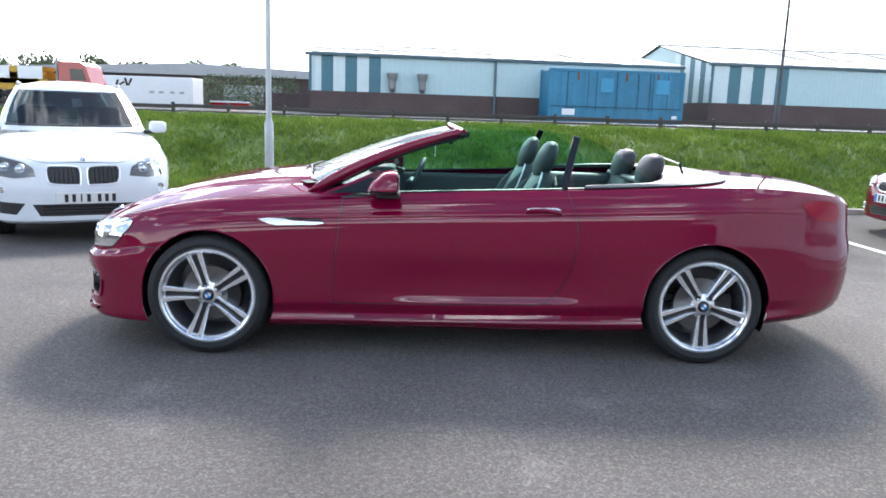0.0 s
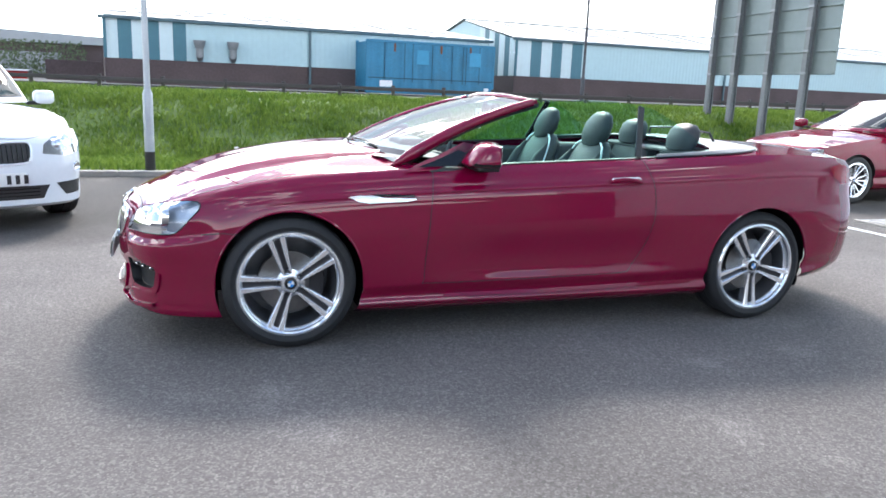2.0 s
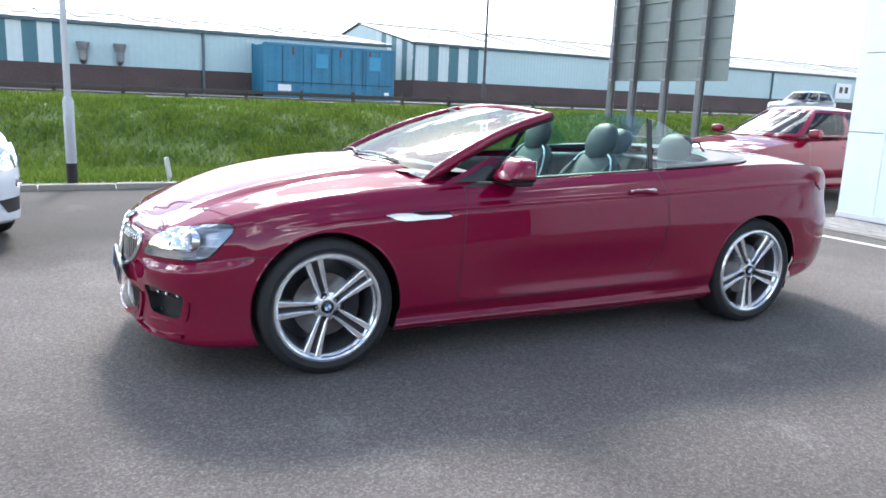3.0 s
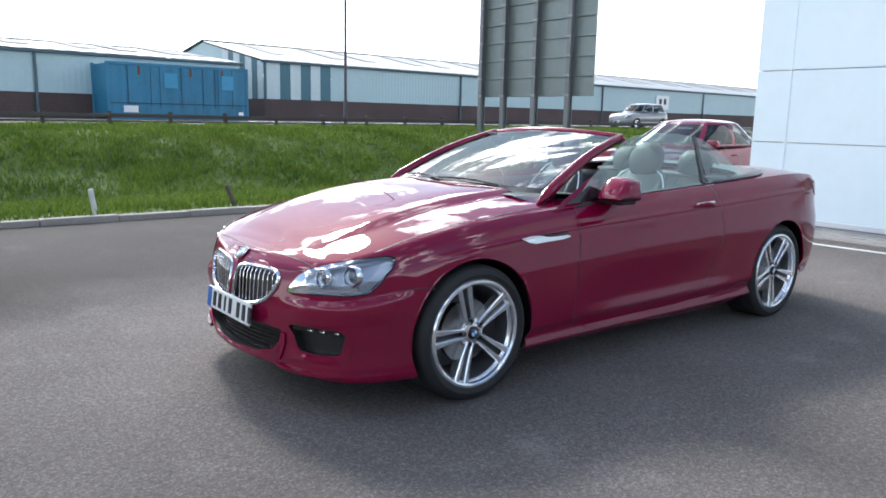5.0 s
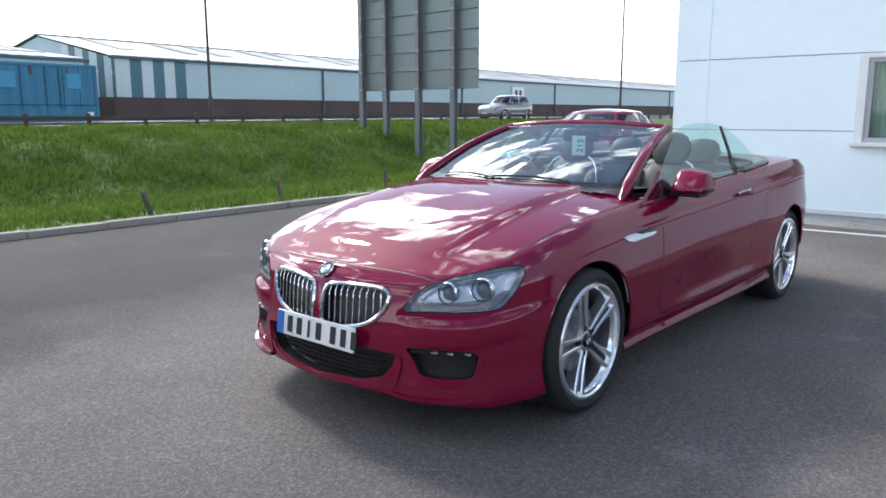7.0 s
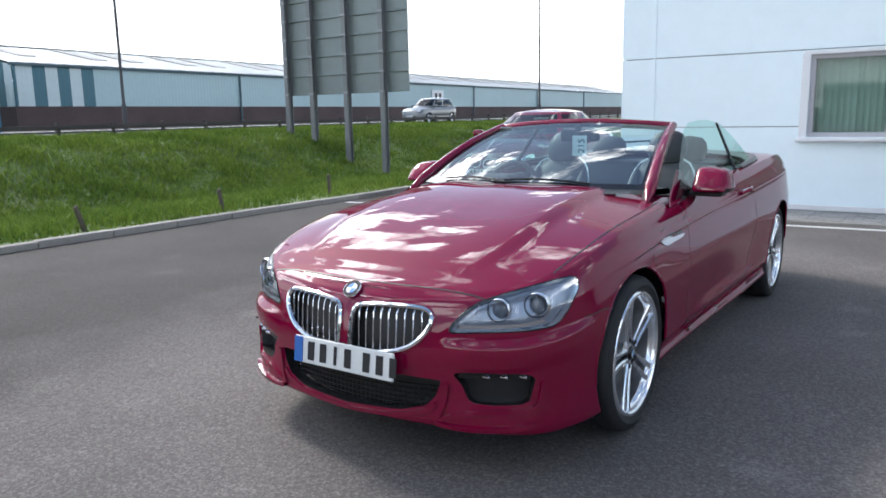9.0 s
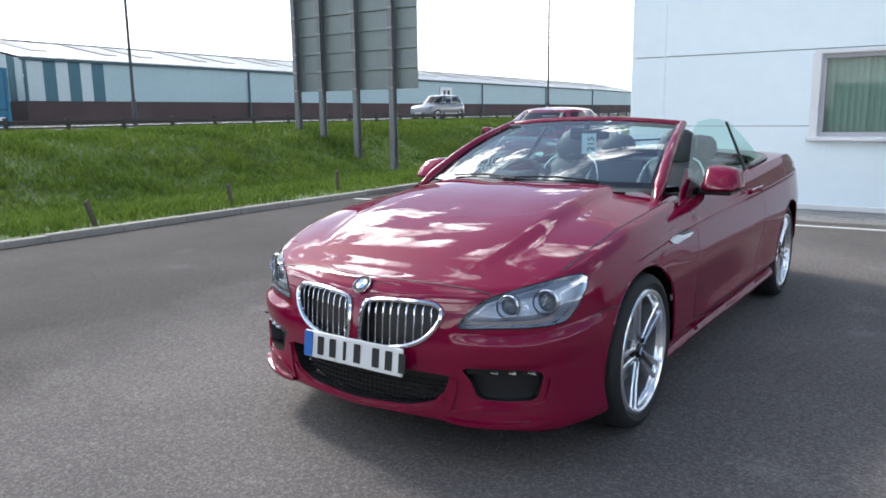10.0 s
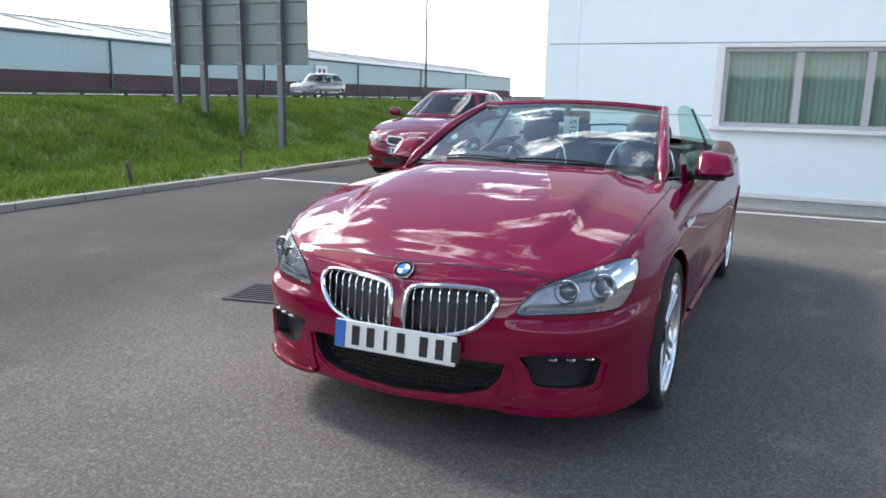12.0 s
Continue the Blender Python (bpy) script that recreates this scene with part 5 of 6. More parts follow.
def door_scoop(x, v):
    """The hollow in the lower door above a ledge that runs from wheel to wheel."""
    if x < -1.75:
        # the sunk pocket round each brake duct
        w = smooth01(-2.255, -2.205, x) * (1 - smooth01(-2.13, -2.06, x))
        up = smooth01(0.12, 0.27, v) if v < 0.3 else 1 - smooth01(0.45, 0.5, v)
        sunk = 0.008 * w * max(0.0, min(1.0, up))
        # the ledge of the cheek below each headlamp
        w = smooth01(-2.25, -2.21, x) * (1 - smooth01(-2.0, -1.76, x))
        up = -smooth01(0.46, 0.63, v) if v < 0.645 else (-1 + 2 * (v - 0.645) / 0.045 if v < 0.69 else smooth01(0.84, 0.7, v))
        return sunk + 0.012 * w * up
    w = smooth01(-0.78, -0.2, x) * (1 - smooth01(0.55, 1.04, x))
    if v < 0.17 or v > 0.66 or w <= 0:
        return 0.0
    return w * 0.02 * (smooth01(0.66, 0.33, v) if v > 0.29 else smooth01(0.17, 0.29, v))


body = car_shell(OUT, Z_BOT, Z_SHO, Z_MID, SIDE, NOSE, TAIL, 380, 92, 26, (-1.8, -1.4, 1.75, 2.2), 2.5, hood_lines, door_scoop)
on = caster(body.copy())
R_ARCH = 0.377
for s, view in ((-1, "left"), (1, "right")):
    for cx in (-1.4275, 1.4275):
        cut_hole(body, on, view, arch(cx, 0.345, R_ARCH) + [(cx - 0.33, 0.0), (cx + 0.33, 0.0)], lambda c, s=s: c.y * s > 0.5)
KIDNEY = [(0.035, 0.475), (0.03, 0.55), (0.037, 0.62), (0.06, 0.642), (0.12, 0.652), (0.2, 0.657), (0.31, 0.656), (0.36, 0.645), (0.378, 0.615), (0.36, 0.565), (0.31, 0.515), (0.24, 0.486), (0.14, 0.468), (0.06, 0.463)]
MOUTH = [(-0.42, 0.385), (-0.402, 0.325), (-0.36, 0.28), (-0.26, 0.252), (0, 0.238), (0.26, 0.252), (0.36, 0.28), (0.402, 0.325), (0.42, 0.385), (0.3, 0.392), (0, 0.394), (-0.3, 0.392)]
DUCT = [(0.468, 0.414), (0.5, 0.372), (0.52, 0.32), (0.545, 0.304), (0.62, 0.3), (0.7, 0.303), (0.722, 0.316), (0.74, 0.4), (0.728, 0.417), (0.69, 0.424), (0.58, 0.427), (0.49, 0.424)]
LAMP = [(0.448, 0.577), (0.456, 0.602), (0.5, 0.655), (0.54, 0.684), (0.6, 0.71), (0.67, 0.733), (0.74, 0.752), (0.785, 0.758), (0.803, 0.746), (0.81, 0.71), (0.803, 0.648), (0.78, 0.598), (0.755, 0.588), (0.68, 0.583), (0.56, 0.578), (0.47, 0.572)]
front_only = lambda c: c.x < -1.5  # noqa: E731
for poly in (KIDNEY, flip(KIDNEY), MOUTH, DUCT, flip(DUCT), LAMP, flip(LAMP)):
    cut_hole(body, on, "front", poly, front_only)
# cockpit opening
RIM = [(-1.0, 0.0), (-0.98, 0.2), (-0.92, 0.42), (-0.82, 0.6), (-0.7, 0.71), (-0.5, 0.775), (0, 0.785), (0.5, 0.79), (1.0, 0.775), (1.25, 0.7), (1.42, 0.5), (1.5, 0.25), (1.52, 0.0)]
RIM2 = RIM + [(x, -y) for x, y in RIM[-2:0:-1]]
cut_hole(body, on, "top", RIM2, lambda c: c.z > 0.82)
part("body", body, M["paint"], car, smooth=32)

# recesses behind the openings
for poly, depth, name in ((KIDNEY, -0.05, "grille_recess"), (flip(KIDNEY), -0.05, "grille_recess"), (MOUTH, -0.06, "intake_recess"), (DUCT, -0.05, "duct_recess"), (flip(DUCT), -0.05, "duct_recess")):
    bm = patch(on, "front", poly, depth)
    trim_rows = resample([(x, y, 0) for x, y in poly], 60, True)
    grid_mesh([[on("front", p.x, p.y)[0] + on("front", p.x, p.y)[1] * d for p in trim_rows] for d in (0.0, depth)], True, bm)
    part(name, bm, M["black"], car)
bm = bmesh.new()
for k in range(6):
    z = 0.245 + 0.02 * k
    half_w = 0.26 + 0.13 * min(1, k / 4)
    tube([on("front", half_w * s, z)[0] + Vector((0.035, 0, 0)) for s in np.linspace(-1, 1, 13)], 0.0035, 5, bm=bm)
for k in range(-17, 18):
    tube([on("front", 0.022 * k, 0.24)[0] + Vector((0.037, 0, 0)), on("front", 0.022 * k, 0.345)[0] + Vector((0.037, 0, 0))], 0.002, 4, bm=bm)
part("intake_mesh", bm, M["gloss_black"], car)

for s in (1, -1):
    poly = KIDNEY if s > 0 else flip(KIDNEY)
    grille = part("kidney_grille", hoop(on, "front", poly, 0.0105, 0.004, steps=70), M["chrome"], car, "chrome framed grille with upright bars", smooth=True)
    for k in range(9):
        y = (0.062 + 0.0345 * k)
        ring = resample([(a, b, 0) for a, b in KIDNEY], 200, True)
        zs_ = [p.y for p in ring if abs(p.x - y) < 0.006]
        if len(zs_) < 2:
            continue
        lo, hi = min(zs_), max(zs_)
        pts = []
        foot, head = on("front", s * y, lo)[0], on("front", s * y, hi)[0]
        for t, o in ((0, 0.012), (0.3, 0.004), (0.6, -0.004), (0.82, -0.008), (0.93, -0.002), (1, 0.012)):
            pts.append(foot.lerp(head, t) + Vector((o, 0, 0)))
        part("bar", tube(pts, 0.0034, 8), M["chrome"], grille, smooth=True)

# headlamps
for s in (1, -1):
    poly = LAMP if s > 0 else flip(LAMP)
    bowl = patch(on, "front", poly, -0.035)
    ring = resample([(x, y, 0) for x, y in poly], 60, True)
    grid_mesh([[on("front", p.x, p.y)[0] + on("front", p.x, p.y)[1] * d for p in ring] for d in (0.0, -0.035)], True, bowl)
    lamp_ = part("headlamp", bowl, M["lamp_bowl"], car, "clear headlamp with two ringed projectors")
    for y, z, r in ((0.605, 0.655, 0.047), (0.718, 0.67, 0.05)):
        at, nor = on("front", s * y, z)
        at = at + Vector((0.03, 0, 0))
        aim = (Vector((-1, -0.0, 0.0)) + 0.35 * nor).normalized()
        q = aim.to_track_quat("-Y", "Z").to_matrix().to_4x4()
        m = Matrix.Translation(at) @ q
        b = lathe([(r * 0.86, -0.008), (r * 0.89, -0.019), (r * 0.93, -0.022), (r * 0.99, -0.018), (r * 1.0, 0.01), (r * 0.86, 0.01)], 30)
        bmesh.ops.transform(b, matrix=m, verts=b.verts)
        part("light_ring", b, M["chrome"], lamp_, smooth=True)
        b = lathe([(0.001, -0.016), (r * 0.3, -0.014), (r * 0.55, -0.006), (r * 0.72, 0.006)], 24)
        bmesh.ops.transform(b, matrix=m, verts=b.verts)
        part("projector", b, M["lamp_glass"], lamp_, smooth=True)
    brow = [(0.5 * s, 0.628), (0.56 * s, 0.676), (0.66 * s, 0.716), (0.77 * s, 0.742)]
    part("light_brow", trim(on, "front", brow, 0.008, -0.014), M["lamp_bowl"], lamp_)
    sill_ = [(0.475 * s, 0.594), (0.6 * s, 0.597), (0.7 * s, 0.603), (0.755 * s, 0.614)]
    part("light_sill", trim(on, "front", sill_, 0.014, -0.01), M["chrome"], lamp_)
    cover_ = part("lens_cover", patch(on, "front", poly, 0.003), M["lens"], lamp_, smooth=True)
    cover_.visible_shadow = False
    part("lamp_seal", hoop(on, "front", poly, 0.003, 0.001, steps=70, sides=5), M["gloss_black"], lamp_)
    # brake duct details
    fog = part("fog_strip", trim(on, "front", [(0.485 * s, 0.409), (0.61 * s, 0.412), (0.726 * s, 0.405)], 0.022, -0.01), M["gloss_black"], car)
    for y in (0.585, 0.645, 0.705):
        at, nor = on("front", s * y, 0.409)
        part("fog_lens", box((0.014, 0.034, 0.013), at - nor * 0.008, 0.004), M["chrome"], fog)
    blade = [(0.4 * s, 0.222), (0.46 * s, 0.212), (0.56 * s, 0.21), (0.66 * s, 0.213), (0.74 * s, 0.224)]
    part("splitter_blade", trim(on, "front", blade, 0.018, 0.017, thick=0.028), M["paint"], car, smooth=25)
    ledge = [(0.415 * s, 0.228), (0.46 * s, 0.25), (0.53 * s, 0.268), (0.62 * s, 0.276), (0.7 * s, 0.28), (0.742 * s, 0.296), (0.753 * s, 0.34), (0.758 * s, 0.39)]
    part("duct_ledge", trim(on, "front", ledge, 0.014, 0.01, thick=0.018), M["paint"], car, smooth=25)
    cheek = [(0.4 * s, 0.224), (0.42 * s, 0.27), (0.434 * s, 0.32), (0.44 * s, 0.375)]
    part("duct_cheek", trim(on, "front", cheek, 0.022, 0.01, thick=0.02), M["paint"], car, smooth=25)

lip_line = [(-0.4, 0.292), (-0.36, 0.262), (-0.26, 0.234), (-0.13, 0.225), (0, 0.221), (0.13, 0.225), (0.26, 0.234), (0.36, 0.262), (0.4, 0.292)]
part("front_lip", trim(on, "front", lip_line, 0.018, 0.009, thick=0.014), M["paint"], car, smooth=True)
at, nor = on("front", 0.0, 0.69)
roundel(car, at + nor * 0.006, nor, 0.041)
at, nor = on("front", 0.0, 0.425)
plate_on(car, at.x - 0.016, 0.43, 7)

# shut lines and trim on both sides
for view in ("left", "right"):
    for line in ([(-0.672, 0.93), (-0.69, 0.75), (-0.715, 0.5), (-0.722, 0.34), (-0.7, 0.322), (-0.2, 0.324), (0.3, 0.335), (0.49, 0.345), (0.53, 0.37), (0.62, 0.52), (0.655, 0.7), (0.645, 0.85), (0.6, 0.985)],
                 [(-1.86, 0.6), (-1.75, 0.61), (-1.68, 0.6)]):
        part("shut_line", trim(on, view, line, 0.0045, 0.0012, steps=110), M["ink"], car)
for s in (1, -1):
    part("shut_line", trim(on, "top", [(-0.82, 0.765 * s), (-1.2, 0.775 * s), (-1.6, 0.765 * s), (-1.82, 0.745 * s), (-1.92, 0.73 * s)], 0.007, 0.0012), M["ink"], car)
    part("shut_line", trim(on, "top", [(1.62, 0.0), (1.6, 0.4 * s), (1.68, 0.66 * s), (2.0, 0.7 * s), (2.3, 0.6 * s), (2.4, 0.45 * s)], 0.006, 0.0012), M["ink"], car)
HOOD_EDGE = [(-0.56, 0.69), (-0.53, 0.703), (-0.4, 0.716), (-0.2, 0.722), (0, 0.724), (0.2, 0.722), (0.4, 0.716), (0.53, 0.703), (0.56, 0.69)]
part("shut_line", trim(on, "front", HOOD_EDGE, 0.006, 0.0015), M["ink"], car)
for view, s in (("left", -1), ("right", 1)):
    vent = [(-1.14, 0.789), (-1.08, 0.796), (-0.985, 0.796), (-0.95, 0.783), (-0.78, 0.781), (-0.772, 0.774), (-0.82, 0.764), (-1.03, 0.757), (-1.085, 0.766)]
    v_ = part("side_vent", patch(on, view, vent, 0.006, 3), M["satin"], car, "chrome side vent blade")
    part("vent_slot", patch(on, view, [(-1.02, 0.795), (-0.99, 0.803), (-0.79, 0.8), (-0.775, 0.786), (-0.94, 0.788), (-0.97, 0.792)], 0.004, 2), M["gloss_black"], v_)
    at0, n0 = on(view, 0.46, 0.868)
    handle = part("door_handle", tube([on(view, x, 0.868)[0] + on(view, x, 0.868)[1] * o for x, o in ((0.365, 0.004), (0.385, 0.024), (0.46, 0.032), (0.53, 0.026), (0.555, 0.004))], 0.012, 8), M["paint"], car, smooth=True)
    part("handle_strip", tube([on(view, x, 0.876)[0] + on(view, x, 0.876)[1] * o for x, o in ((0.368, 0.02), (0.388, 0.03), (0.46, 0.038), (0.53, 0.032), (0.55, 0.018))], 0.006, 6), M["satin"], handle, smooth=True)
    tail = [(1.96, 0.955), (2.06, 0.97), (2.16, 0.962), (2.23, 0.935), (2.26, 0.88), (2.22, 0.84), (2.1, 0.85), (2.0, 0.895)]
    part("tail_lamp", patch(on, view, tail, 0.005, 4), M["red_lens"], car, "red wraparound tail lamp", smooth=True)
    part("belt_moulding", trim(on, "top", [(x, s * y) for x, y in RIM[4:10]], 0.02, 0.006, thick=0.01), M["black"], car)
    # arch liners and sill
    for cx in (-1.4275, 1.4275):
        arc = [(cx + (R_ARCH + 0.006) * math.cos(a), 0.345 + (R_ARCH + 0.006) * math.sin(a)) for a in np.linspace(-0.4, math.pi + 0.4, 40)]
        rows = []
        rows.append([Vector((x, on(view, x, max(z, 0.2))[0].y - 0.022 * s, z)) for x, z in arc])
        rows.append([Vector((x, s * 0.4, z)) for x, z in arc])
        rows.append([Vector((cx + 0.02 * (x - cx), s * 0.4, 0.22 + 0.02 * (z - 0.22))) for x, z in arc])
        part("arch_liner", grid_mesh(rows), M["liner"], car)
        lip_pts = [on(view, x, z)[0] + Vector((0, -s * 0.002, 0)) for x, z in arch(cx, 0.345, R_ARCH)[6:-6] if z > 0.2]
        part("arch_lip", tube(lip_pts, 0.006, 6), M["paint"], car, smooth=True)
    skirt = [(-0.6, 0.24), (0.0, 0.246), (0.5, 0.258), (0.95, 0.272)]
    part("side_skirt", trim(on, view, skirt, 0.022, 0.012, thick=0.02), M["paint"], car, smooth=True)
part("underbody", box((3.6, 1.0, 0.12), (0.1, 0, 0.27), 0.03, bm=box((1.9, 1.68, 0.1), (0.0, 0, 0.25), 0.02)), M["black"], car)
part("front_bulkhead", box((0.08, 1.1, 0.5), (-1.95, 0, 0.42)), M["black"], car)
wm = wheel_meshes("alloy_wheel", 0.342, 0.272, 0.25, "twin", M["alloy"], M["alloy_barrel"])
for x, y, spin in ((-1.4275, -0.888, -19), (1.4275, -0.905, 0), (-1.4275, 0.888, 20), (1.4275, 0.905, 40)):
    put_wheel(wm, car, x, y, 0.342, spin)

# windscreen and its frame
def screen_point(s, v, off=0.0):
    base = Vector((-1.0 + 0.22 * s * s, 0.705 * s, 1.0 - 0.012 * s * s))
    top = Vector((-0.07 + 0.06 * s * s, 0.57 * s, 1.322 - 0.03 * s * s))
    p = base.lerp(top, v)
    bow = math.sin(math.pi * v) * 0.03
    return p + Vector((-0.35, 0, 0.94)) * (bow + off)


rows = [[screen_point(s, v) for s in np.linspace(-0.985, 0.985, 36)] for v in np.linspace(0.0, 0.985, 14)]
ws = part("windscreen", grid_mesh(rows), M["windscreen"], car, "raked clear windscreen", smooth=True)
ws.visible_shadow = False
band = bmesh.new()
grid_mesh([[screen_point(s, v, 0.003) for s in np.linspace(-0.98, 0.98, 30)] for v in (-0.01, 0.05)], bm=band)
for s0, s1 in ((-0.985, -0.945), (0.945, 0.985)):
    grid_mesh([[screen_point(s, v, 0.003) for v in np.linspace(0, 0.98, 16)] for s in (s0, s1)], bm=band)
part("screen_border", band, M["gloss_black"], car)
for s in (1, -1):
    spine = [screen_point(s * 1.005, v) for v in np.linspace(-0.14, 1.0, 14)]
    part("a_pillar", tube(spine, [0.006, 0.024] + [0.034 - 0.012 * k / 13 for k in range(12)], 10), M["paint"], car, smooth=True)
    part("pillar_seal", tube([p + Vector((0.026, -0.022 * s, -0.014)) for p in spine], 0.021, 8), M["black"], car)
header = tube([screen_point(s, 1.0) + Vector((0.02, 0, 0.0)) for s in np.linspace(-1, 1, 21)], 0.019, 10)
part("screen_header", header, M["paint"], car, smooth=True)
part("header_trim", tube([screen_point(s, 1.0) + Vector((0.05, 0, -0.016)) for s in np.linspace(-0.95, 0.95, 15)], 0.02, 8), M["black"], car)
part("mirror_stem", box((0.03, 0.03, 0.07), (-0.08, 0, 1.27), 0.008), M["black"], car)
part("interior_mirror", rounded((0.035, 0.26, 0.075), (-0.04, 0.0, 1.235), 0.015), M["gloss_black"], car)
tag = part("price_card", box((0.004, 0.095, 0.125), (-0.14, -0.04, 1.175), 0.001), M["card"], car, "white numbered card hung behind the windscreen")
text_mesh("215", 0.042, M["ink"], Matrix(((0, 0, -1, -0.1425), (0, 1, 0, -0.055), (1, 0, 0, 1.175), (0, 0, 0, 1))), "number", tag, 0.085)
for a, b in ((-0.62, 0.12), (0.02, 0.66)):
    pts = [screen_point(a + (b - a) * t, 0.03 + 0.035 * math.sin(t * 3), 0.012) for t in np.linspace(0, 1, 10)]
    part("wiper", tube(pts, 0.006, 6), M["black"], car)
part("scuttle", grid_mesh([[screen_point(s, -0.01, 0.0) + Vector((-0.0, 0, -0.006)) for s in np.linspace(-0.9, 0.9, 30)], [screen_point(s, -0.01, 0.0) + Vector((-0.07, 0, -0.012)) for s in np.linspace(-0.9, 0.9, 30)]]), M["black"], car)
part("tax_disc", box((0.003, 0.08, 0.06), screen_point(0.86, 0.93, -0.006), turn=pose(0, 0, 0, 0, -65, 0)), M["card"], car)

# side glass, mirrors
MIRROR_RINGS = ((-0.112, 0.02), (-0.109, 0.4), (-0.101, 0.68), (-0.088, 0.85), (-0.066, 0.95), (-0.035, 0.99), (0.02, 1.0), (0.042, 0.97), (0.046, 0.9), (0.042, 0.02))
for s in (-1, 1):
    def glass_at(x, z, s=s):
        return Vector((x, s * (0.815 - (z - 0.96) * 0.5), z))

    top_line = [(-0.62, 0.985), (-0.5, 1.06), (-0.3, 1.165), (-0.1, 1.265), (0.05, 1.305), (0.3, 1.318), (0.5, 1.315), (0.635, 1.3)]
    low_line = [(-0.62, 0.94), (-0.5, 0.945), (-0.3, 0.955), (-0.1, 0.965), (0.05, 0.975), (0.3, 0.985), (0.5, 0.99), (0.6, 0.995)]
    rows = [[glass_at(a[0] + (b[0] - a[0]) * t, a[1] + (b[1] - a[1]) * t) for t in np.linspace(0, 1, 6)] for a, b in zip(low_line, top_line)]
    g = part("door_glass", grid_mesh(rows), M["side_glass"], car, "raised green tinted door glass", smooth=True)
    g.visible_shadow = False
    part("glass_edge", box((0.042, 0.014, 0.34), glass_at(0.63, 1.145), 0.004, turn=pose(0, 0, 0, s * 26.5, 17, 0)), M["gloss_black"], car)
    sail = bmesh.new()
    sail.faces.new([sail.verts.new(glass_at(x, z) + Vector((0, s * 0.006, 0))) for x, z in ((-0.76, 0.94), (-0.44, 0.95), (-0.44, 1.0), (-0.52, 1.03), (-0.66, 0.975))])
    part("sail_panel", sail, M["gloss_black"], car)
    fair = bmesh.new()
    outer_ = [fair.verts.new(glass_at(x, z) + Vector((0, s * o, 0))) for x, z, o in ((-0.84, 0.91, -0.012), (-0.66, 0.925, -0.006), (-0.55, 0.96, -0.002), (-0.42, 1.06, 0.0), (-0.48, 1.07, -0.016), (-0.62, 1.005, -0.02), (-0.76, 0.95, -0.02))]
    fair.faces.new(outer_)
    part("pillar_fairing", fair, M["paint"], car, smooth=True)
    quarter = [(0.65, 0.995, 1.3), (0.75, 1.0, 1.28), (0.9, 1.01, 1.2), (1.03, 1.02, 1.1), (1.12, 1.025, 1.03)]
    rows = [[glass_at(x, z0 + (z1 - z0) * t) for t in np.linspace(0, 1, 4)] for x, z0, z1 in quarter]
    g = part("quarter_glass", grid_mesh(rows), M["side_glass"], car, "small green tinted quarter glass", smooth=True)
    g.visible_shadow = False
    face = resample([(-0.105, -0.062, 0), (-0.107, 0.0, 0), (-0.1, 0.058, 0), (-0.08, 0.074, 0), (-0.02, 0.075, 0), (0.06, 0.062, 0), (0.095, 0.035, 0), (0.115, -0.035, 0), (0.112, -0.055, 0), (0.09, -0.066, 0), (0, -0.07, 0)], 36, True)
    shell_ = grid_mesh([[(0.9 * x + 0.02 * p.x + 5.0 * (0.046 - x) * p.y * f, s * p.x * f * 0.88, p.y * f * 0.9) for p in face] for x, f in MIRROR_RINGS], True)
    low_half = [p for p in face if p.y < -0.04]
    low_half.sort(key=lambda p: p.x)
    chin = grid_mesh([[(0.9 * x + 0.02 * p.x + 5.0 * (0.046 - x) * p.y * f, s * p.x * f * 0.895, p.y * f * 0.915 - 0.001) for p in low_half] for x, f in MIRROR_RINGS[3:-1]])
    mir = part("door_mirror", shell_, M["paint"], car, "crimson door mirror on a black arm", smooth=True)
    mir.location = (-0.405, s * 0.925, 1.015)
    part("mirror_chin", chin, M["gloss_black"], mir, smooth=True)
    part("mirror_glass", box((0.006, 0.16, 0.1), (0.046, 0, 0.0), 0.002, turn=pose(0, 0, 0, 0, 0, -3 * s)), M["chrome"], mir)
    part("mirror_arm", rounded((0.13, 0.24, 0.03), (-0.01, -s * 0.06, -0.068), 0.013), M["black"], mir)
    part("mirror_base", prism([(-0.11, -0.08), (0.05, -0.08), (0.04, -0.05), (-0.04, -0.02)], 0.03, "y", at=-s * 0.19 - 0.015), M["black"], mir)

# cabin
part("cabin_floor", box((2.3, 1.5, 0.04), (0.25, 0, 0.36)), M["dash"], car)
part("rear_bulkhead", box((0.08, 1.3, 0.5), (1.42, 0, 0.72), 0.03), M["dash"], car)
for s in (-1, 1):
    part("door_card", rounded((1.36, 0.09, 0.52), (-0.02, s * 0.775, 0.68), 0.03), M["leather"], car, "grey leather door lining")
    part("armrest", rounded((0.6, 0.09, 0.06), (0.05, s * 0.7, 0.72), 0.025), M["leather_dark"], car)
    part("rear_side_trim", rounded((0.75, 0.2, 0.56), (1.02, s * 0.68, 0.7), 0.05), M["leather"], car)
dash_rows = []
for y in np.linspace(-0.72, 0.72, 13):
    dash_rows.append([(-0.98 + 0.25 * (y / 0.72) ** 2, y, 0.955), (-0.72, y, 0.985), (-0.52, y, 0.975), (-0.45, y, 0.93), (-0.47, y, 0.75), (-0.6, y, 0.55)])
part("dashboard", grid_mesh(dash_rows), M["dash"], car, "black dashboard", smooth=True)
part("instrument_hood", rounded((0.18, 0.34, 0.06), (-0.5, 0.37, 0.99), 0.025), M["dash"], car)
part("console", rounded((1.1, 0.24, 0.2), (0.05, 0, 0.5), 0.04), M["dash"], car)
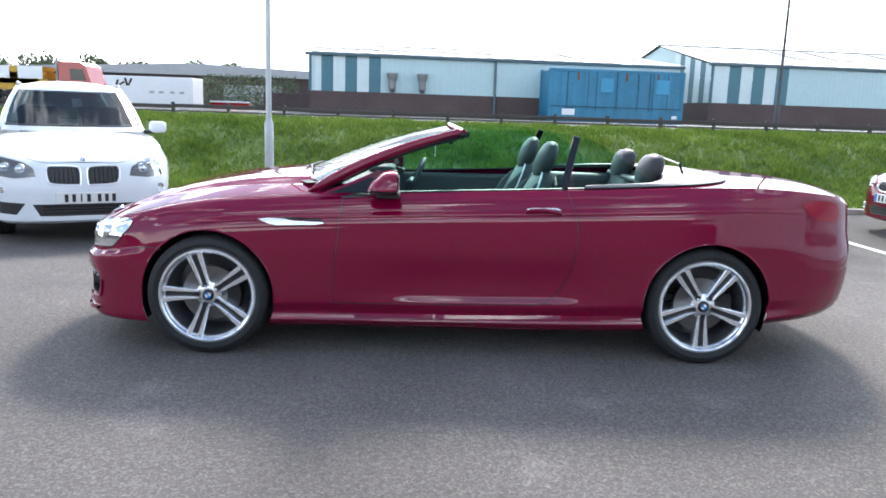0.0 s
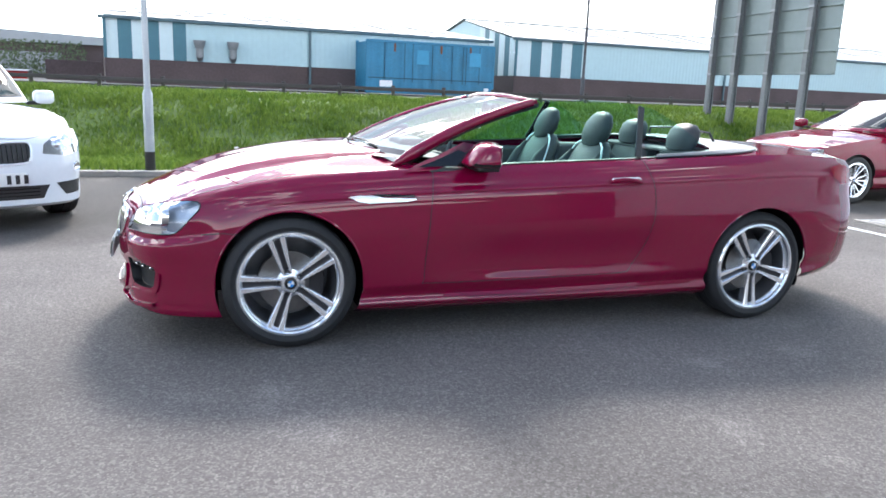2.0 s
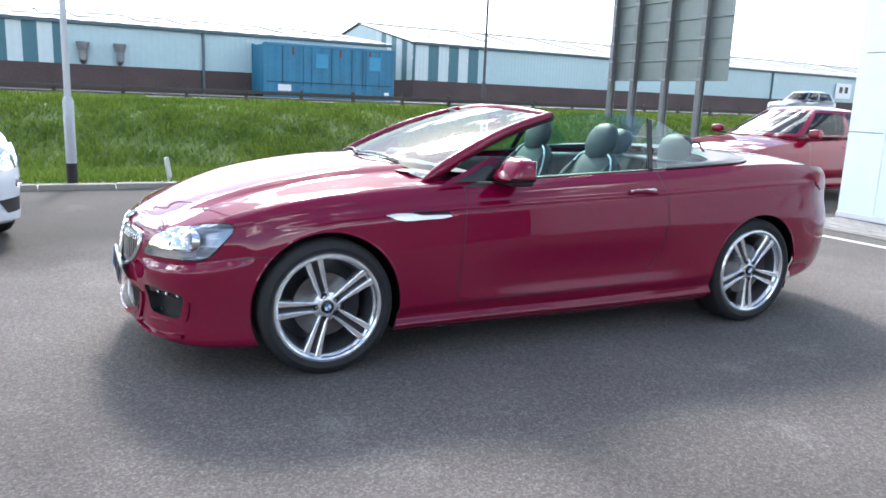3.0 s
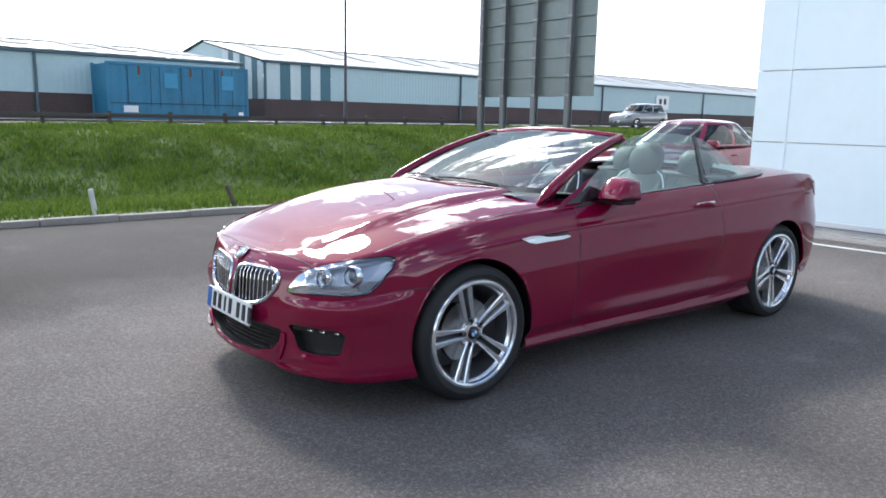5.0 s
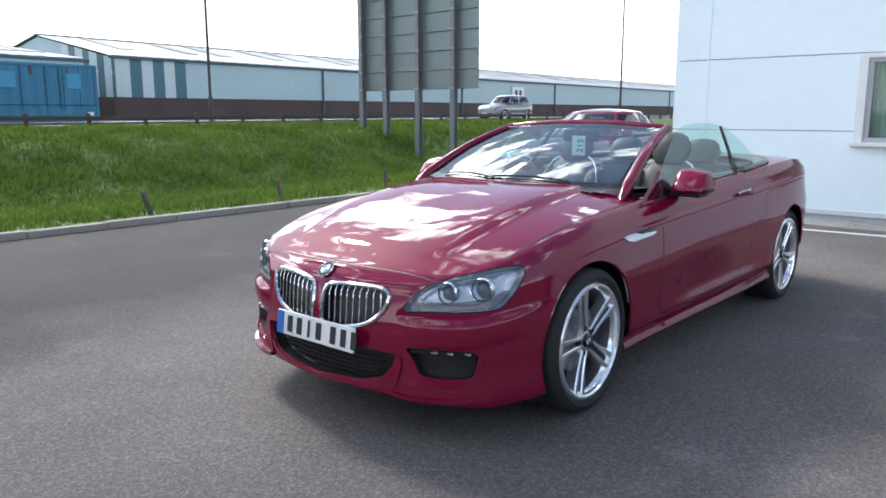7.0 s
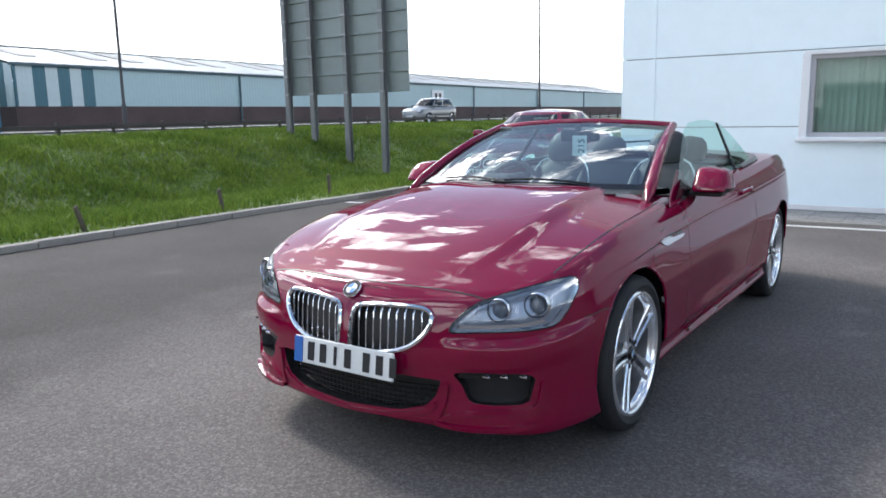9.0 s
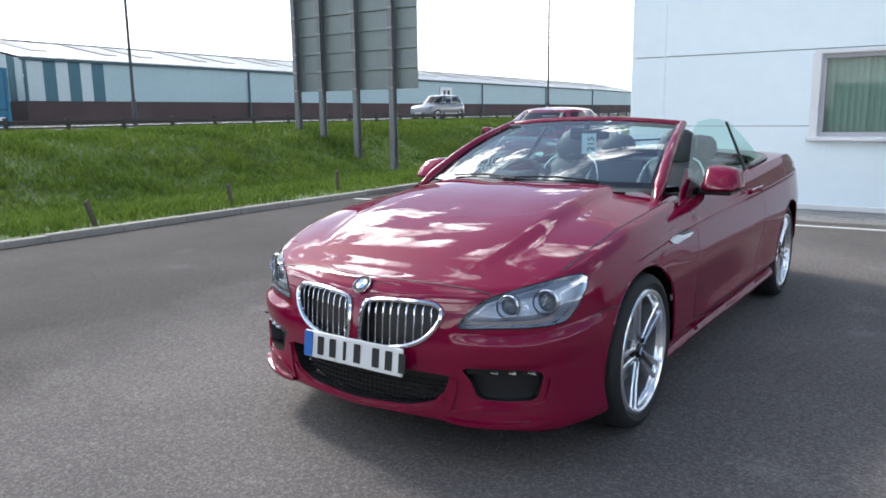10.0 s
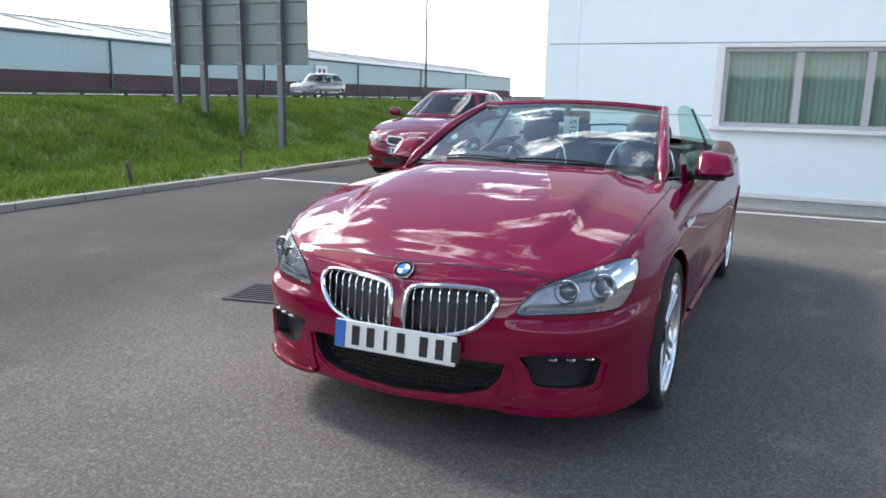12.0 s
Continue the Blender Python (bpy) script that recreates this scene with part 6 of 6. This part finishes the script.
sw = tube([(0.185 * math.sin(a) * 0.42 - 0.28 + 0.0, 0.37 + 0.185 * math.cos(a), 0.9 + 0.185 * math.sin(a) * 0.9) for a in np.linspace(0, 2 * math.pi, 28, endpoint=False)], 0.016, 8, True)
box((0.05, 0.3, 0.05), (-0.29, 0.37, 0.9), 0.015, bm=sw)
box((0.05, 0.05, 0.17), (-0.31, 0.37, 0.83), 0.015, bm=sw)
part("steering_wheel", sw, M["leather_dark"], car, smooth=True)
for s in (-1, 1):
    seat_turn = pose(0, 0, 0, 0, 16, 0)
    seat = part("front_seat", rounded((0.52, 0.5, 0.16), (0.1, s * 0.37, 0.52), 0.06), M["leather"], car, "grey leather front seat with black headrest", smooth=True)
    part("backrest", loft([(0.31 + 0.24 * t, s * 0.37, 0.52 + 0.55 * t, d, w) for t, d, w in ((0, 0.02, 0.1), (0.02, 0.07, 0.22), (0.3, 0.085, 0.235), (0.6, 0.08, 0.225), (0.82, 0.07, 0.195), (0.94, 0.055, 0.16), (0.99, 0.03, 0.12), (1.0, 0.004, 0.02))]), M["leather"], seat, smooth=True)
    for o in (-1, 1):
        part("bolster", loft([(0.27 + 0.2 * t, s * 0.37 + o * (0.2 - 0.02 * t), 0.5 + 0.5 * t, d, w) for t, d, w in ((0, 0.02, 0.01), (0.05, 0.08, 0.04), (0.5, 0.09, 0.042), (0.85, 0.06, 0.035), (1.0, 0.01, 0.008))]), M["leather"], seat, smooth=True)
    # pale tubes stand in for the highlights along the seat edges
    for o in (-1, 1):
        part("edge_highlight", tube([(0.27 + 0.24 * t, s * 0.37 + o * w, 0.52 + 0.55 * t) for t, w in ((0.45, 0.236), (0.6, 0.232), (0.75, 0.218), (0.86, 0.196), (0.94, 0.165), (0.985, 0.12))], 0.006, 6), M["satin"], seat, "pale tube drawn as the seat edge highlight", smooth=True)
    part("back_shell", loft([(0.385 + 0.22 * t, s * 0.37, 0.52 + 0.52 * t, d, w) for t, d, w in ((0, 0.01, 0.1), (0.04, 0.035, 0.2), (0.6, 0.035, 0.205), (0.9, 0.03, 0.16), (1.0, 0.005, 0.05))]), M["leather_dark"], seat, smooth=True)
    part("headrest", loft([(0.51 + 0.07 * t, s * 0.37, 1.03 + 0.22 * t, d, w) for t, d, w in ((0, 0.01, 0.03), (0.06, 0.045, 0.1), (0.35, 0.062, 0.135), (0.65, 0.06, 0.128), (0.88, 0.045, 0.095), (0.97, 0.025, 0.055), (1.0, 0.004, 0.01))], power=2.3), M["leather_dark"], seat, smooth=True)
    rear = part("rear_seat", rounded((0.42, 0.46, 0.14), (0.98, s * 0.31, 0.56), 0.05), M["leather"], car, "grey leather rear seat", smooth=True)
    part("backrest", rounded((0.13, 0.46, 0.46), (1.2, s * 0.31, 0.79), 0.05, seat_turn), M["leather"], rear, smooth=True)
    part("headrest", loft([(1.2 + 0.05 * t, s * 0.31, 1.0 + 0.19 * t, d, w) for t, d, w in ((0, 0.01, 0.04), (0.08, 0.06, 0.12), (0.45, 0.075, 0.14), (0.75, 0.07, 0.125), (0.93, 0.045, 0.09), (1.0, 0.005, 0.01))], power=2.3), M["leather_dark"], rear, smooth=True)
outer = [(0.7, 0.812), (1.0, 0.81), (1.25, 0.79), (1.45, 0.72), (1.6, 0.58), (1.68, 0.36), (1.7, 0.0)]
inner = [(0.72, 0.79), (1.0, 0.765), (1.16, 0.68), (1.22, 0.58), (1.26, 0.45), (1.28, 0.28), (1.28, 0.0)]
ring_out, ring_in = ([Vector(p) for p in lst] for lst in (outer, inner))
ring_out, ring_in = (resample([(p.x, p.y, 0) for p in lst] + [(p.x, -p.y, 0) for p in lst[-2::-1]], 50) for lst in (ring_out, ring_in))
lift = [on("top", p.x, p.y)[0].z for p in ring_out]
cover_bm = grid_mesh([[Vector((a_.x + (b_.x - a_.x) * t, a_.y + (b_.y - a_.y) * t, z_ + 0.006 + 0.02 * math.sin(math.pi * min(1, t * 1.2) * 0.8))) for a_, b_, z_ in zip(ring_out, ring_in, lift)] for t in (0, 0.03, 0.15, 0.35, 0.6, 0.85, 1.0)])
part("hood_cover", cover_bm, M["cover"], car, "grey folded roof cover behind the seats", smooth=True)
part("cover_seam", tube([Vector((p.x, p.y, z_ + 0.006)) for p, z_ in zip(ring_out, lift)], 0.006, 6), M["gloss_black"], car)
part("rear_shelf", box((0.3, 1.2, 0.03), (1.33, 0, 1.0), 0.01), M["cover"], car)
part("wind_deflector_hoop", tube([(1.42, -0.42, 1.03), (1.4, -0.35, 1.13), (1.4, 0, 1.15), (1.4, 0.35, 1.13), (1.42, 0.42, 1.03)], 0.008, 6), M["gloss_black"], car)

# ---- the other vehicles ----
SUV = dict(
    out=[(-2.23, 0), (-2.225, 0.25), (-2.19, 0.5), (-2.1, 0.69), (-1.95, 0.8), (-1.7, 0.865), (-1.38, 0.895), (0, 0.9), (1.38, 0.9), (1.8, 0.87), (2.05, 0.8), (2.17, 0.62), (2.22, 0.3), (2.225, 0)],
    bot=[(-2.23, 0.2), (-1.8, 0.2), (-1.0, 0.24), (1.0, 0.24), (2.2, 0.3)],
    sho=[(-2.23, 0.78), (-2.05, 0.83), (-1.8, 0.9), (-1.38, 0.95), (-0.9, 0.99), (0, 1.0), (1.2, 1.03), (2.2, 1.06)],
    mid=[(-2.23, 0.78), (-2.12, 0.86), (-1.9, 0.93), (-1.5, 1.0), (-1.05, 1.06), (-0.8, 1.06), (1.9, 1.06), (2.225, 1.06)],
    side=[(0, 0.08), (0.06, 0.03), (0.2, 0.012), (0.3, 0.02), (0.4, 0.006), (0.6, 0.0), (0.78, 0.012), (0.84, 0.03), (1, 0.085)],
    axles=(-1.38, 1.38), arch=0.365, wheel=(0.335, 0.24), track=0.865,
    g_base=[(-1.08, 0), (-1.02, 0.35), (-0.88, 0.6), (-0.66, 0.75), (-0.2, 0.79), (1.0, 0.79), (1.8, 0.74), (2.06, 0.6), (2.12, 0.3), (2.13, 0)],
    g_top=[(-0.32, 0), (-0.3, 0.3), (-0.24, 0.47), (-0.1, 0.56), (0.2, 0.585), (1.0, 0.575), (1.55, 0.54), (1.8, 0.45), (1.88, 0.25), (1.9, 0)],
    belt=1.02, roof=1.54, crest=1.62, rows_bars=True,
    kidney=[(0.035, 0.585), (0.03, 0.7), (0.06, 0.75), (0.24, 0.76), (0.32, 0.748), (0.325, 0.66), (0.29, 0.59), (0.07, 0.575)],
    lamp=[(0.42, 0.66), (0.44, 0.74), (0.52, 0.79), (0.66, 0.825), (0.765, 0.845), (0.79, 0.76), (0.75, 0.66), (0.6, 0.638)],
    mouth=[(-0.46, 0.39), (-0.4, 0.275), (0.4, 0.275), (0.46, 0.39)], duct=[(0.52, 0.4), (0.6, 0.29), (0.74, 0.3), (0.765, 0.415)], fog=(0.72, 0.53, 0.042), plate=(0.45, 2), pillars=(0.34, 0.62))
COUPE = dict(
    out=[(-2.31, 0), (-2.3, 0.25), (-2.26, 0.48), (-2.16, 0.66), (-2.0, 0.77), (-1.75, 0.85), (-1.4, 0.895), (0, 0.9), (1.4, 0.905), (1.8, 0.87), (2.1, 0.78), (2.25, 0.6), (2.31, 0.3), (2.32, 0)],
    bot=[(-2.31, 0.18), (-1.8, 0.17), (-1.0, 0.19), (1.0, 0.2), (2.3, 0.3)],
    sho=[(-2.31, 0.66), (-2.1, 0.71), (-1.8, 0.79), (-1.4, 0.86), (-0.9, 0.91), (0, 0.94), (1.2, 0.98), (2.0, 0.98), (2.3, 0.93)],
    mid=[(-2.31, 0.66), (-2.2, 0.74), (-1.9, 0.83), (-1.5, 0.92), (-1.05, 0.98), (-0.8, 0.98), (1.7, 1.02), (2.1, 1.0), (2.32, 0.93)],
    side=[(0, 0.08), (0.06, 0.03), (0.14, 0.02), (0.22, 0.045), (0.3, 0.015), (0.5, 0.0), (0.75, 0.012), (0.85, 0.03), (1, 0.09)],
    axles=(-1.4, 1.41), arch=0.36, wheel=(0.33, 0.245), track=0.875,
    g_base=[(-1.0, 0), (-0.95, 0.3), (-0.82, 0.55), (-0.6, 0.7), (-0.2, 0.76), (0.8, 0.76), (1.5, 0.68), (1.75, 0.5), (1.82, 0.25), (1.83, 0)],
    g_top=[(-0.02, 0), (0, 0.28), (0.05, 0.43), (0.16, 0.52), (0.4, 0.55), (0.7, 0.54), (0.95, 0.5), (1.08, 0.4), (1.13, 0.2), (1.14, 0)],
    belt=0.96, roof=1.4, crest=1.455, rows_bars=False,
    kidney=[(0.035, 0.565), (0.03, 0.62), (0.05, 0.665), (0.2, 0.68), (0.3, 0.675), (0.31, 0.63), (0.26, 0.57), (0.08, 0.55)],
    lamp=[(0.4, 0.6), (0.42, 0.655), (0.5, 0.685), (0.63, 0.715), (0.735, 0.735), (0.755, 0.69), (0.72, 0.63), (0.55, 0.595)],
    mouth=[(-0.42, 0.36), (-0.36, 0.25), (0.36, 0.25), (0.42, 0.36)], duct=[(0.48, 0.38), (0.55, 0.28), (0.7, 0.29), (0.73, 0.39)], fog=(0.62, 0.335, 0.045), plate=(0.47, 4), pillars=(0.36, 0.62))


def ring_at(half, i, count):
    return half[i] if i < count else Vector((half[2 * count - 2 - i].x, -half[2 * count - 2 - i].y, 0))


def closed_car(name, spec, paint, m, label, front=True, spokes="multi", group="", category="car"):
    """A car with a fixed roof, its nose to local -x, wheels, glass, lamps and mirrors as parts."""
    c = thing(name, label, category, m, group)
    shell = car_shell(spec["out"], spec["bot"], spec["sho"], spec["mid"], spec["side"], NOSE, TAIL, 130, 22, 8, (-2.15, -1.75, 1.8, 2.15), 2.2)
    find = caster(shell.copy())
    for s, view in ((-1, "left"), (1, "right")):
        for cx in spec["axles"]:
            cut_hole(shell, find, view, arch(cx, spec["wheel"][0], spec["arch"]) + [(cx - 0.32, 0.0), (cx + 0.32, 0.0)], lambda q, s=s: q.y * s > 0.5)
    part("body", shell, paint, c, smooth=32)
    part("underbody", box((4.0, 1.1, 0.3), (0, 0, 0.38), 0.03), M["black"], c)
    # greenhouse
    count = 60
    base, top = (resample([(x, y, 0) for x, y in spec[k]], count) for k in ("g_base", "g_top"))
    levels = [0.0, 0.1, 0.3, 0.5, 0.7, 0.9, 1.0]
    bits = {"pillar_frame": bmesh.new(), "windscreen": bmesh.new(), "rear_window": bmesh.new(), "side_window": bmesh.new(), "side_window_right": bmesh.new()}

    def at(i, v):
        a, b = ring_at(base, i % (2 * count - 2), count), ring_at(top, i % (2 * count - 2), count)
        p = a.lerp(b, v)
        p.z = spec["belt"] + 0.03 + (spec["roof"] - spec["belt"] - 0.03) * v
        out = Vector((0, p.y, 0)).normalized() if abs(p.y) > 0.01 else Vector((0, 0, 0))
        return p + out * 0.025 * math.sin(math.pi * v)

    front_end = [i for i in range(count) if base[i].x > -0.72 and base[i].y > 0.6][0]
    rear_start = [i for i in range(count) if base[i].x < spec["g_base"][-3][0] - 0.12][-1]
    b_post = [i for i in range(count) if base[i].x < spec["pillars"][0]][-1]
    full = 2 * count - 2
    for i in range(full):
        h = i if i < count - 1 else full - 1 - i
        for v0, v1 in zip(levels, levels[1:]):
            kind = "pillar_frame"
            if 0.05 < (v0 + v1) / 2 < 0.93:
                if h < front_end - 1:
                    kind = "windscreen"
                elif h > rear_start + 1:
                    kind = "rear_window"
                elif front_end + 1 <= h <= rear_start - 2 and h != b_post and h != b_post + 1:
                    kind = "side_window" if i >= count - 1 else "side_window_right"
            b = bits[kind]
            b.faces.new([b.verts.new(at(j, v)) for j, v in ((i, v0), (i + 1, v0), (i + 1, v1), (i, v1))])
    for key, b in bits.items():
        bmesh.ops.remove_doubles(b, verts=b.verts[:], dist=0.001)
        bmesh.ops.recalc_face_normals(b, faces=b.faces[:])
        ob = part(key.replace("_right", ""), b, paint if key == "pillar_frame" else M["car_glass"], c, smooth=40)
        if key != "pillar_frame":
            ob.visible_shadow = False
    rows = []
    for f in (1.0, 0.97, 0.85, 0.6, 0.3, 0.0):
        z = spec["roof"] + (spec["crest"] - spec["roof"]) * (1 - f**2.2)
        cx = (top[0].x + top[-1].x) / 2
        rows.append([Vector((cx + (p.x - cx) * f, p.y * f, z)) for p in (ring_at(top, i, count) for i in range(full))])
    part("roof", grid_mesh(rows, True), paint, c, smooth=True)
    part("cabin", box((2.0, 1.25, 0.5), (0.4, 0, spec["belt"] - 0.25), 0.05), M["dash"], c)
    for s in (-1, 1):
        for x in (0.1, 1.0):
            part("seat", rounded((0.16, 0.46, 0.62), (x + 0.3, s * 0.36, spec["belt"] - 0.02), 0.06, pose(0, 0, 0, 0, 14, 0)), M["leather_dark"], c, smooth=True)
        mir = part("door_mirror", rounded((0.14, 0.2, 0.14), (0, 0, 0), 0.05), paint, c, smooth=True)
        mir.location = (-0.62, s * 0.91, spec["belt"] + 0.08)
        part("mirror_arm", rounded((0.08, 0.14, 0.04), (0, -s * 0.1, -0.06), 0.015), M["black"], mir)
        if spec["rows_bars"]:
            part("roof_rail", tube([(0.0, s * 0.55, 1.55), (0.15, s * 0.56, 1.585), (1.3, s * 0.55, 1.585), (1.5, s * 0.52, 1.54)], 0.014, 8), M["galv"], c, smooth=True)
        view = "left" if s < 0 else "right"
        part("belt_trim", tube([at(k if s > 0 else full - k, 0.03) for k in range(front_end, rear_start)], 0.008, 6), M["gloss_black"], c)
        for x in (0.25, 1.15):
            part("door_handle", tube([find(view, x + d, 0.84)[0] + find(view, x + d, 0.84)[1] * o for d, o in ((-0.1, 0.004), (-0.06, 0.03), (0.06, 0.03), (0.1, 0.004))], 0.011, 6), paint, c, smooth=True)
        for line in ([(-0.62, 0.92), (-0.66, 0.6), (-0.66, 0.34)], [(0.42, 0.95), (0.45, 0.6), (0.4, 0.34)]):
            part("shut_line", trim(find, view, line, 0.007, 0.0015), M["ink"], c)
        for cx in spec["axles"]:
            arc = [(cx + spec["arch"] * math.cos(a), spec["wheel"][0] + spec["arch"] * math.sin(a)) for a in np.linspace(-0.3, math.pi + 0.3, 30)]
            part("arch_liner", grid_mesh([[Vector((x, find(view, x, max(z, 0.26))[0].y, z)) for x, z in arc], [Vector((x, s * 0.5, z)) for x, z in arc]]), M["black"], c)
        part("tail_lamp", patch(find, "rear", [(s * 0.5, 0.8), (s * 0.72, 0.8), (s * 0.74, 0.92), (s * 0.52, 0.9)], 0.006, 3), M["red_lens"], c)
    ms = wheel_meshes(name + "_wheel", spec["wheel"][0], spec["wheel"][1], 0.22, spokes, M["alloy"], M["alloy_dark"])
    for cx in spec["axles"]:
        for s in (-1, 1):
            put_wheel(ms, c, cx, s * spec["track"], spec["wheel"][0], 15 * cx)
    for a, b in ((-0.6, 0.15), (0.05, 0.7)):
        pts = []
        for t in np.linspace(0, 1, 8):
            y = a + (b - a) * t
            j = min(range(front_end), key=lambda k: abs(base[k].y - abs(y)))
            p = at(j if y > 0 else (full - j) % full, 0.1)
            pts.append(Vector((p.x - 0.02, y, p.z + 0.015)))
        part("wiper", tube(pts, 0.007, 5), M["black"], c)
    part("mouth", patch(find, "front", spec["mouth"], 0.003), M["black"], c)
    for k in range(3):
        z = spec["mouth"][1][1] + 0.03 + 0.03 * k
        part("mouth_slat", tube([find("front", y, z)[0] + Vector((-0.006, 0, 0)) for y in np.linspace(-0.37, 0.37, 9)], 0.005, 5), M["gloss_black"], c)
    for s in (1, -1):
        turned = lambda poly: poly if s > 0 else flip(poly)  # noqa: E731
        if front:
            k_ = part("kidney_grille", hoop(find, "front", turned(spec["kidney"]), 0.009, 0.004, steps=50), M["satin"], c, smooth=True)
            part("grille_back", patch(find, "front", turned(spec["kidney"]), 0.003, 3), M["black"], k_)
            ys_ = [p[0] for p in spec["kidney"]]
            for q in np.linspace(min(ys_) + 0.03, max(ys_) - 0.03, 7):
                zz = [p[1] for p in spec["kidney"]]
                part("bar", tube([find("front", s * q, z)[0] + find("front", s * q, z)[1] * 0.006 for z in np.linspace(min(zz) + 0.02, max(zz) - 0.02, 4)], 0.005, 5), M["gloss_black"], k_)
            part("duct", patch(find, "front", turned(spec["duct"]), 0.003, 3), M["black"], c)
            fy, fz, fr = spec["fog"]
            p, n_ = find("front", s * fy, fz)
            ring = lathe([(0.001, -0.012), (fr * 0.6, -0.014), (fr * 0.8, -0.006), (fr, -0.012), (fr, 0.01)], 24)
            bmesh.ops.transform(ring, matrix=Matrix.Translation(p) @ (n_ * 0.5 + Vector((-0.5, 0, 0))).to_track_quat("-Y", "Z").to_matrix().to_4x4(), verts=ring.verts)
            part("fog_lamp", ring, M["chrome"], c, smooth=True)
        lamp_ = part("headlamp", patch(find, "front", turned(spec["lamp"]), 0.002, 5), M["disc"], c, smooth=True)
        lp = spec["lamp"]
        cy_, cz_ = sum(p[0] for p in lp) / len(lp), sum(p[1] for p in lp) / len(lp)
        for o in (-0.07, 0.06):
            p, n_ = find("front", s * (cy_ + o), cz_ + 0.12 * o)
            ring = lathe([(0.001, -0.018), (0.022, -0.016), (0.034, -0.006), (0.042, -0.012), (0.048, -0.002), (0.048, 0.01)], 24)
            bmesh.ops.transform(ring, matrix=Matrix.Translation(p + n_ * 0.004) @ (n_ + Vector((-0.8, 0, 0))).to_track_quat("-Y", "Z").to_matrix().to_4x4(), verts=ring.verts)
            part("reflector", ring, M["chrome"], lamp_, smooth=True)
        cv = part("lens_cover", patch(find, "front", turned(spec["lamp"]), 0.024, 5), M["lens"], lamp_, smooth=True)
        cv.visible_shadow = False
    if front:
        p, n_ = find("front", 0, spec["kidney"][3][1] + 0.05)
        roundel(c, p + n_ * 0.006, n_, 0.024)
    p, n_ = find("front", 0, spec["plate"][0])
    plate_on(c, p.x - 0.014, spec["plate"][0], spec["plate"][1], band=front and not spec["rows_bars"])
    gap = trim(find, "front", [(-0.5, spec["lamp"][3][1] - 0.0), (-0.3, spec["kidney"][3][1] + 0.025), (0, spec["kidney"][3][1] + 0.03), (0.3, spec["kidney"][3][1] + 0.025), (0.5, spec["lamp"][3][1])], 0.006, 0.002)
    part("bonnet_gap", gap, M["ink"], c)
    return c


white_car = closed_car("suv_car", SUV, M["white_paint"], pose(-4.5, 4.45, 0, 0, 0, 116), "white compact four-wheel-drive car parked against the kerb")
part("windscreen_sticker", box((0.004, 0.1, 0.17), (-0.42, -0.05, 1.36), turn=pose(0, 0, 0, 0, 58, 0)), M["card"], white_car)
red_car = closed_car("saloon_car", COUPE, M["paint2"], pose(8.1, 4.45, 0, 0, 0, 4), "dark red saloon parked beside the white building")
part("windscreen_sticker", box((0.004, 0.28, 0.07), (-0.22, -0.15, 1.29), turn=pose(0, 0, 0, 0, 62, 0)), M["card"], red_car)
hatch = dict(SUV, rows_bars=False)
closed_car("road_car", hatch, M["silver_car"], pose(33.8, 25.0, 0.93, 0, 0, 2) @ Matrix.Diagonal((0.93, 0.95, 0.95, 1)), "silver hatchback on the road behind the bank", front=False)

truck = thing("skip_lorry", "red lorry carrying stacked yellow skips on the road", "lorry", pose(-19.2, 33.4, 0.93) @ Matrix.Diagonal((0.78, 0.78, 0.78, 1)))
part("chassis", box((8.6, 1.0, 0.28), (-0.6, 0, 0.75), 0.03), M["black"], truck)
cab = part("cab", prism([(2.2, 0.6), (4.1, 0.6), (4.15, 1.5), (3.85, 2.55), (3.5, 2.75), (2.2, 2.75)], 2.3, at=-1.15), M["truck_red"], truck)
part("cab_window", prism([(2.9, 1.65), (3.85, 1.65), (3.65, 2.35), (2.9, 2.35)], 2.34, at=-1.17), M["gloss_black"], cab)
part("exhaust_stack", tube([(2.0, -0.9, 0.8), (2.0, -0.9, 3.0)], 0.08, 10), M["galv"], truck)
for k in range(3):
    part("skip", prism([(-4.3 + 0.2 * k, 1.0 + 0.36 * k), (0.8 - 0.15 * k, 1.0 + 0.36 * k), (1.5 - 0.15 * k, 1.7 + 0.36 * k), (-5.0 + 0.2 * k, 1.7 + 0.36 * k)], 1.9, at=-0.95), M["skip_yellow"], truck)
for x in (-1.6, 0.4):
    part("sign_board", box((1.5, 0.04, 0.75), (x, -1.0, 2.05), 0.01), M["card"], truck)
for x in (-3.6, -2.5, 3.0):
    for s in (-1, 1):
        w = part("wheel", lathe([(0.02, -0.02), (0.28, -0.02), (0.3, 0.03), (0.36, 0.0), (0.48, 0.02), (0.5, 0.06), (0.5, 0.28), (0.02, 0.28)], 24), M["rubber"], truck)
        w.matrix_basis = pose(x, s * 1.12, 0.5, 0, 0, 0 if s < 0 else 180)

# an unseen plain wall behind the walk, added to darken the flank's reflections
back = thing("added_wall_south", "unseen dark grey wall added for the reflections in the car's side", "wall", kind="structure")
part("wall_body", box((260, 0.3, 2.4), (0, -13, 1.2)), M["back_wall"], back)

# a second unseen wall, added to block low sky light from the bumper
west = thing("added_wall_west", "unseen grey wall added to keep horizon light off the front bumper", "wall", kind="structure")
part("wall_body", box((0.3, 15.8, 2.4), (-19, -4.9, 1.2)), M["back_wall"], west)
